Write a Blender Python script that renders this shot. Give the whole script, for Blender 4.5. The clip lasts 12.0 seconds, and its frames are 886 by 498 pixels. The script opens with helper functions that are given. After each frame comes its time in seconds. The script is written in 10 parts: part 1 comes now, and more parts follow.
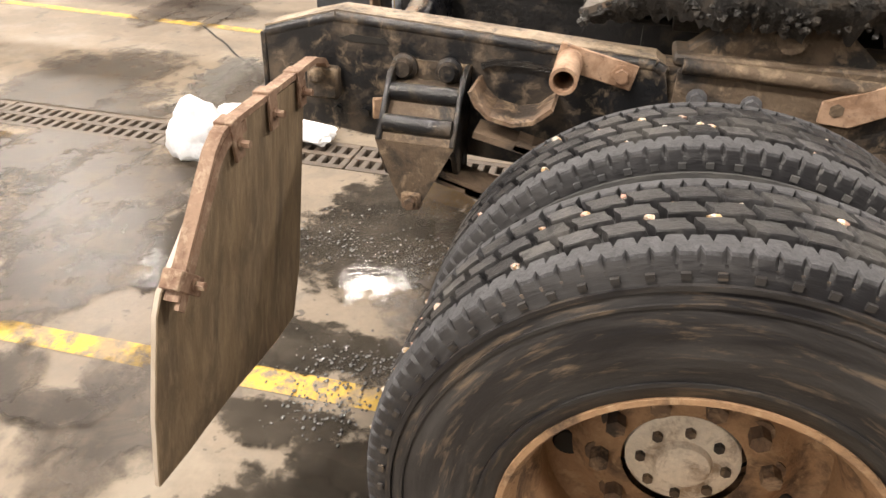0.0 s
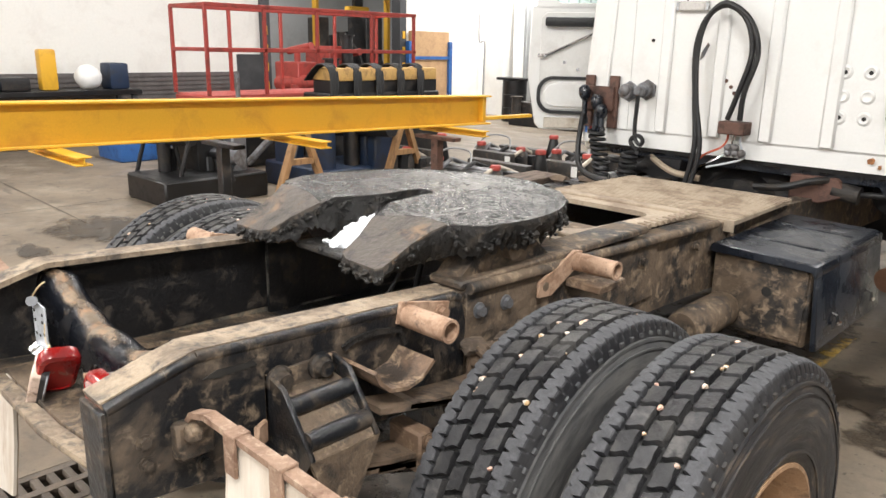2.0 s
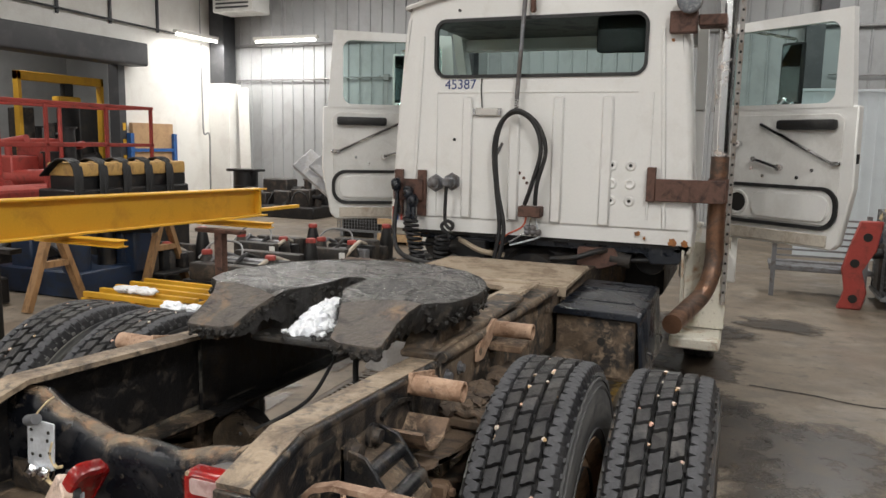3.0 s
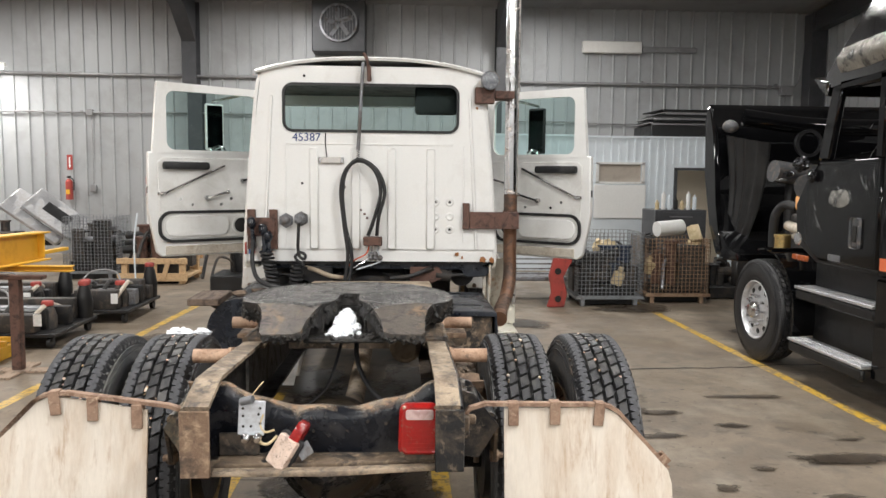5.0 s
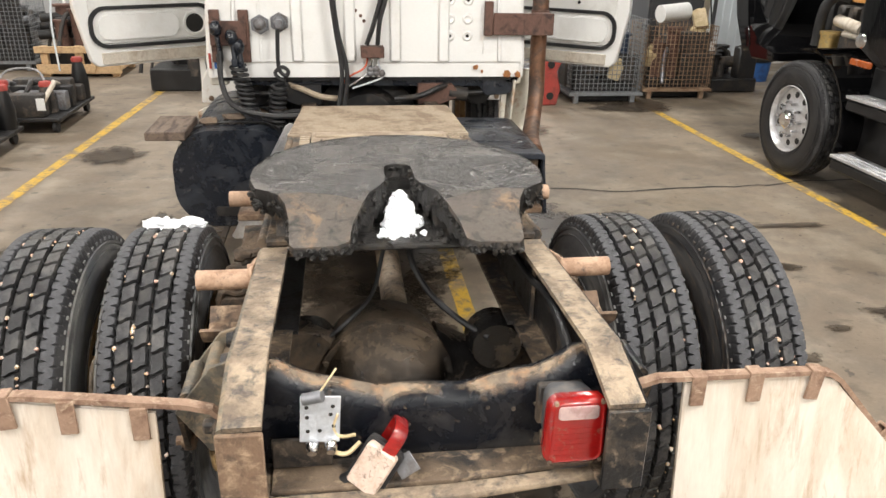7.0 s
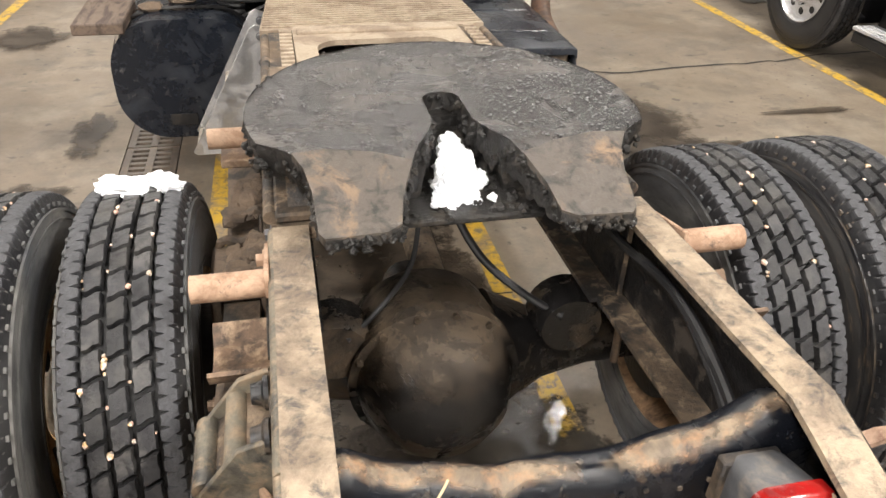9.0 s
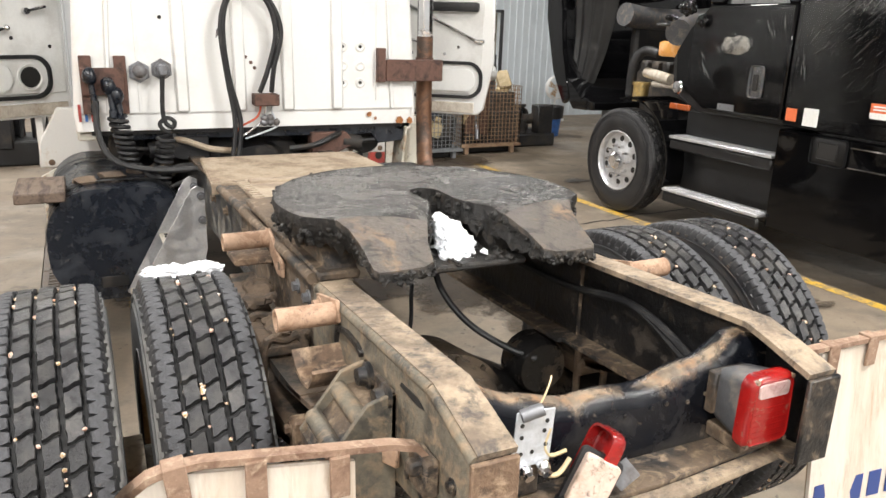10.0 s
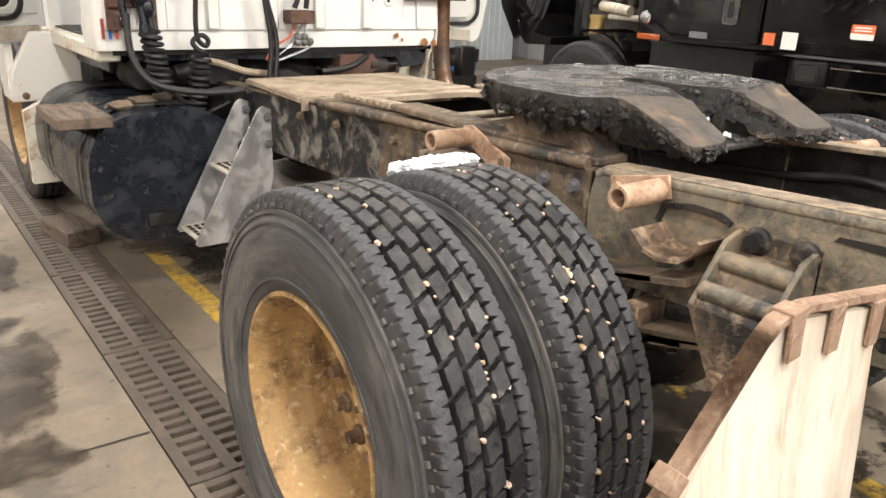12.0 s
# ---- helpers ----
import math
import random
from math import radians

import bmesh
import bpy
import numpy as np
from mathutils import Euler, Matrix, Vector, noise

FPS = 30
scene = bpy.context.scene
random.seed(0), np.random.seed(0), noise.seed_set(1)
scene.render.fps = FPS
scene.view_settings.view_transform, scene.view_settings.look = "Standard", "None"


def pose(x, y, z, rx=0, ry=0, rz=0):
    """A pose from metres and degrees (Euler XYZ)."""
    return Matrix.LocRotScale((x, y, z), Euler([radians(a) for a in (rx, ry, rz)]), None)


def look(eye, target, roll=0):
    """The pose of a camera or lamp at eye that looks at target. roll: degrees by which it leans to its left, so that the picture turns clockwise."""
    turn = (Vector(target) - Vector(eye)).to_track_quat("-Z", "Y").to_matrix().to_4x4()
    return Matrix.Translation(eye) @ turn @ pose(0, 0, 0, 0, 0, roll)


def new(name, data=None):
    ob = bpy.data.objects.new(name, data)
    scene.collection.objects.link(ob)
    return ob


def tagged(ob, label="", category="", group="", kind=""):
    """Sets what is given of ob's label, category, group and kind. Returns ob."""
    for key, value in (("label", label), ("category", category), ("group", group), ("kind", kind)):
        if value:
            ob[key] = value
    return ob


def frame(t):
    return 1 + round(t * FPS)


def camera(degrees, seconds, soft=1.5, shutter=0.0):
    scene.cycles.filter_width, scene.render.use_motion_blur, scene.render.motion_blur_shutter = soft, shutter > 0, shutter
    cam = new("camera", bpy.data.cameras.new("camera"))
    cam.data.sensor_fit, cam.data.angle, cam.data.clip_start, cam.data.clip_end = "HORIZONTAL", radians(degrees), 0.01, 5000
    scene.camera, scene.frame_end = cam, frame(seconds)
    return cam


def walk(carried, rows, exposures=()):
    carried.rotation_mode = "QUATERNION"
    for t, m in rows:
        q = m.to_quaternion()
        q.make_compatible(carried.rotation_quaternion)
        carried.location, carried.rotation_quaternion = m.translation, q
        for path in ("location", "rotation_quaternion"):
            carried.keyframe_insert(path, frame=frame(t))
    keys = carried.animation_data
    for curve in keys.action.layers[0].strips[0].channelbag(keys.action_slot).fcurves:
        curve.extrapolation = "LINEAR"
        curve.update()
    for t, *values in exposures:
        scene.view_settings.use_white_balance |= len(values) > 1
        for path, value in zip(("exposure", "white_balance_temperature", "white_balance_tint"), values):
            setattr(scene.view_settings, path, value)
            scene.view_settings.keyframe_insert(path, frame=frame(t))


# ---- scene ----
cam = camera(61.3, 12.0)
PATH = [
    (0, (2.031, 0.885, 1.491), (0.354, 0.509, 0.468), 2.1),
    (0.5, (1.942, 0.589, 1.535), (0.109, 0.586, 0.735), 1.0),
    (1, (1.925, 0.261, 1.553), (0.088, 0.606, 0.843), 1.0),
    (1.5, (1.836, -0.037, 1.602), (0.158, 0.831, 0.943), 1.0),
    (2, (1.662, -0.346, 1.646), (0.316, 1.038, 1.123), 1.1),
    (2.5, (1.489, -0.683, 1.662), (0.474, 1.001, 1.296), 1.0),
    (3, (1.236, -0.993, 1.682), (0.498, 0.844, 1.399), 1.1),
    (3.2, (1.111, -1.102, 1.683), (0.454, 0.768, 1.423), 1.2),
    (4.8, (0.31, -2.093, 1.724), (0.348, -0.102, 1.536), 0.7),
    (5, (0.244, -2.191, 1.747), (0.351, -0.203, 1.559), 0.6),
    (5.5, (0.134, -2.165, 1.796), (0.333, -0.185, 1.598), 0.5),
    (6, (0.038, -1.806, 1.854), (0.281, 0.16, 1.579), 0.5),
    (6.5, (-0.06, -1.474, 1.855), (0.198, 0.432, 1.309), 0.9),
    (7, (-0.174, -1.147, 1.921), (0.08, 0.68, 1.148), 1.2),
    (7.2, (-0.204, -1.005, 1.947), (0.056, 0.797, 1.119), 1.3),
    (8.8, (-0.318, -0.359, 1.921), (0.024, 1.272, 0.815), 2.0),
    (9, (-0.373, -0.446, 1.902), (0.002, 1.185, 0.806), 1.8),
    (9.5, (-0.635, -0.706, 1.82), (0.028, 0.994, 1.0), 1.9),
    (10, (-0.955, -0.841, 1.709), (-0.111, 0.879, 1.133), 1.8),
    (10.5, (-1.274, -0.822, 1.599), (-0.365, 0.894, 1.119), 1.7),
    (11, (-1.555, -0.807, 1.521), (-0.539, 0.848, 1.043), 1.7),
    (11.5, (-1.761, -0.599, 1.468), (-0.63, 0.952, 0.907), 2.0),
    (12, (-1.845, -0.226, 1.455), (-0.692, 1.266, 0.788), 2.3),
]
walk(cam, [(t, look(eye, target, roll)) for t, eye, target, roll in PATH],
     exposures=((0.0, 0.25, 7100, 14), (0.5, 0.1, 6900, 14), (1.0, 0.06, 6900, 14), (1.5, 0.14, 6900, 14), (2.1, 0.03, 6300, 10), (2.6, -0.5, 6400, 10), (3.0, -0.83, 6400, 10), (5.0, -0.29, 6300, 10), (6.2, -0.15, 6300, 10), (7.0, 0.08, 6500, 10), (9.0, 0.28, 6600, 11), (9.6, 0.26, 6400, 10), (10.5, 0.23, 6400, 10), (12.0, 0.3, 6700, 10)))

# ---- world and lights ----
world = bpy.data.worlds.new("world")
scene.world = world
world.use_nodes = True
world.node_tree.nodes["Background"].inputs[0].default_value = (1.0, 0.98, 0.95, 1)
world.node_tree.nodes["Background"].inputs[1].default_value = 0.03


def overhead_light(x, y, z, sx, sy, power, colour=(1.0, 0.965, 0.915)):
    data = bpy.data.lights.new("overhead_lamp", "AREA")
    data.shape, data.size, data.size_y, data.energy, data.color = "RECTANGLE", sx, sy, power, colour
    ob = new("overhead_lamp", data)
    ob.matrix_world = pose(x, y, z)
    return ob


# unseen overhead lamps, assumed from soft shadows and floor reflections
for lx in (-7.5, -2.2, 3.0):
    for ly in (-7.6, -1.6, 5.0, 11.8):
        overhead_light(lx, ly, 5.4, 0.5, 2.4, {-7.6: 430, -1.6: 430 if lx > 0 else 260}.get(ly, 240))
# unseen pair added on the east side to brighten the right-hand hubs
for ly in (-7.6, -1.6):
    overhead_light(7.9, ly, 5.4, 0.5, 2.4, 220)
# the pair of tubes by the corner of the west wall
overhead_light(-10.75, 13.5, 3.92, 0.2, 1.5, 95, (1.0, 0.96, 0.9))
overhead_light(-9.1, 14.1, 3.92, 1.5, 0.2, 120, (1.0, 0.96, 0.9))
# unseen lamp added to brighten the next bay
overhead_light(-13.2, 9.6, 4.3, 0.5, 2.0, 130)

from mathutils.geometry import tessellate_polygon

# ---- small helpers ----
def finish(bm, mat, name, smooth=38):
    bmesh.ops.remove_doubles(bm, verts=bm.verts, dist=1e-5)
    bmesh.ops.recalc_face_normals(bm, faces=bm.faces)
    me = bpy.data.meshes.new(name)
    bm.to_mesh(me)
    bm.free()
    me.materials.append(mat)
    if smooth:
        me.polygons.foreach_set("use_smooth", [True] * len(me.polygons))
        me.set_sharp_from_angle(angle=radians(smooth))
    return me


def part(name, bm, mat, parent, label="", smooth=38):
    """One mesh object under a thing or a part, in world coordinates."""
    ob = new(name, finish(bm, mat, name, smooth))
    ob.parent = parent
    if parent.parent is None:
        ob.matrix_parent_inverse = Matrix.Translation(-parent.location)
    return tagged(ob, label)


def thing(name, label, category, at=(0, 0, 0), group="", kind=""):
    ob = new(name)
    ob.location = at
    ob.empty_display_size = 0.1
    return tagged(ob, label, category, group, kind)


def solo(name, bm, mat, label, category="", group="", kind="", smooth=38):
    return tagged(new(name, finish(bm, mat, name, smooth)), label, category, group, kind)


def box(bm, c, s, m=None, bevel=0.0, seg=1):
    """A box of size s round c, in the pose m."""
    r = bmesh.ops.create_cube(bm, size=1.0, matrix=(m or Matrix()) @ Matrix.Translation(c) @ Matrix.Diagonal((*s, 1)))
    if bevel:
        edges = list({e for v in r["verts"] for e in v.link_edges})
        bmesh.ops.bevel(bm, geom=edges, offset=bevel, segments=seg, affect="EDGES", profile=0.6)
    return bm


def slab(bm, lo, hi, bevel=0.0, seg=1):
    c = [(a + b) / 2 for a, b in zip(lo, hi)]
    return box(bm, c, [abs(b - a) for a, b in zip(lo, hi)], None, bevel, seg)


def prism(bm, pts, axis, a, b, m=None, bevel=0.0):
    """A polygon in the plane across an axis, drawn out along it from a to b."""
    def at(p, w):
        v = {"x": (w, p[0], p[1]), "y": (p[0], w, p[1]), "z": (p[0], p[1], w)}[axis]
        return (m @ Vector(v)) if m else v
    lo = [bm.verts.new(at(p, a)) for p in pts]
    hi = [bm.verts.new(at(p, b)) for p in pts]
    n = len(pts)
    faces = [bm.faces.new(lo), bm.faces.new(hi[::-1])]
    for i in range(n):
        faces.append(bm.faces.new((lo[i], hi[i], hi[(i + 1) % n], lo[(i + 1) % n])))
    if bevel:
        edges = list({e for f in faces for e in f.edges})
        bmesh.ops.bevel(bm, geom=edges, offset=bevel, segments=1, affect="EDGES")
    return bm


def strip(bm, line, thick, axis, a, b):
    """A bent plate: a polyline across an axis, given a thickness, drawn out from a to b."""
    up, down = [], []
    for i, p in enumerate(line):
        q, r = line[max(i - 1, 0)], line[min(i + 1, len(line) - 1)]
        d = Vector((r[0] - q[0], r[1] - q[1])).normalized()
        nrm = Vector((-d.y, d.x)) * thick / 2
        up.append((p[0] + nrm.x, p[1] + nrm.y))
        down.append((p[0] - nrm.x, p[1] - nrm.y))
    for i in range(len(line) - 1):
        prism(bm, [up[i], up[i + 1], down[i + 1], down[i]], axis, a, b)
    return bm


def rod(bm, p, q, r, seg=12, r2=None, cap=True):
    p, q = Vector(p), Vector(q)
    d = q - p
    m = Matrix.Translation((p + q) / 2) @ d.to_track_quat("Z", "Y").to_matrix().to_4x4()
    bmesh.ops.create_cone(bm, cap_ends=cap, segments=seg, radius1=r, radius2=r if r2 is None else r2, depth=d.length, matrix=m)
    return bm


def hose(bm, pts, r, seg=8, steps=6):
    """A round hose along a smooth line through the points."""
    pts = [Vector(p) for p in pts]
    line = []
    for i in range(len(pts) - 1):
        p0, p1, p2, p3 = pts[max(i - 1, 0)], pts[i], pts[i + 1], pts[min(i + 2, len(pts) - 1)]
        for k in range(steps):
            t = k / steps
            line.append(0.5 * ((2 * p1) + (p2 - p0) * t + (2 * p0 - 5 * p1 + 4 * p2 - p3) * t * t + (3 * p1 - p0 - 3 * p2 + p3) * t ** 3))
    line.append(pts[-1])
    ring, side = None, None
    first = None
    for i, p in enumerate(line):
        d = (line[min(i + 1, len(line) - 1)] - line[max(i - 1, 0)]).normalized()
        side = d.orthogonal().normalized() if side is None else (side - d * side.dot(d)).normalized()
        up = d.cross(side)
        here = [bm.verts.new(p + r * (side * math.cos(a) + up * math.sin(a))) for a in (2 * math.pi * k / seg for k in range(seg))]
        if ring:
            for k in range(seg):
                bm.faces.new((ring[k], ring[(k + 1) % seg], here[(k + 1) % seg], here[k]))
        else:
            first = here
        ring = here
    bm.faces.new(first[::-1])
    bm.faces.new(ring)
    return bm


def lathe(bm, prof, seg=48, m=None, closed=False):
    """A profile of (radius, x) turned about the x axis."""
    m = m or Matrix()
    rings = []
    for k in range(seg):
        a = 2 * math.pi * k / seg
        rings.append([bm.verts.new(m @ Vector((x, r * math.cos(a), r * math.sin(a)))) for r, x in prof])
    n = len(prof)
    for k in range(seg):
        p, q = rings[k], rings[(k + 1) % seg]
        for i in range(n if closed else n - 1):
            j = (i + 1) % n
            bm.faces.new((p[i], p[j], q[j], q[i]))
    return bm


def nut(bm, c, d, r=0.014, h=0.012):
    """A hexagon bolt head at c that points along d."""
    c, d = Vector(c), Vector(d).normalized()
    rod(bm, c, c + d * h * 0.3, r * 1.45, 12)
    rod(bm, c + d * h * 0.3, c + d * h * 1.3, r, 6)
    return bm


def blob(bm, c, r, squash=(1, 1, 1), rough=0.3, scale=3.0, sub=3, seed=0.0):
    made = bmesh.ops.create_icosphere(bm, subdivisions=sub, radius=1.0)
    for v in made["verts"]:
        p = v.co.copy()
        k = 1 + rough * noise.fractal(p * scale * 0.5 + Vector((seed, seed * 1.7, -seed)), 0.8, 2.1, 4)
        v.co = Vector(c) + Vector((p.x * squash[0], p.y * squash[1], p.z * squash[2])) * r * k
    return bm


def bmn():
    return bmesh.new()


def surface(name, base, dirt=None, amount=0.45, scale=5.0, rough=0.6, dirt_rough=0.85, metal=0.0, bump=0.15, bump_scale=70.0,
            grain=0.18, second=None, second_amount=0.35, coat=0.0, spec=0.5, edge=0.07, stretch=(1, 1, 1), random_amount=0.0, island=0.0):
    """Paint or bare stuff with a worn or dirty layer in large patches, fine grain and a little relief."""
    mat = bpy.data.materials.new(name)
    mat.use_nodes = True
    nt = mat.node_tree
    bs = nt.nodes["Principled BSDF"]

    def node(kind, **kw):
        n = nt.nodes.new(kind)
        for k, v in kw.items():
            n.inputs[k].default_value = v
        return n

    co = node("ShaderNodeTexCoord")
    mp = node("ShaderNodeMapping")
    mp.inputs["Scale"].default_value = stretch
    nt.links.new(co.outputs["Object"], mp.inputs["Vector"])
    fine = node("ShaderNodeTexNoise", Scale=bump_scale, Detail=5.0, Roughness=0.65)
    nt.links.new(mp.outputs[0], fine.inputs["Vector"])

    def patches(size, share):
        n = node("ShaderNodeTexNoise", Scale=size, Detail=9.0, Roughness=0.68, Distortion=0.4)
        nt.links.new(mp.outputs[0], n.inputs["Vector"])
        r = node("ShaderNodeMapRange")
        r.inputs["From Min"].default_value = 0.70 - 0.36 * share - edge
        r.inputs["From Max"].default_value = 0.70 - 0.36 * share + edge
        nt.links.new(n.outputs["Fac"], r.inputs["Value"])
        return r.outputs[0]

    def mix(fac, a, b, blend="MIX"):
        n = node("ShaderNodeMix")
        n.data_type, n.blend_type = "RGBA", blend
        if isinstance(fac, float):
            n.inputs[0].default_value = fac
        else:
            nt.links.new(fac, n.inputs[0])
        for sock, v in ((n.inputs[6], a), (n.inputs[7], b)):
            if isinstance(v, tuple):
                sock.default_value = (*v, 1)
            else:
                nt.links.new(v, sock)
        return n.outputs[2]

    colour, ro = base, None
    if dirt:
        fac = patches(scale, amount)
        colour = mix(fac, base, dirt)
        r = node("ShaderNodeMapRange")
        r.inputs["To Min"].default_value, r.inputs["To Max"].default_value = rough, dirt_rough
        nt.links.new(fac, r.inputs["Value"])
        ro = r.outputs[0]
        if metal:
            r2 = node("ShaderNodeMapRange")
            r2.inputs["To Min"].default_value, r2.inputs["To Max"].default_value = metal, 0.0
            nt.links.new(fac, r2.inputs["Value"])
            nt.links.new(r2.outputs[0], bs.inputs["Metallic"])
    elif metal:
        bs.inputs["Metallic"].default_value = metal
    if second:
        colour = mix(patches(scale * 3.7, second_amount), colour, second)
    g = node("ShaderNodeMapRange")
    g.inputs["To Min"].default_value, g.inputs["To Max"].default_value = 1 - grain * 1.6, 1 + grain * 1.6
    nt.links.new(fine.outputs["Fac"], g.inputs["Value"])
    comb = node("ShaderNodeCombineColor")
    for i in range(3):
        nt.links.new(g.outputs[0], comb.inputs[i])
    colour = mix(1.0, colour, comb.outputs[0], "MULTIPLY")
    if random_amount:
        info = node("ShaderNodeObjectInfo")
        rr = node("ShaderNodeMapRange")
        rr.inputs["To Min"].default_value, rr.inputs["To Max"].default_value = 1 - random_amount, 1 + random_amount
        nt.links.new(info.outputs["Random"], rr.inputs["Value"])
        c2 = node("ShaderNodeCombineColor")
        for i in range(3):
            nt.links.new(rr.outputs[0], c2.inputs[i])
        colour = mix(1.0, colour, c2.outputs[0], "MULTIPLY")
    if island:
        geo = node("ShaderNodeNewGeometry")
        ri = node("ShaderNodeMapRange")
        ri.inputs["To Min"].default_value, ri.inputs["To Max"].default_value = 1 - island, 1 + island
        nt.links.new(geo.outputs["Random Per Island"], ri.inputs["Value"])
        c3 = node("ShaderNodeCombineColor")
        for i in range(3):
            nt.links.new(ri.outputs[0], c3.inputs[i])
        colour = mix(1.0, colour, c3.outputs[0], "MULTIPLY")
    nt.links.new(colour, bs.inputs["Base Color"])
    if ro:
        nt.links.new(ro, bs.inputs["Roughness"])
    else:
        bs.inputs["Roughness"].default_value = rough
    bs.inputs["Specular IOR Level"].default_value = spec
    bs.inputs["Coat Weight"].default_value = coat
    if bump:
        b = node("ShaderNodeBump")
        b.inputs["Strength"].default_value, b.inputs["Distance"].default_value = bump, 0.01
        nt.links.new(fine.outputs["Fac"], b.inputs["Height"])
        nt.links.new(b.outputs[0], bs.inputs["Normal"])
    return mat


def glass(name, colour=(0.9, 0.95, 0.95), rough=0.02):
    mat = bpy.data.materials.new(name)
    mat.use_nodes = True
    nt = mat.node_tree
    bs = nt.nodes["Principled BSDF"]
    bs.inputs["Base Color"].default_value = (*colour, 1)
    bs.inputs["Roughness"].default_value = rough
    bs.inputs["Transmission Weight"].default_value = 1.0
    bs.inputs["IOR"].default_value = 1.03
    bs.inputs["Specular IOR Level"].default_value = 0.6
    return mat


def glow(name, colour, strength):
    mat = bpy.data.materials.new(name)
    mat.use_nodes = True
    bs = mat.node_tree.nodes["Principled BSDF"]
    bs.inputs["Emission Color"].default_value = (*colour, 1)
    bs.inputs["Emission Strength"].default_value = strength
    return mat


DUST = (0.36, 0.27, 0.19)
MUD = (0.17, 0.12, 0.085)
RUST = (0.22, 0.10, 0.055)
M_FRAME = surface("frame_black_paint", (0.010, 0.011, 0.013), (0.10, 0.075, 0.053), 0.34, 7.0, 0.3, 0.8, bump=0.35, second=(0.20, 0.155, 0.11), second_amount=0.2, edge=0.09)
M_FRAME_DUSTY = surface("frame_grey_dust", (0.17, 0.150, 0.113), (0.035, 0.035, 0.034), 0.42, 6.0, 0.75, 0.45, bump=0.4, second=(0.29, 0.215, 0.14), second_amount=0.36, edge=0.09)
M_FRAME_TOP = surface("frame_worn_flange", (0.34, 0.265, 0.185), (0.155, 0.118, 0.086), 0.5, 7.0, 0.5, 0.8, bump=0.5, second=(0.055, 0.049, 0.045), second_amount=0.32, edge=0.09)
M_FRAME_MUD = surface("frame_muddy", (0.13, 0.093, 0.062), (0.02, 0.018, 0.017), 0.5, 6.0, 0.8, 0.6, bump=0.6, bump_scale=45, second=(0.27, 0.20, 0.135), second_amount=0.3)
M_FRAME_GREY = surface("frame_black_grey_dust", (0.010, 0.011, 0.013), (0.19, 0.18, 0.16), 0.42, 7.0, 0.32, 0.8, bump=0.4, second=(0.16, 0.12, 0.08), second_amount=0.25, edge=0.05)
M_FRAME_INNER = surface("frame_inside_black", (0.008, 0.008, 0.009), (0.045, 0.036, 0.028), 0.36, 16.0, 0.4, 0.8, bump=0.5, second=(0.12, 0.10, 0.08), second_amount=0.05, edge=0.05)
M_AXLE_MUD = surface("axle_dried_mud", (0.080, 0.057, 0.036), (0.032, 0.024, 0.017), 0.45, 7.0, 0.6, 0.85, bump=0.5, bump_scale=50)
M_CROSS = surface("crossmember_blue_black_paint", (0.006, 0.007, 0.010), (0.030, 0.029, 0.030), 0.34, 8.0, 0.26, 0.5, bump=0.2, second=(0.14, 0.11, 0.08), second_amount=0.05, spec=0.3)
M_WORN = surface("crossmember_worn_edge", (0.33, 0.25, 0.17), (0.03, 0.029, 0.030), 0.50, 7.0, 0.6, 0.4, bump=0.4, second=(0.40, 0.22, 0.11), second_amount=0.25, edge=0.13)
M_RUSTPLATE = surface("rusty_plate", (0.17, 0.108, 0.068), (0.05, 0.038, 0.03), 0.48, 6.0, 0.7, 0.8, bump=0.45, second=(0.33, 0.235, 0.155), second_amount=0.36)
M_TAN = surface("tan_dusty_tube", (0.42, 0.28, 0.19), (0.27, 0.165, 0.105), 0.5, 14.0, 0.7, 0.85, bump=0.25, second=(0.12, 0.08, 0.06), second_amount=0.18)
M_MUD = surface("caked_mud", (0.16, 0.115, 0.08), (0.085, 0.065, 0.05), 0.5, 12.0, 0.95, 0.95, bump=0.9, bump_scale=60, grain=0.3)
M_AXLE = surface("axle_dark_grease", (0.007, 0.0065, 0.0065), (0.085, 0.06, 0.037), 0.36, 3.5, 0.22, 0.75, bump=0.4)
M_SPRING = surface("leaf_spring_dirty", (0.13, 0.09, 0.06), (0.03, 0.026, 0.022), 0.42, 8.0, 0.7, 0.8, bump=0.4)
M_GREASE = surface("greasy_plate", (0.038, 0.036, 0.035), (0.085, 0.076, 0.068), 0.40, 4.5, 0.22, 0.4, bump=0.6, bump_scale=90, second=(0.014, 0.014, 0.014), second_amount=0.34, spec=0.6)
M_RAMP = surface("greasy_ramp", (0.085, 0.072, 0.06), (0.23, 0.15, 0.09), 0.30, 6.0, 0.4, 0.6, bump=0.5, bump_scale=60, second=(0.028, 0.026, 0.024), second_amount=0.36)
M_GREASEEDGE = surface("grease_build_up", (0.014, 0.013, 0.012), (0.05, 0.04, 0.03), 0.30, 22.0, 0.42, 0.8, bump=1.0, bump_scale=55, grain=0.35)
M_TREAD = surface("tyre_tread", (0.029, 0.029, 0.031), (0.070, 0.067, 0.064), 0.42, 9.0, 0.36, 0.62, bump=0.35, bump_scale=110, second=(0.009, 0.009, 0.010), second_amount=0.3, island=0.4, spec=0.35)
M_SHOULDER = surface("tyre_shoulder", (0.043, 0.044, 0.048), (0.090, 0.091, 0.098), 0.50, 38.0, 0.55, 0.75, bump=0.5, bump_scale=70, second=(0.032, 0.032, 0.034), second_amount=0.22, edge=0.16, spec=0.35)
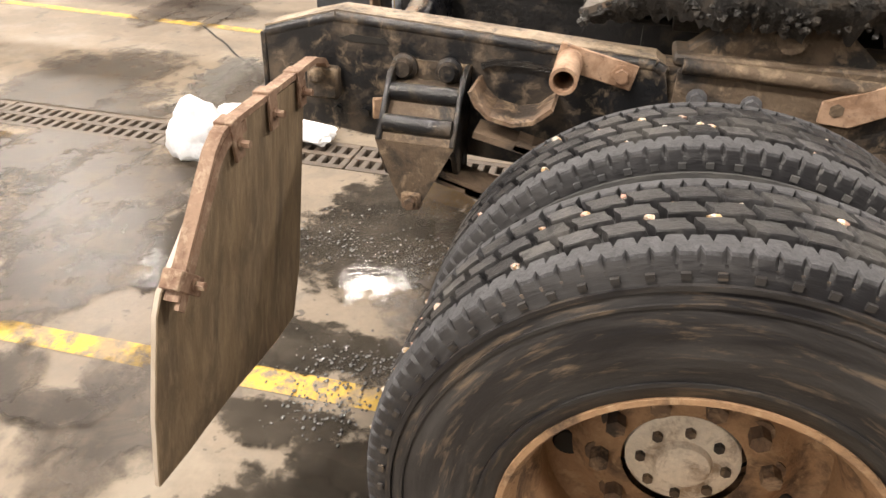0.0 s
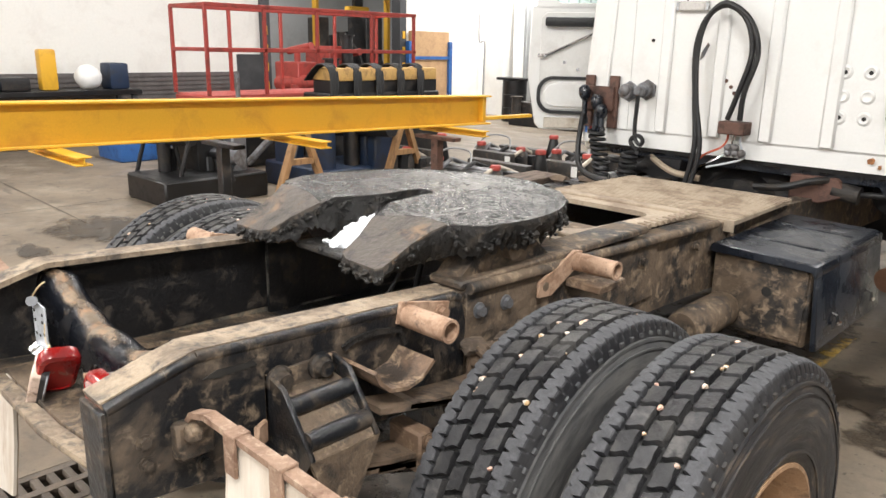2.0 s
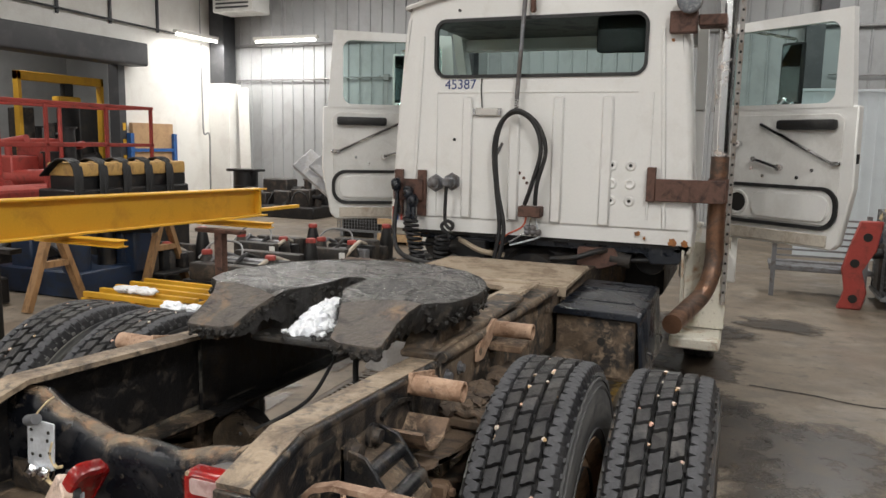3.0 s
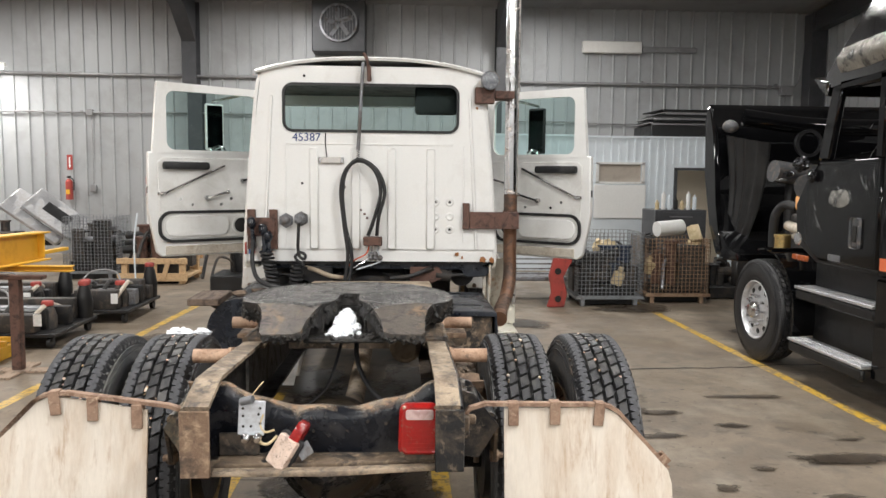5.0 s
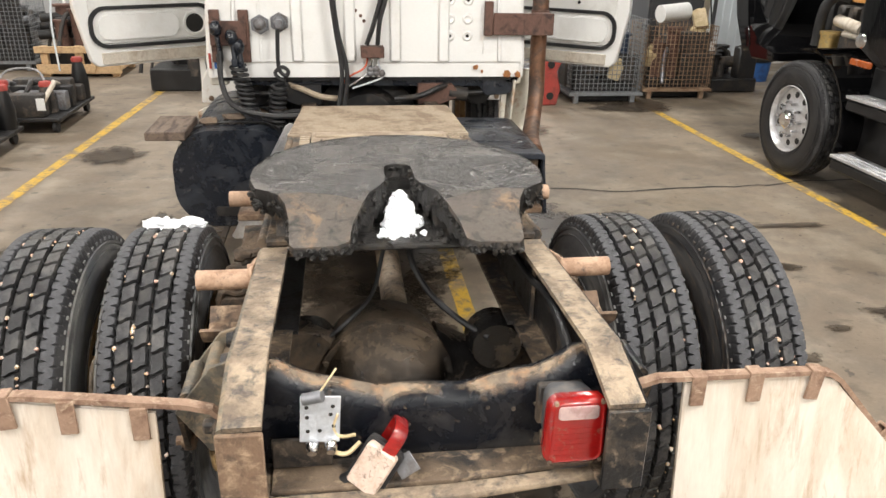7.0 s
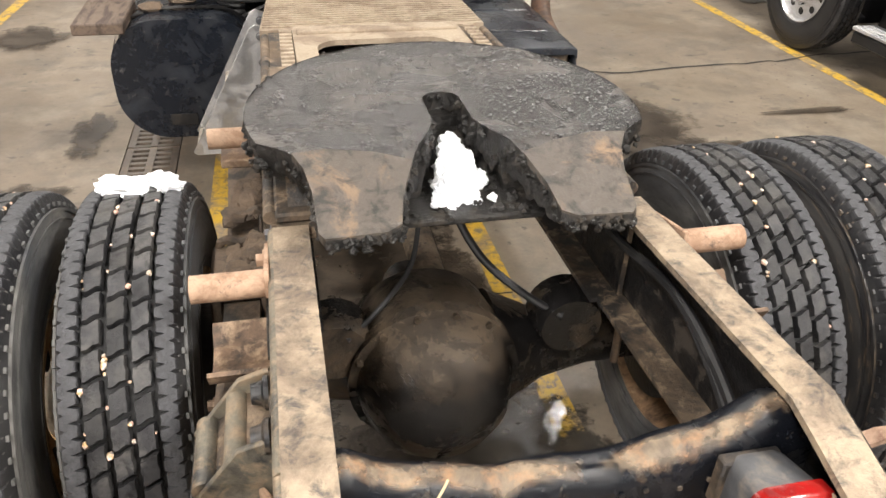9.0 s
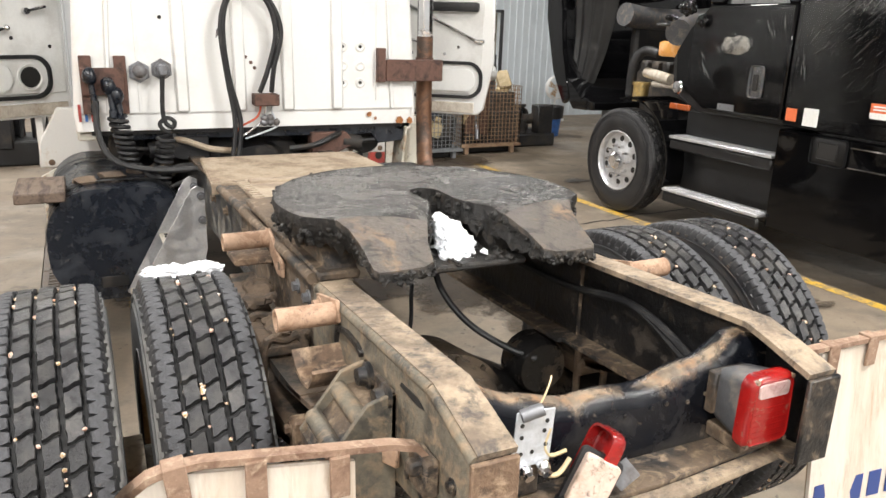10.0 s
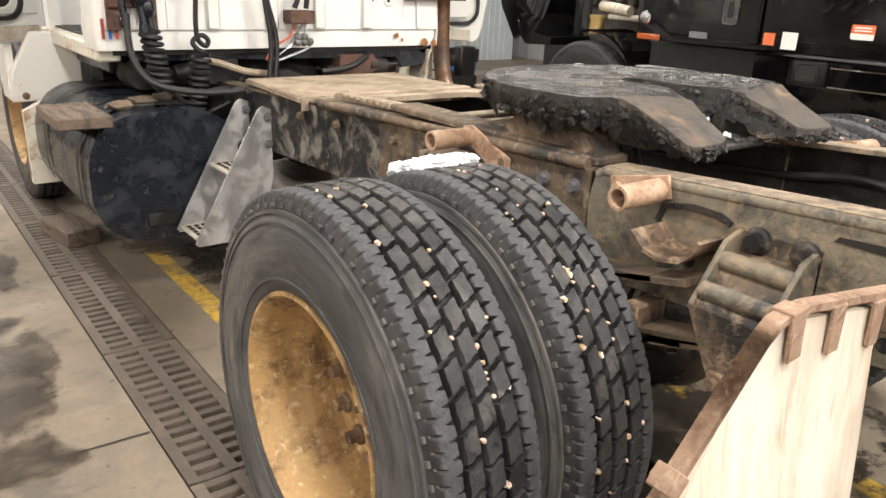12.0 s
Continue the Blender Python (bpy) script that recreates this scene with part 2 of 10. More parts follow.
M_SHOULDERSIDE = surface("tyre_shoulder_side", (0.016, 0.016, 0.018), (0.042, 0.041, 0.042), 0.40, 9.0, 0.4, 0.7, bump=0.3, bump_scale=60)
# near black, so the tread grooves carry their shade in the colour
M_GROOVE_SHADE = surface("tyre_groove_shade", (0.005, 0.005, 0.0055), (0.014, 0.013, 0.012), 0.3, 12.0, 0.6, 0.9, bump=0.3)
M_SIDEWALL = surface("tyre_sidewall", (0.014, 0.014, 0.016), (0.052, 0.049, 0.047), 0.46, 16.0, 0.33, 0.7, bump=0.25, second=(0.19, 0.14, 0.095), second_amount=0.17, spec=0.5, edge=0.10)
M_SIDEWALL_DUSTY = surface("tyre_sidewall_dusty", (0.056, 0.059, 0.064), (0.145, 0.140, 0.130), 0.46, 9.0, 0.5, 0.8, bump=0.2, second=(0.03, 0.03, 0.032), second_amount=0.34, edge=0.12)


def round_axle(mat, along):
    """Runs the pattern of a wheel's material round its axle, drawn out along the turn."""
    nt = mat.node_tree
    sep, out = nt.nodes.new("ShaderNodeSeparateXYZ"), nt.nodes.new("ShaderNodeCombineXYZ")
    nt.links.new(next(n for n in nt.nodes if n.type == "TEX_COORD").outputs["Object"], sep.inputs[0])

    def maths(op, a, b):
        n = nt.nodes.new("ShaderNodeMath")
        n.operation = op
        for sock, v in zip(n.inputs, (a, b)):
            if isinstance(v, float):
                sock.default_value = v
            else:
                nt.links.new(v, sock)
        return n.outputs[0]

    y, z = sep.outputs[1], sep.outputs[2]
    nt.links.new(maths("POWER", maths("ADD", maths("MULTIPLY", y, y), maths("MULTIPLY", z, z)), 0.5), out.inputs[0])
    nt.links.new(maths("MULTIPLY", maths("ARCTAN2", y, z), along), out.inputs[1])
    nt.links.new(sep.outputs[0], out.inputs[2])
    nt.links.new(out.outputs[0], next(n for n in nt.nodes if n.type == "MAPPING").inputs["Vector"])


round_axle(M_SIDEWALL, 0.06)
round_axle(M_SIDEWALL_DUSTY, 0.10)
round_axle(M_SHOULDERSIDE, 0.10)
M_STEERTYRE = surface("black_steer_tyre", (0.012, 0.012, 0.013), (0.03, 0.029, 0.028), 0.35, 7.0, 0.45, 0.65, bump=0.15)
M_RIM = surface("rim_rusty_paint", (0.40, 0.25, 0.105), (0.16, 0.095, 0.045), 0.44, 9.0, 0.6, 0.8, bump=0.35, second=(0.62, 0.47, 0.28), second_amount=0.22)
M_RIM_BROWN = surface("rim_brown_rust", (0.33, 0.20, 0.11), (0.11, 0.068, 0.042), 0.42, 9.0, 0.65, 0.8, bump=0.4, second=(0.40, 0.27, 0.16), second_amount=0.25)
M_HUB = surface("hub_dirty", (0.78, 0.70, 0.58), (0.36, 0.27, 0.19), 0.36, 16.0, 0.6, 0.8, bump=0.4)
M_PEBBLE = surface("pebbles", (0.46, 0.30, 0.14), (0.58, 0.34, 0.26), 0.55, 30.0, 0.6, 0.6, bump=0.2, second=(0.62, 0.57, 0.5), second_amount=0.5, island=0.3, edge=0.02)
M_SNOW = surface("snow", (0.86, 0.88, 0.91), (0.74, 0.77, 0.82), 0.35, 14.0, 0.45, 0.6, bump=0.8, bump_scale=40, grain=0.06)
M_FLAP = surface("mud_flap_dirty_white", (0.62, 0.565, 0.49), (0.48, 0.39, 0.30), 0.40, 2.2, 0.45, 0.65, bump=0.06, bump_scale=40, grain=0.08, second=(0.36, 0.25, 0.16), second_amount=0.13, stretch=(3.6, 3.6, 0.5), edge=0.11)
M_FLAPBACK = surface("mud_flap_muddy_face", (0.23, 0.165, 0.10), (0.11, 0.082, 0.058), 0.5, 2.2, 0.6, 0.8, bump=0.25, second=(0.33, 0.245, 0.155), second_amount=0.3, stretch=(6, 6, 0.6), edge=0.14)
M_IRON = surface("flap_iron", (0.27, 0.175, 0.12), (0.15, 0.085, 0.055), 0.45, 12.0, 0.75, 0.85, bump=0.3, second=(0.38, 0.28, 0.2), second_amount=0.3)
M_WHITE = surface("cab_white_paint", (0.80, 0.80, 0.78), (0.72, 0.71, 0.68), 0.3, 2.0, 0.28, 0.45, bump=0.02, grain=0.03, coat=0.4)
M_WHITE_WORN = surface("cab_white_worn", (0.70, 0.67, 0.58), (0.42, 0.24, 0.12), 0.3, 6.0, 0.35, 0.8, bump=0.1, grain=0.08, second=(0.2, 0.15, 0.1), second_amount=0.15)
M_DOOR_INSIDE = surface("door_grey_paint", (0.75, 0.745, 0.72), (0.66, 0.65, 0.62), 0.4, 5.0, 0.3, 0.45, bump=0.05, grain=0.05)
M_BLACKRUB = surface("black_rubber", (0.012, 0.012, 0.013), (0.035, 0.034, 0.033), 0.3, 9.0, 0.5, 0.7, bump=0.1)
M_BLACKPAINT = surface("black_dull_paint", (0.007, 0.0095, 0.015), (0.022, 0.026, 0.034), 0.4, 6.0, 0.26, 0.45, bump=0.1, second=(0.11, 0.105, 0.10), second_amount=0.12)
M_UNDER = surface("dark_chassis_parts", (0.009, 0.009, 0.010), (0.045, 0.037, 0.03), 0.33, 8.0, 0.45, 0.8, bump=0.4)
M_RUSTBRACKET = surface("rust_brown_bracket", (0.12, 0.062, 0.045), (0.05, 0.03, 0.025), 0.4, 14.0, 0.7, 0.85, bump=0.3)
M_CHROME = surface("chrome", (0.72, 0.72, 0.73), (0.45, 0.36, 0.28), 0.2, 8.0, 0.12, 0.4, metal=1.0, bump=0.03, grain=0.05)
M_EXHAUST = surface("burnt_exhaust", (0.24, 0.13, 0.08), (0.06, 0.04, 0.03), 0.52, 5.0, 0.35, 0.6, metal=0.7, bump=0.1)
M_PERF = surface("perforated_grey", (0.38, 0.36, 0.34), (0.25, 0.2, 0.16), 0.4, 15.0, 0.5, 0.7, metal=0.4, bump=0.1)
M_ALU = surface("aluminium", (0.62, 0.63, 0.65), (0.46, 0.45, 0.44), 0.45, 5.0, 0.32, 0.55, metal=0.85, bump=0.06)
M_ALU_DULL = surface("aluminium_dusty", (0.60, 0.55, 0.47), (0.42, 0.35, 0.27), 0.45, 7.0, 0.6, 0.8, metal=0.25, bump=0.15)
M_DECK = surface("deck_plate_dusty", (0.37, 0.30, 0.22), (0.23, 0.175, 0.125), 0.48, 6.0, 0.6, 0.8, metal=0.15, bump=0.25)
M_GALV = surface("galvanised", (0.62, 0.65, 0.69), (0.50, 0.52, 0.55), 0.4, 40.0, 0.4, 0.5, metal=0.5, bump=0.08)
M_GLASS = glass("cab_glass", (0.44, 0.66, 0.63))
# dark tint stands in for the dim area the mirror should reflect
M_MIRROR = surface("mirror", (0.22, 0.22, 0.23), None, rough=0.03, metal=1.0, bump=0)
M_RUSTSTAIN = surface("rust_stain", (0.36, 0.15, 0.045), (0.20, 0.085, 0.035), 0.5, 40.0, 0.7, 0.8, bump=0.2)
M_RED = surface("red_lens", (0.27, 0.009, 0.008), (0.15, 0.007, 0.007), 0.4, 12.0, 0.12, 0.35, bump=0.06, coat=0.3, grain=0.1, second=(0.2, 0.09, 0.065), second_amount=0.12)
M_LAMPCLEAR = surface("marker_lens", (0.58, 0.56, 0.53), (0.44, 0.42, 0.40), 0.3, 30.0, 0.15, 0.25, bump=0.05, coat=0.4)
M_CLEAR = surface("clear_lens", (0.50, 0.36, 0.34), (0.36, 0.22, 0.21), 0.3, 30.0, 0.15, 0.3, bump=0.05, coat=0.3)
M_LAMPGLASS = surface("grey_lamp_glass", (0.12, 0.13, 0.145), (0.26, 0.27, 0.29), 0.4, 60.0, 0.1, 0.2, bump=0.3, bump_scale=90, coat=0.5)
M_LIGHTBACK = surface("lamp_housing_grey", (0.075, 0.077, 0.082), (0.17, 0.15, 0.13), 0.42, 18.0, 0.5, 0.75, bump=0.15)
M_LAMPINSIDE = surface("lamp_inside_cream", (0.60, 0.47, 0.39), (0.46, 0.34, 0.26), 0.5, 18.0, 0.5, 0.7, bump=0.15, second=(0.12, 0.08, 0.06), second_amount=0.25)
M_YELLOW = surface("yellow_beam_paint", (0.72, 0.40, 0.03), (0.60, 0.32, 0.03), 0.35, 3.0, 0.42, 0.55, bump=0.05, grain=0.06)
M_YELLOWDARK = surface("ochre_machine_paint", (0.58, 0.36, 0.12), (0.34, 0.2, 0.08), 0.35, 9.0, 0.5, 0.7, bump=0.1)
M_BIN = surface("grey_bin_plastic", (0.04, 0.044, 0.052), (0.07, 0.074, 0.082), 0.4, 4.0, 0.42, 0.6, bump=0.05)
M_BINLID = surface("bin_lid_plastic", (0.022, 0.026, 0.036), (0.04, 0.044, 0.055), 0.4, 4.0, 0.4, 0.6, bump=0.05)
M_STEELGREY = surface("bare_grey_steel", (0.22, 0.225, 0.24), (0.10, 0.085, 0.075), 0.42, 7.0, 0.4, 0.7, metal=0.6, bump=0.1)
M_ORANGE = surface("orange_lift_paint", (0.62, 0.11, 0.045), (0.46, 0.10, 0.05), 0.3, 5.0, 0.45, 0.6, bump=0.05)
M_REDPAINT = surface("red_machine_paint", (0.37, 0.052, 0.040), (0.22, 0.045, 0.036), 0.35, 6.0, 0.5, 0.7, bump=0.1)
M_BLUE = surface("blue_paint", (0.03, 0.12, 0.36), (0.03, 0.07, 0.2), 0.35, 6.0, 0.45, 0.6, bump=0.1)
M_BLUEDARK = surface("navy_paint", (0.012, 0.026, 0.06), (0.02, 0.026, 0.04), 0.4, 6.0, 0.5, 0.6, bump=0.1)
M_CARD = surface("cardboard", (0.50, 0.32, 0.17), (0.42, 0.26, 0.14), 0.4, 6.0, 0.8, 0.85, bump=0.06)
M_WOOD = surface("pale_timber", (0.58, 0.40, 0.22), (0.44, 0.29, 0.16), 0.45, 4.0, 0.75, 0.8, bump=0.15, stretch=(6, 1, 6))
M_TRESTLE = surface("brown_trestle_timber", (0.33, 0.19, 0.085), (0.20, 0.115, 0.055), 0.45, 4.0, 0.7, 0.8, bump=0.2, stretch=(5, 5, 1))
M_WOODOLD = surface("grey_old_timber", (0.36, 0.27, 0.2), (0.2, 0.15, 0.11), 0.45, 5.0, 0.8, 0.85, bump=0.3, stretch=(5, 1, 5))
M_WOODDARK = surface("oily_dark_timber", (0.15, 0.108, 0.08), (0.07, 0.05, 0.04), 0.45, 5.0, 0.7, 0.85, bump=0.4, stretch=(5, 1, 5))
M_WHITE_FENDER = surface("fender_white_paint", (0.78, 0.77, 0.74), (0.60, 0.50, 0.40), 0.14, 3.0, 0.3, 0.6, bump=0.03, grain=0.03)
M_ENGINE = surface("engine_grime", (0.03, 0.027, 0.025), (0.10, 0.078, 0.06), 0.38, 9.0, 0.5, 0.75, bump=0.4)
M_WIRE = surface("grey_wire_mesh", (0.27, 0.285, 0.30), (0.18, 0.18, 0.18), 0.4, 9.0, 0.4, 0.6, metal=0.5, bump=0.05)
M_WIRERUST = surface("rusty_wire_mesh", (0.32, 0.22, 0.14), (0.22, 0.13, 0.08), 0.45, 9.0, 0.7, 0.8, bump=0.1)
M_JUG = surface("yellowed_plastic", (0.62, 0.50, 0.30), (0.48, 0.37, 0.2), 0.4, 9.0, 0.45, 0.6, bump=0.05)
M_GLOSS = surface("gloss_black_truck_paint", (0.003, 0.003, 0.0034), (0.005, 0.005, 0.0055), 0.35, 3.0, 0.03, 0.07, bump=0.10, bump_scale=3.5, spec=0.35)
M_CRUMPLE = surface("crumpled_film", (0.05, 0.05, 0.048), (0.09, 0.088, 0.085), 0.4, 14.0, 0.1, 0.22, bump=0.6, bump_scale=18, spec=0.9)
M_ROOFGLOSS = surface("gloss_roof_under_film", (0.006, 0.006, 0.0065), (0.012, 0.012, 0.0125), 0.3, 6.0, 0.06, 0.12, bump=0.3, bump_scale=5, spec=0.8, coat=1.0)
M_GLOSSFILM = surface("black_paint_under_film", (0.004, 0.004, 0.0045), (0.008, 0.008, 0.0085), 0.3, 6.0, 0.05, 0.12, bump=0.25, bump_scale=6, spec=0.4)
M_MATTBLACK = surface("matt_black_plastic", (0.006, 0.006, 0.0065), (0.014, 0.014, 0.015), 0.35, 6.0, 0.4, 0.6, bump=0.06)
M_LINER = surface("black_liner_plastic", (0.007, 0.007, 0.0075), (0.016, 0.0155, 0.015), 0.4, 5.0, 0.28, 0.45, bump=0.12)
# pale grey stands for lamp highlights along the film
M_GLINT = surface("film_crease_glint", (0.34, 0.34, 0.34), (0.14, 0.14, 0.14), 0.5, 3.0, 0.25, 0.4, bump=0)
M_STICKERRED = surface("orange_sticker", (0.75, 0.17, 0.06), None, rough=0.5, bump=0)
M_STICKERWHITE = surface("white_sticker", (0.8, 0.8, 0.78), None, rough=0.45, bump=0)
M_INK = surface("blue_ink", (0.03, 0.055, 0.19), None, rough=0.5, bump=0, grain=0.05)
M_BRASS = surface("brass", (0.62, 0.45, 0.18), (0.4, 0.3, 0.16), 0.4, 20.0, 0.35, 0.5, metal=0.9, bump=0.05)
M_MARKER = surface("orange_lens", (0.36, 0.085, 0.02), (0.25, 0.06, 0.02), 0.4, 20.0, 0.2, 0.4, bump=0.1)
# pale and black patches paint the reflections on bunched film
M_FOIL = surface("bunched_film_reflections", (0.40, 0.385, 0.345), (0.05, 0.05, 0.048), 0.5, 9.0, 0.12, 0.2, metal=0.6, bump=0.8, bump_scale=22, spec=0.9)
M_AMBER = surface("amber_plastic", (0.78, 0.36, 0.08), (0.85, 0.5, 0.25), 0.4, 10.0, 0.35, 0.4, bump=0.05)
M_WALL = surface("white_ribbed_sheet", (0.375, 0.385, 0.39), (0.325, 0.33, 0.33), 0.4, 1.2, 0.45, 0.55, bump=0.03, grain=0.04)
M_OFFWHEEL = surface("pale_rubber", (0.34, 0.33, 0.31), (0.16, 0.15, 0.14), 0.5, 8.0, 0.7, 0.8)
M_WALLWEST = surface("white_painted_block", (0.80, 0.79, 0.75), (0.74, 0.72, 0.68), 0.4, 1.5, 0.6, 0.7, bump=0.08, bump_scale=25, grain=0.04)
M_WALLGREY = surface("grey_wainscot", (0.13, 0.118, 0.115), (0.09, 0.08, 0.078), 0.4, 2.0, 0.5, 0.6, bump=0.05)
M_CEIL = surface("grey_ceiling_sheet", (0.30, 0.30, 0.30), (0.25, 0.25, 0.25), 0.4, 1.0, 0.55, 0.6, bump=0.03, grain=0.05)
M_COLUMN = surface("dark_grey_steel", (0.05, 0.052, 0.057), (0.075, 0.075, 0.08), 0.4, 2.5, 0.5, 0.6, bump=0.05)
M_CONDUIT = surface("grey_conduit", (0.30, 0.30, 0.30), (0.22, 0.22, 0.22), 0.4, 4.0, 0.4, 0.5, metal=0.4, bump=0.04)
M_OFFICE = surface("office_pale_blue_sheet", (0.72, 0.78, 0.82), (0.66, 0.72, 0.76), 0.4, 2.0, 0.45, 0.5, bump=0.03, grain=0.04)
M_BLIND = surface("beige_blind", (0.50, 0.44, 0.37), (0.44, 0.38, 0.32), 0.4, 3.0, 0.7, 0.8, bump=0.05, grain=0.05)
M_CREAM = surface("cream_wall_paint", (0.80, 0.70, 0.55), (0.74, 0.64, 0.50), 0.4, 1.5, 0.6, 0.7, bump=0.03, grain=0.04)
M_LINE = surface("yellow_floor_paint", (0.56, 0.35, 0.04), (0.30, 0.215, 0.115), 0.42, 5.0, 0.42, 0.55, bump=0.2, second=(0.19, 0.15, 0.105), second_amount=0.40, edge=0.05)
M_GRATE = surface("cast_iron_grate", (0.095, 0.076, 0.06), (0.17, 0.13, 0.097), 0.4, 6.0, 0.5, 0.75, bump=0.3, random_amount=0.2)
M_PIT = surface("drain_pit", (0.012, 0.011, 0.01), (0.02, 0.018, 0.015), 0.4, 6.0, 0.7, 0.8, bump=0.1)
M_TUBE = glow("lamp_tube", (1.0, 0.96, 0.9), 9.0)


def concrete():
    """Sealed workshop concrete: mottled, with dark oil marks and patches that are damp and shiny."""
    mat = surface("concrete", (0.230, 0.185, 0.136), (0.140, 0.110, 0.081), 0.47, 0.9, 0.42, 0.5, bump=0.14, bump_scale=45, grain=0.11,
                  second=(0.125, 0.106, 0.085), second_amount=0.26, edge=0.14)
    nt = mat.node_tree
    bs = nt.nodes["Principled BSDF"]
    co = nt.nodes.new("ShaderNodeTexCoord")

    def layer(scale, low, high, detail=6.0, rough=0.65, stretch=(1, 1, 1)):
        mp = nt.nodes.new("ShaderNodeMapping")
        mp.inputs["Scale"].default_value = stretch
        nt.links.new(co.outputs["Object"], mp.inputs["Vector"])
        n = nt.nodes.new("ShaderNodeTexNoise")
        n.inputs["Scale"].default_value, n.inputs["Detail"].default_value, n.inputs["Roughness"].default_value = scale, detail, rough
        nt.links.new(mp.outputs[0], n.inputs["Vector"])
        r = nt.nodes.new("ShaderNodeMapRange")
        r.inputs["From Min"].default_value, r.inputs["From Max"].default_value = low, high
        nt.links.new(n.outputs["Fac"], r.inputs["Value"])
        return r.outputs[0]

    def over(fac, colour, share):
        below = bs.inputs["Base Color"].links[0].from_socket
        k = nt.nodes.new("ShaderNodeMath")
        k.operation = "MULTIPLY"
        k.inputs[1].default_value = share
        nt.links.new(fac, k.inputs[0])
        m = nt.nodes.new("ShaderNodeMix")
        m.data_type = "RGBA"
        nt.links.new(k.outputs[0], m.inputs[0])
        nt.links.new(below, m.inputs[6])
        m.inputs[7].default_value = (*colour, 1)
        nt.links.new(m.outputs[2], bs.inputs["Base Color"])

    over(layer(1.7, 0.52, 0.66), (0.36, 0.31, 0.24), 0.42)
    over(layer(2.6, 0.60, 0.66, 7.0, 0.62, (1, 1.7, 1)), (0.075, 0.062, 0.05), 0.6)
    over(layer(11.0, 0.665, 0.70, 3.0, 0.5), (0.055, 0.046, 0.038), 0.75)
    over(layer(28.0, 0.69, 0.73, 2.0, 0.5), (0.05, 0.042, 0.036), 0.6)
    wet = layer(0.55, 0.5, 0.6)
    ro = nt.nodes.new("ShaderNodeMapRange")
    ro.inputs["To Min"].default_value, ro.inputs["To Max"].default_value = 0.60, 0.36
    nt.links.new(wet, ro.inputs["Value"])
    nt.links.new(ro.outputs[0], bs.inputs["Roughness"])
    return mat


M_CONCRETE = concrete()
M_PUDDLE = surface("wet_concrete", (0.045, 0.039, 0.032), (0.075, 0.064, 0.052), 0.45, 5.0, 0.02, 0.06, bump=0.07, bump_scale=20, grain=0.2)
M_STAIN_SHADE = surface("oil_stain_shade", (0.042, 0.032, 0.023), (0.090, 0.069, 0.049), 0.45, 6.0, 0.3, 0.4, bump=0.1, grain=0.15)
M_DROPS = surface("water_drops", (0.15, 0.15, 0.15), None, rough=0.06, bump=0, spec=1.0)


def film():
    """Thin clear film: mostly see-through, with a gloss that catches the lamps on its creases."""
    mat = bpy.data.materials.new("clear_wrinkled_film")
    mat.use_nodes = True
    nt = mat.node_tree
    nt.nodes.remove(nt.nodes["Principled BSDF"])
    clear, gloss, mixer = nt.nodes.new("ShaderNodeBsdfTransparent"), nt.nodes.new("ShaderNodeBsdfGlossy"), nt.nodes.new("ShaderNodeMixShader")
    gloss.inputs["Roughness"].default_value = 0.045
    mixer.inputs[0].default_value = 0.012
    nt.links.new(clear.outputs[0], mixer.inputs[1])
    nt.links.new(gloss.outputs[0], mixer.inputs[2])
    nt.links.new(mixer.outputs[0], nt.nodes["Material Output"].inputs["Surface"])
    return mat


M_FILM = film()

# ---- the workshop ----
WX0, WX1, WY0, WY1 = -11.2, 9.75, -9.0, 14.8


def ribbed_wall(name, x0, x1, y, z0, z1, depth, mat, pitch=0.3, face=-1):
    """A sheet wall along x, whose ribs stand towards face."""
    bm = bmn()
    pts, x = [], x0
    while x < x1:
        pts += [(x, 0), (x + pitch - 0.055, 0), (x + pitch - 0.04, 0.028 * face), (x + pitch - 0.015, 0.028 * face)]
        x += pitch
    pts = [(min(a, x1), b) for a, b in pts] + [(x1, 0)]
    line = [(a, y + b) for a, b in pts]
    lo = [bm.verts.new((a, b, z0)) for a, b in line]
    hi = [bm.verts.new((a, b, z1)) for a, b in line]
    for i in range(len(line) - 1):
        if (Vector(line[i]) - Vector(line[i + 1])).length > 1e-6:
            bm.faces.new((lo[i], lo[i + 1], hi[i + 1], hi[i]))
    slab(bm, (x0, y + 0.004 * -face, z0), (x1, y + depth * -face, z1))
    ob = new(name, finish(bm, mat, name, 0))
    return tagged(ob, "white ribbed metal sheet wall of the workshop", "wall", kind="structure")


ribbed_wall("wall_north", WX0, WX1, WY1, 0, 5.6, 0.2, M_WALL)
bm = bmn()
slab(bm, (WX0 - 0.2, WY0 - 0.2, 0), (WX1 + 0.2, WY0, 6.6))
tagged(solo("wall_south", bm, M_WALL, "plain pale wall behind the bay", "wall"), kind="structure")

# east wall: ribs along y
bm = bmn()
y = WY0
while y < WY1:
    slab(bm, (WX1 - 0.03, y, 0), (WX1, y + 0.05, 6.4))
    y += 0.3
slab(bm, (WX1, WY0, 0), (WX1 + 0.2, WY1, 6.4))
tagged(solo("wall_east", bm, M_WALL, "white ribbed metal side wall", "wall", smooth=0), kind="structure")

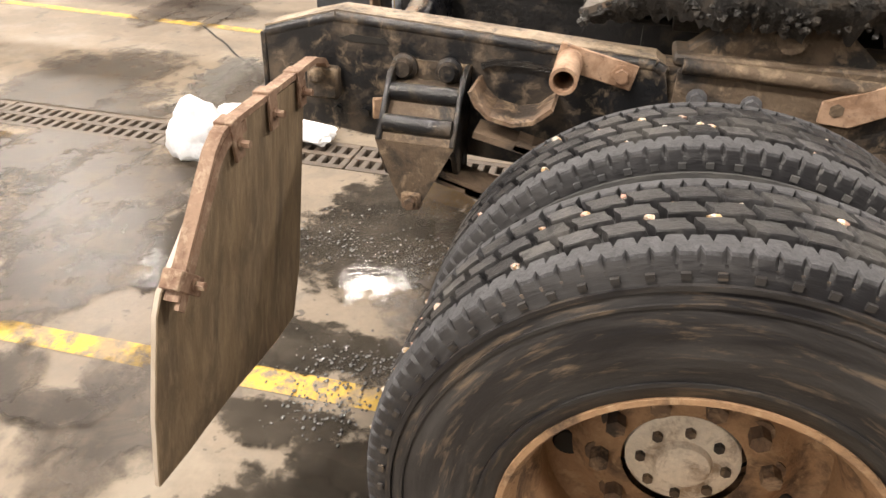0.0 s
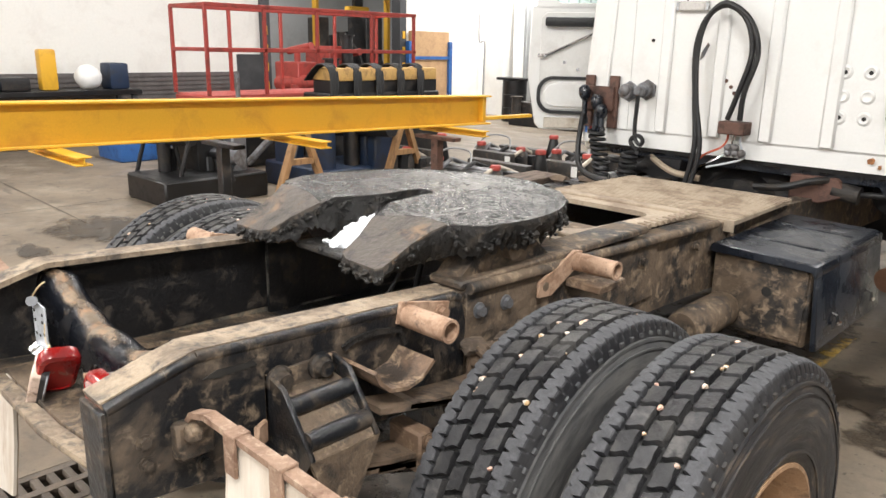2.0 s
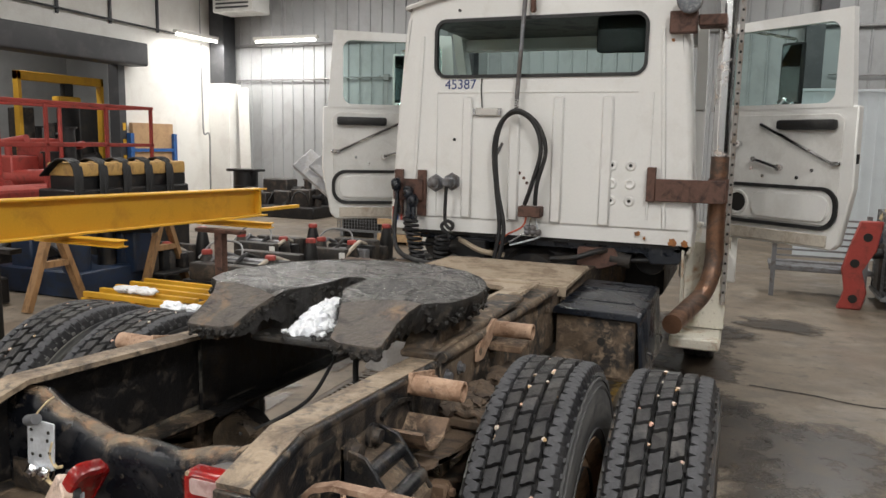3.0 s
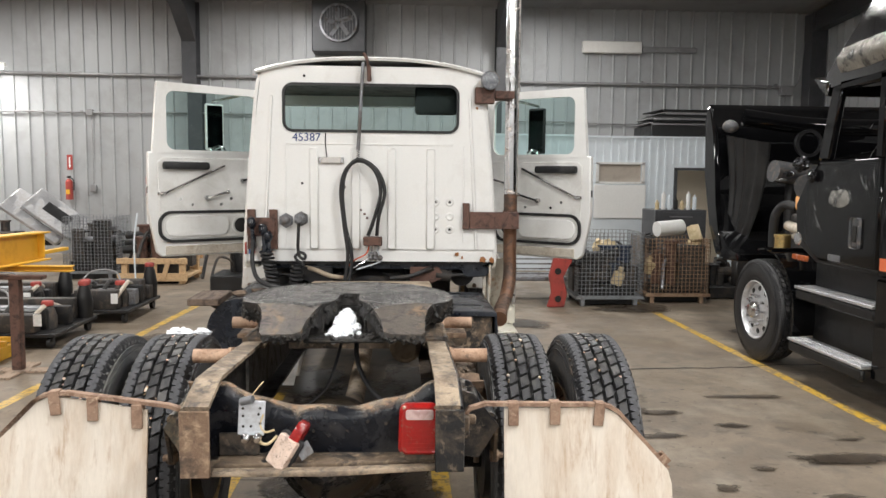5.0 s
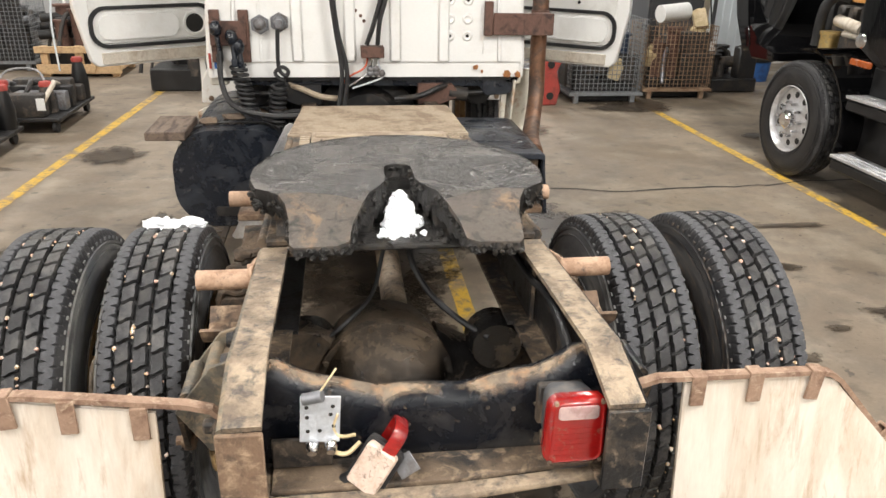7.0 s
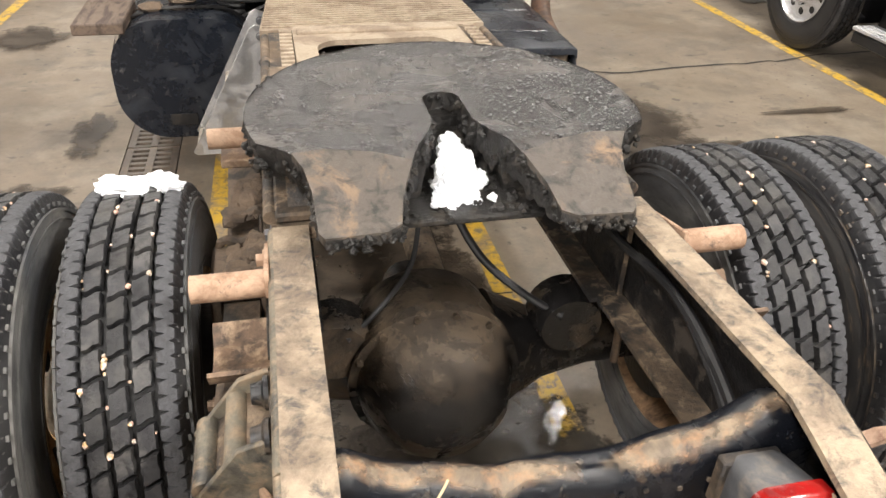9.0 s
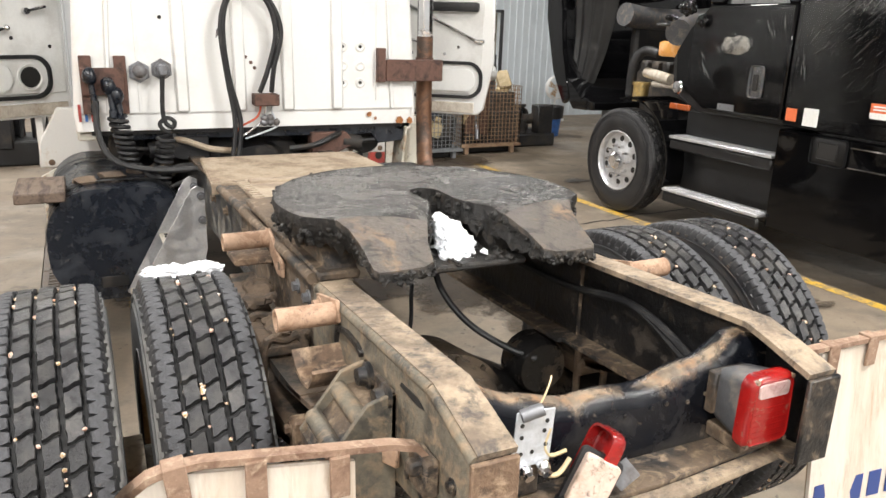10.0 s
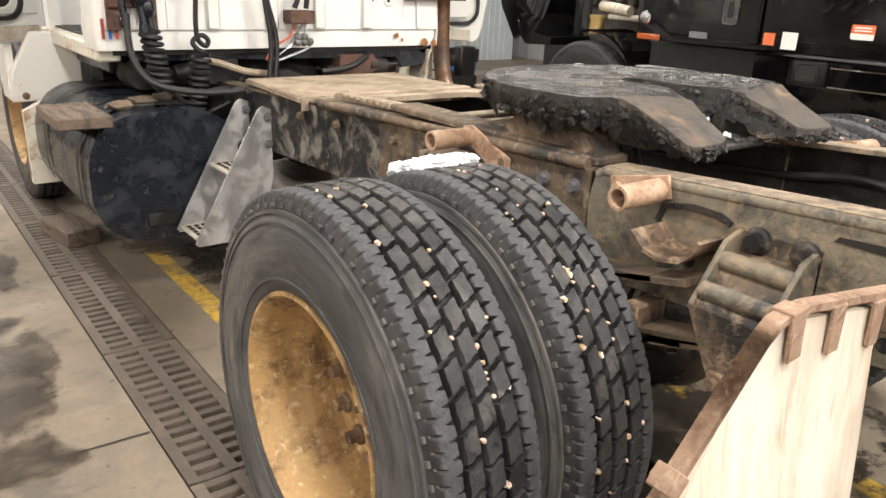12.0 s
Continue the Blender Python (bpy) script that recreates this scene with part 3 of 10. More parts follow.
# west wall with a tall opening into the next bay
DY0, DY1, DZ = 7.9, 11.35, 3.25
bm = bmn()
slab(bm, (WX0 - 0.25, WY0, 0), (WX0, DY0, 6.4))
slab(bm, (WX0 - 0.25, DY1, 0), (WX0, WY1, 6.4))
slab(bm, (WX0 - 0.25, DY0, DZ), (WX0, DY1, 6.4))
tagged(solo("wall_west", bm, M_WALLWEST, "white painted block wall", "wall"), kind="structure")
bm = bmn()
slab(bm, (WX0, WY0, 0), (WX0 + 0.03, DY0 - 0.15, 1.12))
wainscot = tagged(solo("wainscot", bm, M_WALLGREY, "grey ribbed sheet along the foot of the wall", "wall", smooth=0), kind="structure")
for k in range(14):
    bm = bmn()
    slab(bm, (WX0 + 0.03, WY0, 0.08 + 0.075 * k), (WX0 + 0.045, DY0 - 0.15, 0.115 + 0.075 * k))
    part("rib", bm, M_WALLGREY, wainscot, smooth=0)
# the next bay, seen through the opening
bm = bmn()
slab(bm, (WX0 - 4.2, DY0 - 2, 0), (WX0 - 4.0, DY1 + 2.5, 4.5))
slab(bm, (WX0 - 4.0, DY1 + 2.3, 0), (WX0 - 0.25, DY1 + 2.5, 4.5))
slab(bm, (WX0 - 4.0, DY0 - 2, 0), (WX0 - 0.25, DY0 - 1.8, 4.5))
tagged(solo("wall_next_bay", bm, M_WALL, "grey wall of the next bay", "wall"), kind="structure")
bm = bmn()
slab(bm, (WX0 - 4.2, DY0 - 2, 4.5), (WX0 - 0.25, DY1 + 2.5, 4.7))
tagged(solo("ceiling_next_bay", bm, M_CEIL, "dark ceiling of the next bay", "ceiling"), kind="structure")

# opening: dark steel jambs with black and yellow guards, roller housing
door = thing("roller_door", "open roller door with dark steel jambs and a grey curtain housing", "door", (WX0, DY0, 0), kind="structure")
bm = bmn()
slab(bm, (WX0 - 0.2, DY0 - 0.14, 0), (WX0 + 0.08, DY0 + 0.05, DZ), 0.006)
part("door_jamb", bm, M_COLUMN, door)
bm = bmn()
slab(bm, (WX0 - 0.2, DY1 - 0.05, 0), (WX0 + 0.08, DY1 + 0.14, DZ), 0.006)
part("door_jamb", bm, M_COLUMN, door)
bm = bmn()
slab(bm, (WX0 - 0.02, DY0 - 0.35, DZ - 0.1), (WX0 + 0.5, DY1 + 0.4, DZ + 0.38), 0.05, 3)
part("roller_housing", bm, M_COLUMN, door)
for jy in (DY0 - 0.1, DY1 + 0.02):
    for k in range(6):
        bm = bmn()
        slab(bm, (WX0 + 0.082, jy, 0.1 + 0.34 * k), (WX0 + 0.09, jy + 0.08, 0.26 + 0.34 * k))
        part("guard_stripe", bm, M_YELLOW, door)

# roof: a shallow slope of ribbed sheet on dark frames
bm = bmn()
for a, b, za, zb in ((WY1 + 0.2, 1.0, 5.55, 6.6), (1.0, WY0 - 0.2, 6.6, 5.8)):
    lo = [bm.verts.new(p) for p in ((WX0 - 0.3, a, za), (WX1 + 0.3, a, za), (WX1 + 0.3, b, zb), (WX0 - 0.3, b, zb))]
    hi = [bm.verts.new(p.co + Vector((0, 0, 0.15))) for p in lo]
    bm.faces.new(lo)
    bm.faces.new(hi[::-1])
    for i in range(4):
        bm.faces.new((lo[i], lo[(i + 1) % 4], hi[(i + 1) % 4], hi[i]))
x = WX0
while x < WX1:
    v = [bm.verts.new(p) for p in ((x, WY1, 5.545), (x + 0.05, WY1, 5.545), (x + 0.05, 1.0, 6.575), (x, 1.0, 6.575))]
    bm.faces.new(v)
    x += 0.3
tagged(solo("ceiling", bm, M_CEIL, "grey ribbed metal roof sheets", "ceiling", smooth=0), kind="structure")

for cx in (-4.36, 2.42):
    bm = bmn()
    slab(bm, (cx - 0.15, WY1 - 0.38, 0), (cx + 0.15, WY1 - 0.36, 5.5))
    slab(bm, (cx - 0.15, WY1 - 0.06, 0), (cx + 0.15, WY1 - 0.035, 5.5))
    slab(bm, (cx - 0.012, WY1 - 0.36, 0), (cx + 0.012, WY1 - 0.06, 5.5))
    prism(bm, [(WY1 - 0.36, 4.6), (WY1 - 0.36, 5.55), (WY1 - 1.3, 5.6), (WY1 - 3.0, 5.72), (WY1 - 3.0, 5.5), (WY1 - 1.2, 5.2)], "x", cx - 0.15, cx + 0.15)
    tagged(solo("column", bm, M_COLUMN, "dark grey steel portal frame column against the wall", "column", "portal columns"), kind="structure")
bm = bmn()
slab(bm, (WX1 - 0.42, WY1 - 0.4, 0), (WX1 - 0.05, WY1 - 0.06, 5.5), 0.01)
prism(bm, [(WY1 - 0.06, 5.1), (WY1 - 0.06, 5.5), (1.0, 6.55), (1.0, 6.15)], "x", WX1 - 0.35, WX1 - 0.1)
tagged(solo("column", bm, M_COLUMN, "dark grey steel corner column", "column", "portal columns"), kind="structure")
bm = bmn()
slab(bm, (WX0 + 0.02, WY1 - 0.5, 0), (WX0 + 0.45, WY1 - 0.05, 5.5), 0.01)
tagged(solo("column", bm, M_COLUMN, "dark grey steel corner column", "column", "portal columns"), kind="structure")
bm = bmn()
slab(bm, (WX0 + 0.016, WY1 - 0.54, 0), (WX0 + 0.60, WY1 - 0.045, 3.0), 0.006)
tagged(solo("column_casing", bm, M_WALLWEST, "white board casing round the foot of the corner column", "casing"), kind="structure")

# pipes on the north wall
for name, z, r, x0, x1 in (("wall_pipe", 3.93, 0.035, WX0 + 0.5, 8.9), ("wall_pipe", 3.12, 0.02, WX0 + 0.5, -2.4), ("wall_pipe", 3.03, 0.016, 2.7, 6.6)):
    bm = bmn()
    rod(bm, (x0, WY1 - 0.07, z), (x1, WY1 - 0.07, z - 0.03), r, 10)
    xx = x0 + 0.8
    while xx < x1:
        rod(bm, (xx, WY1 - 0.07, z), (xx + 0.05, WY1 - 0.07, z), r * 1.35, 10)
        xx += 3.1
    solo(name, bm, M_CONDUIT, "grey steel pipe along the ribbed wall", "pipe", "wall pipes")
bm = bmn()
box(bm, (-6.6, WY1 - 0.06, 3.1), (0.14, 0.09, 0.14), None, 0.01)
rod(bm, (-6.57, WY1 - 0.06, 3.0), (-6.57, WY1 - 0.06, 1.5), 0.012, 8)
box(bm, (-6.57, WY1 - 0.06, 1.45), (0.12, 0.08, 0.16), None, 0.01)
solo("junction_box", bm, M_CONDUIT, "small grey electrical box with a conduit drop", "electrical box")
bm = bmn()
box(bm, (8.96, WY1 - 0.08, 3.82), (0.28, 0.14, 0.22), None, 0.01)
hose(bm, [(8.96, WY1 - 0.06, 3.7), (8.98, WY1 - 0.05, 3.3), (9.08, WY1 - 0.05, 2.9), (9.02, WY1 - 0.05, 2.4)], 0.012)
hose(bm, [(9.1, WY1 - 0.08, 3.86), (9.25, WY1 - 0.1, 4.1), (9.32, WY1 - 0.1, 4.9)], 0.015)
solo("junction_box", bm, M_CONDUIT, "grey electrical box with hanging cables", "electrical box")

# unit heater high on the north wall
heater = thing("unit_heater", "dark square unit heater with a fan grille, high on the wall", "heater", (-1.15, WY1 - 0.4, 4.4))
bm = bmn()
slab(bm, (-1.72, WY1 - 0.6, 4.42), (-0.58, WY1 - 0.05, 5.5), 0.02)
part("casing", bm, M_COLUMN, heater)
bm = bmn()
lathe(bm, [(0.36, 0), (0.36, 0.04), (0.40, 0.04), (0.40, 0)], 32, Matrix.Translation((-1.15, WY1 - 0.62, 5.02)) @ pose(0, 0, 0, 0, 0, -90))
for k in range(-5, 6):
    rod(bm, (-1.15 + k * 0.06, WY1 - 0.63, 5.02 - math.sqrt(0.36 ** 2 - (k * 0.06) ** 2)), (-1.15 + k * 0.06, WY1 - 0.63, 5.02 + math.sqrt(0.36 ** 2 - (k * 0.06) ** 2)), 0.006, 6)
part("grille", bm, M_STEELGREY, heater)
bm = bmn()
for k in range(5):
    m = Matrix.Translation((-1.15, WY1 - 0.61, 5.02)) @ Matrix.Rotation(2 * math.pi * k / 5, 4, "Y") @ Matrix.Rotation(0.5, 4, "Z")
    box(bm, (0, 0, 0.17), (0.16, 0.006, 0.28), m, 0.002)
part("fan", bm, M_STEELGREY, heater)
heater2 = thing("wall_heater", "pale square heater hung in the corner above the tubes", "heater", (-10.0, 14.0, 4.5))
bm = bmn()
slab(bm, (-10.5, 13.6, 4.55), (-9.4, 14.3, 5.4), 0.02)
part("casing", bm, M_DOOR_INSIDE, heater2)
for hx in (-10.4, -9.5):
    bm = bmn()
    rod(bm, (hx, 13.95, 5.4), (hx, 13.95, 5.75), 0.015, 6)
    part("hanger_rod", bm, M_CONDUIT, heater2)
bm = bmn()
for k in range(8):
    slab(bm, (-10.4, 13.585, 4.63 + 0.09 * k), (-9.5, 13.6, 4.67 + 0.09 * k))
part("grille", bm, M_COLUMN, heater2)

# an unlit tube lamp on the north wall, and the two lit ones by the west corner
lamp = thing("tube_lamp", "unlit white tube lamp on the ribbed wall", "lamp", (4.9, WY1 - 0.1, 4.7), "tube lamps")
bm = bmn()
slab(bm, (4.23, WY1 - 0.16, 4.58), (5.57, WY1 - 0.04, 4.84), 0.015)
part("casing", bm, M_WALLWEST, lamp)
bm = bmn()
slab(bm, (5.6, WY1 - 0.1, 4.62), (6.85, WY1 - 0.05, 4.74), 0.01)
part("bracket", bm, M_CONDUIT, lamp)
for la, lb in (((-10.95, 12.9), (-10.95, 14.5)), ((-9.95, 14.5), (-8.3, 14.5))):
    cx, cy = (la[0] + lb[0]) / 2, (la[1] + lb[1]) / 2
    lamp = thing("tube_lamp", "lit white tube lamp fixed high by the corner", "lamp", (cx, cy, 4.0), "tube lamps")
    bm = bmn()
    slab(bm, (min(la[0], lb[0]) - 0.07, min(la[1], lb[1]) - 0.05, 4.03), (max(la[0], lb[0]) + 0.07, max(la[1], lb[1]) + 0.05, 4.1), 0.01)
    part("casing", bm, M_WALLWEST, lamp)
    bm = bmn()
    rod(bm, (*la, 3.99), (*lb, 3.99), 0.03, 12)
    part("tube", bm, M_TUBE, lamp)
    bm = bmn()
    rod(bm, (cx, cy, 4.1), (cx, cy, 5.8), 0.01, 6)
    part("hanger_rod", bm, M_CONDUIT, lamp)

# fire point
bm = bmn()
slab(bm, (-7.14, WY1 - 0.04, 1.85), (-7.02, WY1 - 0.032, 2.18))
sign = solo("fire_sign", bm, M_REDPAINT, "narrow red fire extinguisher sign on the wall", "sign")
bm = bmn()
prism(bm, [(-7.11, 1.95), (-7.05, 1.95), (-7.08, 1.89)], "y", WY1 - 0.048, WY1 - 0.044)
slab(bm, (-7.095, WY1 - 0.048, 1.95), (-7.065, WY1 - 0.044, 2.13))
part("arrow", bm, M_STICKERWHITE, sign)
ext = thing("fire_extinguisher", "red fire extinguisher with a yellow tag hanging on the wall", "extinguisher", (-7.07, WY1 - 0.15, 1.2))
bm = bmn()
rod(bm, (-7.07, WY1 - 0.13, 1.2), (-7.07, WY1 - 0.13, 1.58), 0.075, 16)
blob(bm, (-7.07, WY1 - 0.13, 1.58), 0.075, rough=0, sub=2)
part("cylinder", bm, M_REDPAINT, ext)
bm = bmn()
box(bm, (-7.07, WY1 - 0.13, 1.69), (0.05, 0.12, 0.05), None, 0.008)
hose(bm, [(-7.05, WY1 - 0.15, 1.68), (-6.96, WY1 - 0.16, 1.62), (-6.96, WY1 - 0.16, 1.4)], 0.012)
part("valve", bm, M_BLACKRUB, ext)
bm = bmn()
slab(bm, (-7.11, WY1 - 0.212, 1.32), (-7.03, WY1 - 0.206, 1.42))
part("tag", bm, M_YELLOW, ext)
bm = bmn()
rod(bm, (-5.35, WY1 - 0.25, 0.0), (-5.35, WY1 - 0.25, 1.72), 0.028, 10)
post = solo("marker_post", bm, M_STICKERWHITE, "thin red and white marker post by the wall", "post")
for z0 in (1.05, 1.3, 1.55):
    bm = bmn()
    rod(bm, (-5.35, WY1 - 0.25, z0), (-5.35, WY1 - 0.25, z0 + 0.17), 0.031, 10)
    part("red_band", bm, M_REDPAINT, post)

# office front of pale sheet at the east end, with a window, a board and a doorway
OY = 12.0
office = thing("office_front", "low pale blue ribbed office wall with a hatch and a doorway", "wall", (5, OY, 0), kind="structure")
bm = bmn()
slab(bm, (2.0, OY, 0), (3.97, OY + 0.12, 2.55))
slab(bm, (3.97, OY, 2.05), (4.81, OY + 0.12, 2.55))
slab(bm, (3.97, OY, 0), (4.81, OY + 0.12, 1.72))
slab(bm, (4.81, OY, 0), (5.5, OY + 0.12, 2.55))
slab(bm, (5.5, OY, 1.95), (6.4, OY + 0.12, 2.55))
slab(bm, (6.4, OY, 0), (WX1 - 0.5, OY + 0.12, 2.55))
x = 2.1
while x < WX1 - 0.6:
    if not (3.85 < x < 4.9 or 5.4 < x < 6.45):
        slab(bm, (x, OY - 0.018, 0), (x + 0.035, OY, 2.55))
    else:
        slab(bm, (x, OY - 0.018, 2.07), (x + 0.035, OY, 2.55))
    x += 0.15
part("sheet", bm, M_OFFICE, office, smooth=0)
bm = bmn()
slab(bm, (2.0, OY - 0.03, 2.55), (WX1 - 0.5, OY + 0.15, 2.59))
part("top_trim", bm, M_OFFICE, office)
bm = bmn()
for a, b in (((3.92, 1.69), (3.97, 2.08)), ((4.81, 1.69), (4.86, 2.08)), ((3.92, 2.05), (4.86, 2.09)), ((3.92, 1.68), (4.86, 1.72))):
    slab(bm, (a[0], OY - 0.035, a[1]), (b[0], OY - 0.002, b[1]))
part("window_frame", bm, M_DOOR_INSIDE, office)
bm = bmn()
slab(bm, (3.97, OY + 0.08, 1.72), (4.81, OY + 0.1, 2.05))
part("window_blind", bm, M_BLIND, office, "beige blind behind the hatch")
bm = bmn()
for a, b in (((5.44, 0), (5.5, 2.0)), ((6.4, 0), (6.46, 2.0)), ((5.44, 1.95), (6.46, 2.0))):
    slab(bm, (a[0], OY - 0.03, a[1]), (b[0], OY - 0.002, b[1]))
part("door_frame", bm, M_COLUMN, office)
bm = bmn()
slab(bm, (5.1, OY + 1.4, 0), (7.4, OY + 1.45, 2.55))
part("inner_wall", bm, M_CREAM, office, "cream wall inside the doorway")
bm = bmn()
slab(bm, (3.88, OY - 0.06, 1.02), (4.88, OY - 0.035, 1.66), 0.006)
solo("white_board", bm, M_STICKERWHITE, "plain white board on the office wall", "board")
# flat black panels stacked on the office roof
bm = bmn()
slab(bm, (5.0, OY + 0.1, 2.59), (7.4, OY + 1.2, 2.82), 0.02)
solo("panel_crate", bm, M_MATTBLACK, "black flat box on the office roof", "box")
for k in range(6):
    bm = bmn()
    m = Matrix.Translation((6.1 + 0.06 * math.sin(k * 2.1), OY + 0.6, 2.85 + 0.05 * k)) @ Matrix.Rotation(0.06 * math.sin(k * 1.7), 4, "Z")
    box(bm, (0, 0, 0), (2.3 - 0.1 * k, 1.0, 0.02), m, 0.004)
    box(bm, (0, -0.49, -0.012), (2.2 - 0.1 * k, 0.02, 0.04), m)
    solo("body_panel", bm, M_MATTBLACK if k % 2 else M_CONDUIT, "thin dark body panel lying in a stack on the office roof", "panel", "stacked panels")

# ---- floor ----
bm = bmn()
DX0, DX1 = -1.285, -0.985
ys = [WY0 - 0.3, WY1 + 0.3]
for x0, x1 in ((WX0 - 4.5, DX0), (DX1, WX1 + 0.3)):
    v = [bm.verts.new(p) for p in ((x0, ys[0], 0), (x1, ys[0], 0), (x1, ys[1], 0), (x0, ys[1], 0))]
    bm.faces.new(v)
for x in (DX0, DX1):
    v = [bm.verts.new(p) for p in ((x, ys[0], 0), (x, ys[1], 0), (x, ys[1], -0.3), (x, ys[0], -0.3))]
    bm.faces.new(v)
tagged(solo("floor", bm, M_CONCRETE, "worn stained grey workshop concrete", "floor", smooth=0), kind="structure")
bm = bmn()
slab(bm, (DX0 - 0.1, ys[0], -0.34), (DX1 + 0.1, ys[1], -0.3))
tagged(solo("drain_channel", bm, M_PIT, "dark drain channel under the grates", "drain"), kind="structure")

# saw cuts and cracks
def crack(pts, w, name="floor_joint", label="dark saw cut joint in the concrete", wander=0.0, mat=None):
    bm = bmn()
    line = []
    for (ax, ay), (bx, by) in zip(pts, pts[1:]):
        n = max(2, int(math.hypot(bx - ax, by - ay) / 0.12))
        for k in range(n):
            t = k / n
            q = noise.noise(Vector((ax + (bx - ax) * t, ay + (by - ay) * t, 3.3)) * 3.0) * wander
            line.append((ax + (bx - ax) * t + q, ay + (by - ay) * t + q * 0.6))
    line.append(pts[-1])
    last = None
    for i, p in enumerate(line):
        a, b = line[max(i - 1, 0)], line[min(i + 1, len(line) - 1)]
        d = Vector((b[0] - a[0], b[1] - a[1])).normalized()
        ww = w * (1 + (0.6 * noise.noise(Vector((p[0], p[1], 9)) * 6) if wander else 0))
        q = [bm.verts.new((p[0] - d.y * ww, p[1] + d.x * ww, 0.0035)), bm.verts.new((p[0] + d.y * ww, p[1] - d.x * ww, 0.0035))]
        if last:
            bm.faces.new((last[0], last[1], q[1], q[0]))
        last = q
    tagged(solo(name, bm, mat or M_PIT, label, "floor joint", "floor joints", smooth=0), kind="structure")


crack([(-1.29, 2.06), (-6.2, 2.2), (-11, 2.3)], 0.004)
crack([(-6.3, -8), (-6.3, 12)], 0.005)
crack([(-0.98, 2.04), (0.5, 2.0)], 0.004)
crack([(1.35, 4.62), (2.2, 4.52), (3.05, 4.5), (3.6, 4.62), (4.6, 4.7), (7.5, 4.7)], 0.011, wander=0.14, label="wandering dark crack in the concrete")
crack([(-1.3, -1.05), (-2.2, -1.3), (-3.1, -2.2)], 0.008, wander=0.1, label="wandering dark crack in the concrete")
crack([(0.3, -8), (0.3, -1.2)], 0.004)
crack([(0.12, -1.47), (-0.09, -1.40), (-0.49, -1.28), (-0.97, -1.05)], 0.009, wander=0.05, label="wandering dark crack in the concrete")

# painted lines
def paint_line(x0, y0, x1, y1, w=0.1):
    bm = bmn()
    n = max(2, int(math.hypot(x1 - x0, y1 - y0) / 0.25))
    d = Vector((x1 - x0, y1 - y0)).normalized()
    last = None
    for i in range(n + 1):
        t = i / n
        e = 0.006 * noise.noise(Vector((x0 + t * 7, y0 + t * 19, 1.0)))
        cx, cy, ww = x0 + (x1 - x0) * t, y0 + (y1 - y0) * t, w / 2 + e
        q = [bm.verts.new((cx - d.y * ww, cy + d.x * ww, 0.002)), bm.verts.new((cx + d.y * ww, cy - d.x * ww, 0.002))]
        if last:
            bm.faces.new((last[0], last[1], q[1], q[0]))
        last = q
    tagged(solo("floor_line", bm, M_LINE, "worn yellow painted line on the concrete", "floor line", "yellow floor lines", smooth=0), kind="structure")


paint_line(-3.2, -4.0, -2.42, 10.0)
paint_line(3.74, 1.0, 3.58, 8.3)
paint_line(0.50, -2.6, 0.47, 0.62)
paint_line(0.47, 0.72, 0.47, 4.4)
paint_line(-0.74, 1.6, -0.74, 4.6)

# stains, wet patches and painted shade: sheets that fade out raggedly at the rim
def faded(mat, low, high):
    """Lets the outer part of a patch thin out to nothing."""
    nt = mat.node_tree
    at = nt.nodes.new("ShaderNodeAttribute")
    at.attribute_name = "fade"
    co = nt.nodes.new("ShaderNodeTexCoord")
    n = nt.nodes.new("ShaderNodeTexNoise")
    n.inputs["Scale"].default_value, n.inputs["Detail"].default_value, n.inputs["Roughness"].default_value = 7.0, 6.0, 0.7
    nt.links.new(co.outputs["Object"], n.inputs["Vector"])
    add = nt.nodes.new("ShaderNodeMath")
    add.operation = "ADD"
    nt.links.new(at.outputs["Fac"], add.inputs[0])
    nt.links.new(n.outputs["Fac"], add.inputs[1])
    mr = nt.nodes.new("ShaderNodeMapRange")
    mr.inputs["From Min"].default_value, mr.inputs["From Max"].default_value = low, high
    mr.inputs["To Max"].default_value = 0.82
    nt.links.new(add.outputs[0], mr.inputs["Value"])
    nt.links.new(mr.outputs[0], nt.nodes["Principled BSDF"].inputs["Alpha"])


def fade(ob, value):
    """Writes how strongly a coat covers each of its points."""
    att = ob.data.attributes.new("fade", "FLOAT", "POINT")
    att.data.foreach_set("value", [value(v.co) for v in ob.data.vertices])


faded(M_WORN, 0.68, 0.84)
faded(M_AXLE_MUD, 0.55, 0.85)
faded(M_PUDDLE, 0.82, 0.92)
faded(M_STAIN_SHADE, 0.76, 0.98)
LAYER = [0.0032]


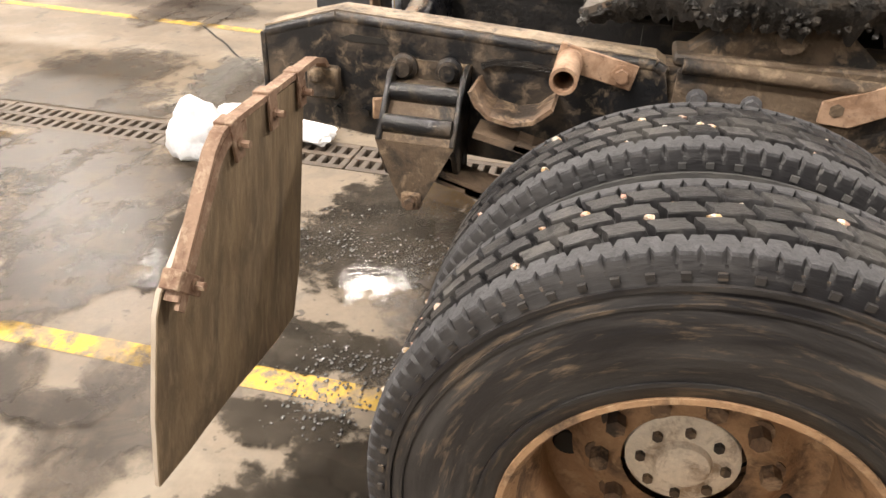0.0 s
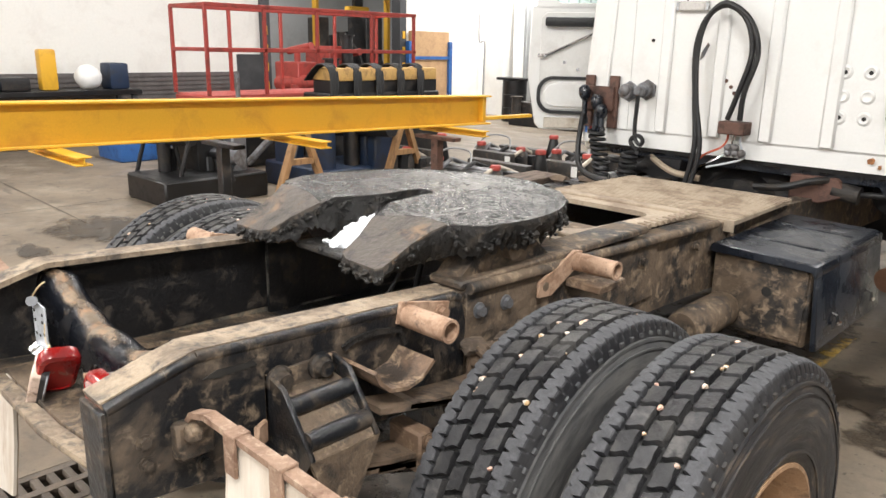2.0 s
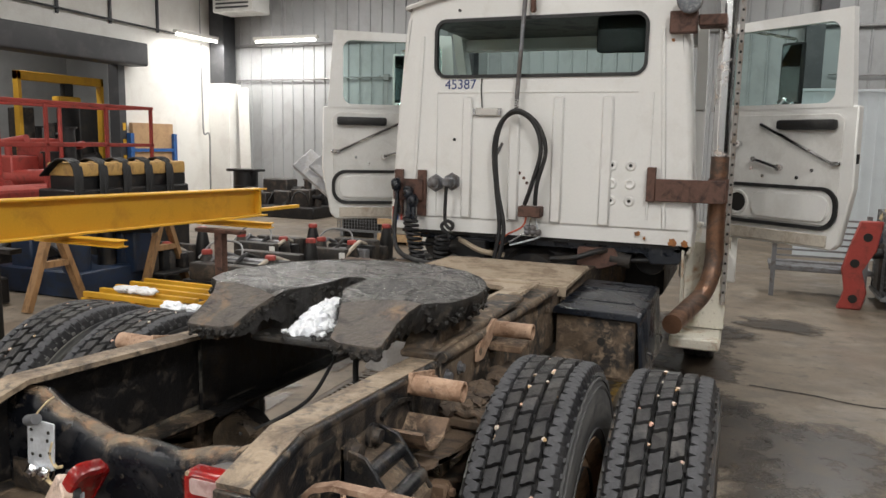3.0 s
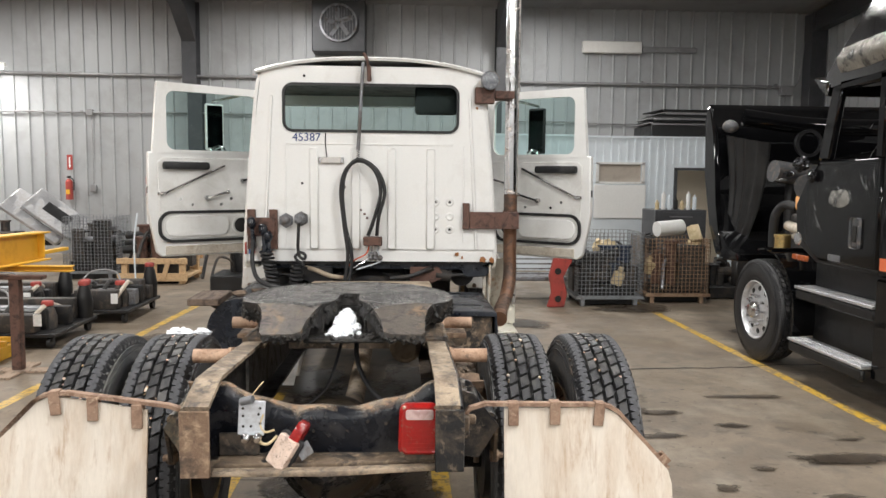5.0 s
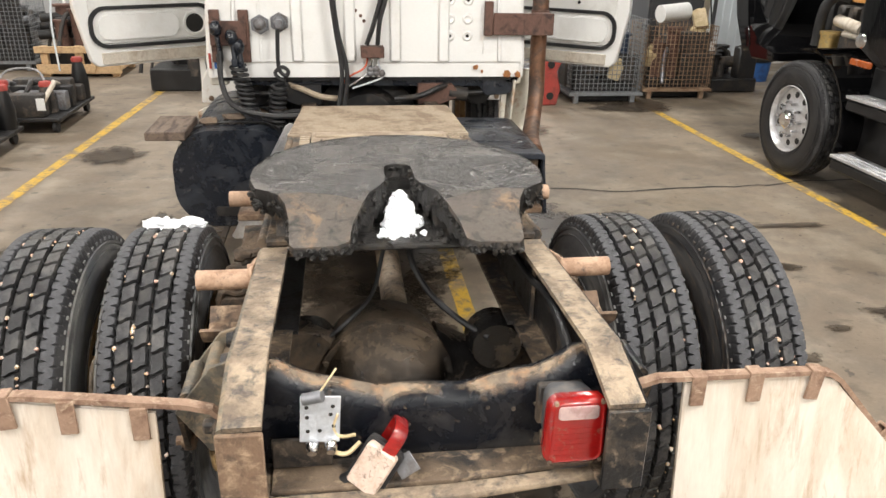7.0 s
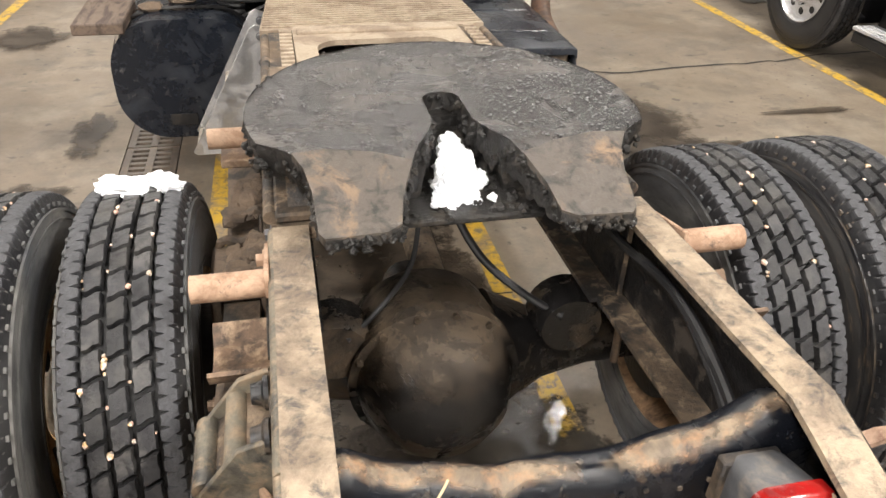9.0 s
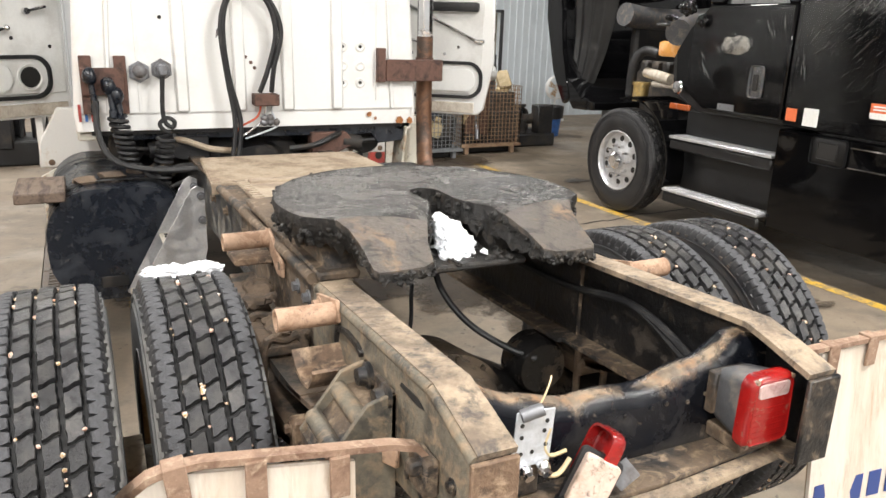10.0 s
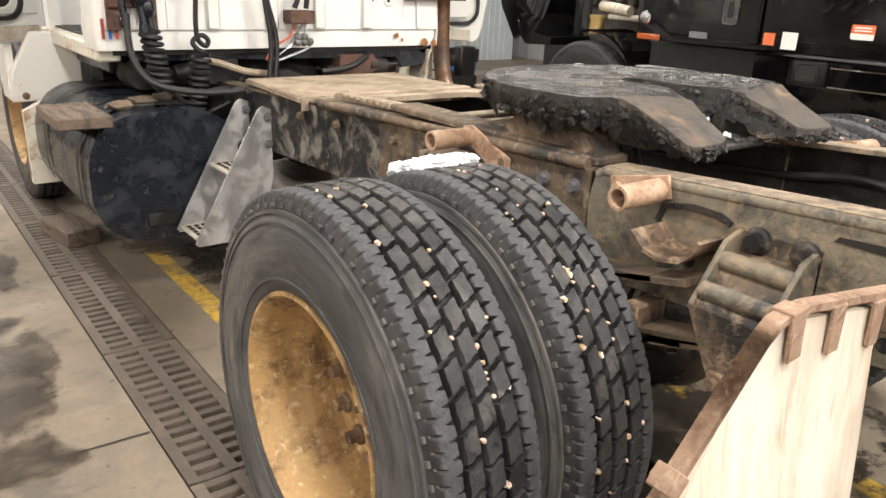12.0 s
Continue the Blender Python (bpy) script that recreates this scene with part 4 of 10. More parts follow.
def patch(cx, cy, rx, ry, mat, label, seed, name="floor_stain", turn=0.0):
    bm = bmn()
    LAYER[0] += 0.00012
    z = LAYER[0]
    rings = []
    lay = bm.verts.layers.float.new("fade")
    for f, share in ((0.5, 0.55), (1.0, 0.35), (1.45, 0.0)):
        ring = []
        for k in range(48):
            a = 2 * math.pi * k / 48
            q = 1 + 0.38 * noise.fractal(Vector((math.cos(a) * 1.1, math.sin(a) * 1.1, seed)), 0.8, 2.2, 4)
            px, py = f * rx * q * math.cos(a), f * ry * q * math.sin(a)
            ring.append(bm.verts.new((cx + px * math.cos(turn) - py * math.sin(turn), cy + px * math.sin(turn) + py * math.cos(turn), z)))
            ring[-1][lay] = share
        rings.append(ring)
    bm.faces.new(rings[0])
    for u, v in zip(rings, rings[1:]):
        for k in range(48):
            bm.faces.new((u[k], u[(k + 1) % 48], v[(k + 1) % 48], v[k]))
    # nothing lies over the slots of the drain
    for x in (DX0, DX1):
        bmesh.ops.bisect_plane(bm, geom=list(bm.verts) + list(bm.edges) + list(bm.faces), plane_co=(x, 0, 0), plane_no=(1, 0, 0))
    bmesh.ops.delete(bm, geom=[f for f in bm.faces if DX0 < f.calc_center_median().x < DX1], context="FACES")
    if bm.faces:
        tagged(solo(name, bm, mat, label, "stain", "floor stains", smooth=0), kind="structure")


WETS = [(-0.5, 0.3, 0.3, 0.5, 13.0), (-0.75, 0.1, 0.25, 0.35, 14.0), (0.3, 0.2, 0.13, 0.42, 1.0), (0.34, 0.0, 0.1, 0.2, 2.2), (0.62, 0.15, 0.1, 0.3, 1.5), (0.75, 0.4, 0.1, 0.2, 2.5), (0.3, 0.85, 0.35, 0.35, 4.5), (-0.1, 0.75, 0.3, 0.3, 7.5), (-0.35, 0.1, 0.35, 0.5, 3.1), (0.95, 0.35, 0.16, 0.35, 5.0), (0.1, 1.2, 0.5, 0.4, 8.0), (-2.0, -1.2, 0.6, 0.4, 6.0), (-0.2, -0.5, 0.4, 0.3, 9.0),
        (-0.62, -1.62, 0.24, 0.36, 10.0), (-0.30, -1.85, 0.2, 0.34, 12.0), (-0.82, -2.3, 0.14, 0.4, 15.0)]
for cx, cy, rx, ry, sd in WETS:
    patch(cx, cy, rx, ry, M_PUDDLE, "wet shining patch on the concrete", sd, name="puddle")
random.seed(3)
# patches below chassis and cab paint the truck's shade; the others are oil
SPOTS = [(1.1, 4.1, 0.3, 0.25), (1.36, 3.7, 0.3, 0.35), (1.0, 5.0, 0.35, 0.5), (-0.55, 4.1, 0.3, 0.5), (-0.2, 3.5, 0.4, 0.4), (0.3, 4.2, 0.2, 0.5), (-0.28, 2.0, 0.22, 0.75), (0.26, 1.9, 0.18, 0.7), (-0.05, 2.9, 0.5, 0.5), (-0.3, 1.2, 0.2, 0.4), (-0.1, 2.3, 0.42, 0.9), (0.0, 3.4, 0.5, 0.7), (-0.15, 1.6, 0.3, 0.4), (-0.1, 0.55, 0.35, 0.3), (0.25, 0.75, 0.3, 0.35), (-0.95, -1.7, 0.75, 0.3), (-0.35, -1.15, 0.6, 0.34), (0.1, -0.95, 0.4, 0.25), (-1.6, -2.2, 0.7, 0.4), (0.75, -0.35, 0.3, 0.2), (1.25, 3.5, 0.35, 0.6), (1.5, 2.6, 0.3, 0.5), (-1.55, 2.75, 0.12, 0.3), (-1.66, 2.1, 0.16, 0.14), (-0.6, -1.35, 0.55, 0.12), (-1.6, -1.1, 0.7, 0.2), (-2.4, -0.4, 0.6, 0.16), (-0.2, -0.9, 0.3, 0.12), (2.9, 2.2, 0.14, 0.035), (2.7, 1.7, 0.1, 0.03), (2.45, 2.1, 0.09, 0.035), (3.3, 2.6, 0.09, 0.03), (2.0, 2.7, 0.2, 0.05), (2.3, 0.9, 0.12, 0.07), (2.0, 0.7, 0.1, 0.05), (-1.75, 1.3, 0.22, 0.12), (-2.05, 2.7, 0.16, 0.2), (-2.2, 1.7, 0.22, 0.1), (-2.3, 3.4, 0.12, 0.22), (-1.85, 2.3, 0.09, 0.12), (-1.6, 0.8, 0.1, 0.16), (-1.62, 2.55, 0.14, 0.26), (-1.72, 3.2, 0.2, 0.1), (-1.95, 2.1, 0.12, 0.14), (-1.5, 3.9, 0.1, 0.3), (2.1, 1.82, 0.07, 0.05), (2.5, 1.2, 0.09, 0.05), (2.6, 2.9, 0.12, 0.05),
         (3.0, 3.6, 0.3, 0.04), (2.2, 3.2, 0.16, 0.05), (0.72, -0.72, 0.2, 0.12), (-1.6, -0.2, 0.2, 0.3), (-2.6, 0.6, 0.35, 0.2), (-4.3, 0.4, 0.9, 0.35), (-5.0, 2.2, 0.6, 0.4), (4.2, 6.2, 0.16, 0.1), (1.7, 3.3, 0.35, 0.6),
         (1.6, 2.4, 0.25, 0.45), (0.9, 6.0, 0.5, 0.4), (-2.4, -0.8, 0.5, 0.5), (-4.5, -1.0, 0.7, 0.5), (0.75, -0.5, 0.08, 0.16)]
for i in range(26):
    SPOTS.append((random.uniform(-7, 5), random.uniform(-3, 8), random.uniform(0.08, 0.5), random.uniform(0.06, 0.3)))
for i, (cx, cy, rx, ry) in enumerate(SPOTS):
    patch(cx, cy, rx, ry, M_STAIN_SHADE, "dark patch on the concrete, oil stain and painted shade", 11.0 + i)

# splashed drops round the wet patches
random.seed(17)
bm = bmn()
for cx, cy, rx, ry, n in ((-0.40, 0.05, 0.22, 0.35, 260), (0.36, 0.28, 0.13, 0.22, 220), (0.56, 0.22, 0.10, 0.12, 130), (-0.25, 0.45, 0.25, 0.2, 150), (-0.32, -0.16, 0.12, 0.2, 130)):
    for k in range(n):
        q = random.uniform(0.0015, 0.0055)
        bmesh.ops.create_icosphere(bm, subdivisions=1, radius=q, matrix=Matrix.Translation((random.gauss(cx, rx * 0.6), random.gauss(cy, ry * 0.6), 0.0065)) @ Matrix.Diagonal((random.uniform(0.8, 2.2), random.uniform(0.8, 1.4), 0.5, 1)))
solo("water_drops", bm, M_DROPS, "small drops of meltwater splashed on the concrete", "water", kind="stuff", smooth=60)

# cast grates over the drain: three rails and two rows of bars to each
GLEN, GW = 0.985, DX1 - DX0 - 0.012
bm = bmn()
slab(bm, (-0.019, -GLEN / 2, -0.03), (0.019, GLEN / 2, 0))
GRATE_RAIL = finish(bm, M_GRATE, "grate_rail", 0)
bm = bmn()
slab(bm, (-GW / 4 + 0.018, -0.0155, -0.028), (GW / 4 - 0.018, 0.0155, -0.001), 0.003)
GRATE_BAR = finish(bm, M_GRATE, "grate_bar", 0)
for k in range(16):
    grate = thing("drain_grate", "rusty cast iron drain grate with two rows of slots", "grate", ((DX0 + DX1) / 2, -4.79 + k, 0.001), "drain grates")
    for x in (-GW / 2 + 0.019, 0.0, GW / 2 - 0.019):
        ob = new("rail", GRATE_RAIL)
        ob.parent, ob.location = grate, (x, 0, 0)
    for j in range(17):
        for x in (-GW / 4, GW / 4):
            ob = new("bar", GRATE_BAR)
            ob.parent, ob.location = grate, (x, -GLEN / 2 + 0.012 + j * (GLEN - 0.024) / 16, 0)

# ---- the white tractor: frame, axle, wheels, fifth wheel ----
def top_z(y):
    """Height of the frame rail's top."""
    if y < 0.26:
        return 1.035 + (y - 0.088) * 0.047 / 0.172
    return 1.082 - (y - 0.26) * 0.0555 if y < 0.99 else 1.036 - (y - 0.99) * 0.034


frame_root = thing("tractor_chassis", "black truck chassis with dusty worn rail tops", "chassis", (0, 2.5, 0.8))
for sx in (-1, 1):
    # tail section: outer web, worn top flange, bottom flange, end plate
    bm = bmn()
    web = [(0.088, 1.028), (0.2, 1.06), (0.262, 1.076), (0.5, 1.063), (0.965, 1.036), (0.99, 1.02), (1.005, 0.96), (1.0, 0.80), (0.96, 0.765), (0.5, 0.79), (0.088, 0.832)]
    prism(bm, web, "x", sx * 0.424, sx * 0.436, bevel=0.003)
    part("tail_web", bm, M_FRAME if sx > 0 else M_FRAME_DUSTY, frame_root)
    bm = bmn()
    prism(bm, [(y, z - 0.004) for y, z in web[:6]] + [(0.96, 0.79), (0.5, 0.80), (0.092, 0.842)], "x", sx * 0.4215, sx * 0.4235)
    part("inner_web", bm, M_FRAME_INNER, frame_root, "black speckled inner face")
    bm = bmn()
    strip(bm, [(0.086, 1.034), (0.2, 1.067), (0.262, 1.083), (0.5, 1.07), (0.965, 1.043), (0.992, 1.024)], 0.014, "x", sx * 0.350, sx * 0.4265)
    bmesh.ops.remove_doubles(bm, verts=bm.verts, dist=1e-4)
    part("tail_flange", bm, M_FRAME_TOP, frame_root, "worn tan top of the rail")
    # rounded outer bend of the pressing
    bm = bmn()
    bend = [(0.09, 1.0245), (0.2, 1.057), (0.262, 1.0735), (0.5, 1.0605), (0.965, 1.0335), (0.985, 1.022)]
    for (ya, za), (yb, zb) in zip(bend, bend[1:]):
        rod(bm, (sx * 0.4245, ya, za), (sx * 0.4245, yb, zb), 0.0142, 12)
    part("rail_bend", bm, M_FRAME if sx > 0 else M_FRAME_DUSTY, frame_root)
    bm = bmn()
    strip(bm, [(0.088, 0.832), (0.5, 0.79), (0.96, 0.765)], 0.012, "x", sx * 0.352, sx * 0.424)
    part("bottom_flange", bm, M_FRAME_MUD, frame_root)
    bm = bmn()
    slab(bm, (sx * 0.348, 0.076, 0.815 if sx < 0 else 0.828), (sx * 0.44, 0.088, 1.028), 0.003)
    part("end_plate", bm, M_RUSTPLATE if sx < 0 else M_FRAME, frame_root)
    # forward rail, a channel that runs under the cab
    bm = bmn()
    strip(bm, [(0.95, top_z(1.0) - 0.005), (6.4, top_z(6.4) - 0.005)], 0.012, "x", sx * 0.335, sx * 0.418)
    part("rail_flange", bm, M_FRAME_MUD, frame_root)
    bm = bmn()
    prism(bm, [(0.95, 1.025), (6.4, 0.845), (6.4, 0.60), (0.95, 0.765)], "x", sx * 0.406, sx * 0.418)
    part("rail_web", bm, M_FRAME_MUD if sx > 0 else M_FRAME_GREY, frame_root)
    bm = bmn()
    prism(bm, [(0.952, 1.012), (6.38, 0.832), (6.38, 0.615), (0.952, 0.78)], "x", sx * 0.4035, sx * 0.4055)
    part("inner_web", bm, M_FRAME_INNER, frame_root)
    bm = bmn()
    strip(bm, [(0.95, 0.765), (6.4, 0.60)], 0.012, "x", sx * 0.335, sx * 0.406)
    part("rail_bottom", bm, M_FRAME_MUD if sx > 0 else M_FRAME_INNER, frame_root)
    # long mounting angle outside the rail with bolts
    bm = bmn()
    prism(bm, [(1.012, 0.80), (1.012, 1.03), (1.9, 1.0), (2.0, 0.985), (2.0, 0.80)], "x", sx * 0.4185, sx * 0.430, bevel=0.002)
    part("mounting_plate", bm, M_FRAME_MUD, frame_root)
    bm = bmn()
    rod(bm, (sx * 0.43, 1.02, 1.042), (sx * 0.43, 2.46, 0.992), 0.017, 10)
    strip(bm, [(1.02, 1.04), (2.46, 0.99)], 0.012, "x", sx * 0.335, sx * 0.44)
    part("top_angle", bm, M_FRAME_MUD, frame_root)
    for by, bz in ((1.06, 0.975), (1.17, 0.972), (1.33, 0.985), (1.5, 0.955), (1.72, 0.955), (1.9, 0.945), (2.3, 0.93), (2.6, 0.92)):
        bm = bmn()
        nut(bm, (sx * 0.430, by, bz), (sx, 0, 0), 0.015, 0.014)
        part("bolt", bm, M_FRAME_MUD if by > 1.2 else M_STEELGREY, frame_root)
    # bolts and holes of the tail
    for by, bz in ((0.15, 0.945), (0.15, 0.90), (0.26, 0.86), (0.33, 0.862), (0.62, 0.905), (0.69, 0.89)):
        bm = bmn()
        nut(bm, (sx * 0.436, by, bz), (sx, 0, 0), 0.011, 0.008)
        part("bolt", bm, M_FRAME, frame_root)
    # lightening slot near the bend
    bm = bmn()
    prism(bm, [(0.27, 1.030), (0.30, 1.041), (0.38, 1.036), (0.388, 1.025), (0.3, 1.024)], "x", sx * 0.4358, sx * 0.4378)
    part("slot", bm, M_PIT, frame_root)

    # stub tubes with their strap plates
    bm = bmn()
    hole = Matrix.Translation((sx * 0.437, 0.79, 1.031))
    lathe(bm, [(0.0, 0.02), (0.021, 0.02), (0.021, 0.15), (0.028, 0.15), (0.028, 0.0), (0.0, 0.0)], 24, hole @ Matrix.Diagonal((sx, 1, 1, 1)))
    part("stub_tube", bm, M_TAN, frame_root, "tan dusty stub of pipe")
    bm = bmn()
    m = Matrix.Translation((sx * 0.441, 0.845, 1.025)) @ Matrix.Rotation(-0.22, 4, "X")
    box(bm, (0, 0, 0), (0.01, 0.17, 0.055), m, 0.002)
    part("strap", bm, M_TAN, frame_root)
    bm = bmn()
    nut(bm, (sx * 0.446, 0.9, 1.013), (sx, 0, 0), 0.015, 0.014)
    part("bolt", bm, M_TAN, frame_root)
    bm = bmn()
    hole = Matrix.Translation((sx * 0.445, 1.48, 1.032))
    lathe(bm, [(0.0, 0.02), (0.021, 0.02), (0.021, 0.142), (0.028, 0.142), (0.028, 0.0), (0.0, 0.0)], 24, hole @ Matrix.Diagonal((sx, 1, 1, 1)))
    part("stub_tube", bm, M_TAN, frame_root, "tan dusty stub of pipe")
    bm = bmn()
    prism(bm, [(1.30, 0.955), (1.30, 1.0), (1.47, 1.068), (1.51, 1.06), (1.5, 1.02), (1.36, 0.95)], "x", sx * 0.436, sx * 0.447, bevel=0.002)
    part("strap", bm, M_TAN, frame_root)
    bm = bmn()
    slab(bm, (sx * 0.437, 1.44, 0.96), (sx * 0.56, 1.58, 0.985), 0.004)
    part("step_bracket", bm, M_RUSTPLATE, frame_root)

    # saddle plate: a bent shelf on the rail
    bm = bmn()
    strip(bm, [(0.598, 0.978), (0.612, 0.95), (0.64, 0.925), (0.69, 0.915), (0.735, 0.925), (0.772, 0.958)], 0.009, "x", sx * 0.437, sx * 0.555)
    part("saddle", bm, M_RUSTPLATE, frame_root, "bent rusty saddle plate")
    bm = bmn()
    strip(bm, [(0.60, 1.0), (0.63, 1.012), (0.7, 1.014), (0.77, 1.0), (0.785, 0.96)], 0.012, "x", sx * 0.436, sx * 0.446)
    part("saddle_rim", bm, M_GREASEEDGE, frame_root)
    # spring hanger: two cheeks, two barrels and a pointed foot
    for cy in (0.402, 0.566):
        bm = bmn()
        prism(bm, [(sx * 0.437, 1.0), (sx * 0.452, 1.0), (sx * 0.50, 0.985), (sx * 0.592, 0.865), (sx * 0.575, 0.84), (sx * 0.52, 0.75), (sx * 0.437, 0.76)], "y", cy, cy + 0.012, bevel=0.002)
        part("hanger_cheek", bm, M_FRAME if sx > 0 else M_FRAME_DUSTY, frame_root)
    bm = bmn()
    prism(bm, [(0.402, 1.0), (0.578, 1.0), (0.578, 0.85), (0.51, 0.72), (0.45, 0.72), (0.402, 0.85)], "x", sx * 0.437, sx * 0.447)
    part("hanger_back", bm, M_FRAME_MUD, frame_root)
    bm = bmn()
    strip(bm, [(sx * 0.447, 0.955), (sx * 0.49, 0.95), (sx * 0.53, 0.905), (sx * 0.575, 0.87), (sx * 0.585, 0.85)], 0.008, "y", 0.414, 0.566)
    part("hanger_shelf", bm, M_FRAME_MUD, frame_root)
    bm = bmn()
    prism(bm, [(0.402, 0.862), (0.578, 0.862), (0.515, 0.735), (0.505, 0.718), (0.46, 0.718), (0.45, 0.735)], "x", sx * 0.578, sx * 0.59)
    part("hanger_foot", bm, M_FRAME_MUD, frame_root)
    bm = bmn()
    prism(bm, [(0.402, 0.862), (0.578, 0.862), (0.515, 0.735), (0.46, 0.735)], "x", sx * 0.447, sx * 0.46)
    part("hanger_foot", bm, M_FRAME if sx > 0 else M_FRAME_DUSTY, frame_root)
    for bx, bz, r in ((0.505, 0.945, 0.02), (0.562, 0.892, 0.02)):
        bm = bmn()
        rod(bm, (sx * bx, 0.414, bz), (sx * bx, 0.566, bz), r, 14)
        part("hanger_barrel", bm, M_FRAME if sx > 0 else M_FRAME_DUSTY, frame_root)
    for by in (0.428, 0.53):
        bm = bmn()
        lathe(bm, [(0.0, 0.03), (0.018, 0.03), (0.022, 0.012), (0.03, 0.008), (0.03, 0)], 16, Matrix.Translation((sx * 0.447, by, 0.985)) @ Matrix.Diagonal((sx, 1, 1, 1)))
        part("bolt", bm, M_FRAME, frame_root)
    bm = bmn()
    box(bm, (sx * 0.585, 0.485, 0.727), (0.03, 0.045, 0.04), None, 0.005)
    nut(bm, (sx * 0.6, 0.485, 0.727), (sx, 0, 0), 0.013, 0.014)
    part("hanger_bolt", bm, M_RUSTPLATE, frame_root)
    bm = bmn()
    m = Matrix.Translation((sx * 0.46, 0.375, 0.885)) @ Matrix.Rotation(0.5, 4, "Z")
    box(bm, (0, 0, 0), (0.012, 0.04, 0.05), m, 0.003)
    part("clip", bm, M_TAN, frame_root)
    # mud flap bracket on the rail
    bm = bmn()
    box(bm, (sx * 0.452, 0.235, 0.93), (0.032, 0.075, 0.075), None, 0.006)
    box(bm, (sx * 0.47, 0.225, 0.95), (0.04, 0.03, 0.03), None, 0.006)
    part("flap_socket", bm, M_FRAME_MUD, frame_root)

    # leaf springs
    for k, (y0, y1, sag, z0) in enumerate(((0.50, 1.74, 0.09, 0.79), (0.53, 1.70, 0.085, 0.772), (0.60, 1.62, 0.075, 0.75), (0.68, 1.54, 0.065, 0.728), (0.76, 1.46, 0.055, 0.706), (0.84, 1.38, 0.045, 0.684), (0.9, 1.3, 0.03, 0.66))):
        bm = bmn()
        line = []
        for i in range(13):
            t = i / 12
            line.append((y0 + (y1 - y0) * t, z0 - sag * (1 - (2 * t - 1) ** 2)))
        strip(bm, line, 0.016, "x", sx * 0.475, sx * 0.56)
        part("spring_leaf", bm, M_SPRING, frame_root)
    for k, (y0, y1, z0) in enumerate(((0.61, 1.58, 0.885), (0.70, 1.48, 0.868))):
        bm = bmn()
        line = [(y0 + (y1 - y0) * i / 10, z0 - 0.06 * (1 - (2 * i / 10 - 1) ** 2)) for i in range(11)]
        strip(bm, line, 0.014, "x", sx * 0.475, sx * 0.555)
        part("helper_leaf", bm, M_SPRING, frame_root)
    bm = bmn()
    box(bm, (sx * 0.517, 0.735, 0.745), (0.108, 0.045, 0.105), Matrix.Translation((0, 0, 0)), 0.006)
    nut(bm, (sx * 0.572, 0.735, 0.775), (sx, 0, 0), 0.012, 0.012)
    part("spring_clip", bm, M_RUSTPLATE, frame_root)
    bm = bmn()
    slab(bm, (sx * 0.45, 0.98, 0.60), (sx * 0.585, 1.2, 0.66), 0.01)
    for yy in (1.0, 1.18):
        hose(bm, [(sx * 0.462, yy, 0.5), (sx * 0.462, yy, 0.86), (sx * 0.517, yy, 0.885), (sx * 0.572, yy, 0.86), (sx * 0.572, yy, 0.5)], 0.012, 8, 4)
    slab(bm, (sx * 0.45, 0.99, 0.84), (sx * 0.585, 1.19, 0.88), 0.01)
    part("spring_seat", bm, M_SPRING, frame_root)
    bm = bmn()
    for k in range(26):
        blob(bm, (sx * (0.46 + 0.07 * random.random()), 1.0 + 0.5 * random.random(), 0.885 + 0.015 * random.random()), 0.018 + 0.02 * random.random(), (1, 1.3, 0.6), 0.5, 4, 2, k * 1.3)
    tagged(part("mud_cake", bm, M_MUD, frame_root, "clods of dried mud"), kind="stuff")

# rear crossmember: a deep pressing with a rounded, dipped crest that flares up at both rails
def cross_top(x):
    t = abs(x) / 0.35
    flare = 0.036 * max(0.0, (min(t, 1.04) - 0.66) / 0.34) ** 1.6
    return min(1.062, 0.975 + 0.062 * t ** 1.7 + flare + 0.006 * math.cos(x * 30 + 0.5) * (1 - t * t))


N = 56
CROSS = [(0.252, 0.80), (0.249, 0.86), (0.250, None, -0.060), (0.252, None, -0.036), (0.259, None, -0.016), (0.272, None, -0.004), (0.288, None, 0.0), (0.306, None, -0.001), (0.322, None, -0.008), (0.333, None, -0.022), (0.337, None, -0.05), (0.338, 0.86), (0.338, 0.80)]


def cross_rows(bm, first, last, x0, x1, lift=0.0, ragged=0.0):
    rows = []
    for i in range(N + 1):
        x = x0 + (x1 - x0) * i / N
        row = []
        for j in range(first, last + 1):
            p = CROSS[j]
            z = p[1] if p[1] else cross_top(x) + p[2] + lift
            k = ragged * (noise.noise(Vector((x * 22, 0, j))) + 0.6 * noise.noise(Vector((x * 60, 1, j)))) if j in (first, last) else 0.0
            row.append(bm.verts.new((x, p[0] + k, z - abs(k) * 0.6)))
        rows.append(row)
    for u, v in zip(rows, rows[1:]):
        for a in range(len(u) - 1):
            bm.faces.new((u[a], v[a], v[a + 1], u[a + 1]))
    return bm


part("rear_crossmember", cross_rows(bmn(), 0, len(CROSS) - 1, -0.415, 0.415), M_CROSS, frame_root, "black pressed crossmember", 60)
crest = part("worn_crest", cross_rows(bmn(), 3, 9, -0.40, 0.40, 0.0012), M_WORN, frame_root, "tan crest worn through the paint", 60)
fade(crest, lambda p: 0.36 * max(0.0, 1 - ((p.y - 0.282) / 0.033) ** 2) + 0.20 * noise.noise(p * 11))
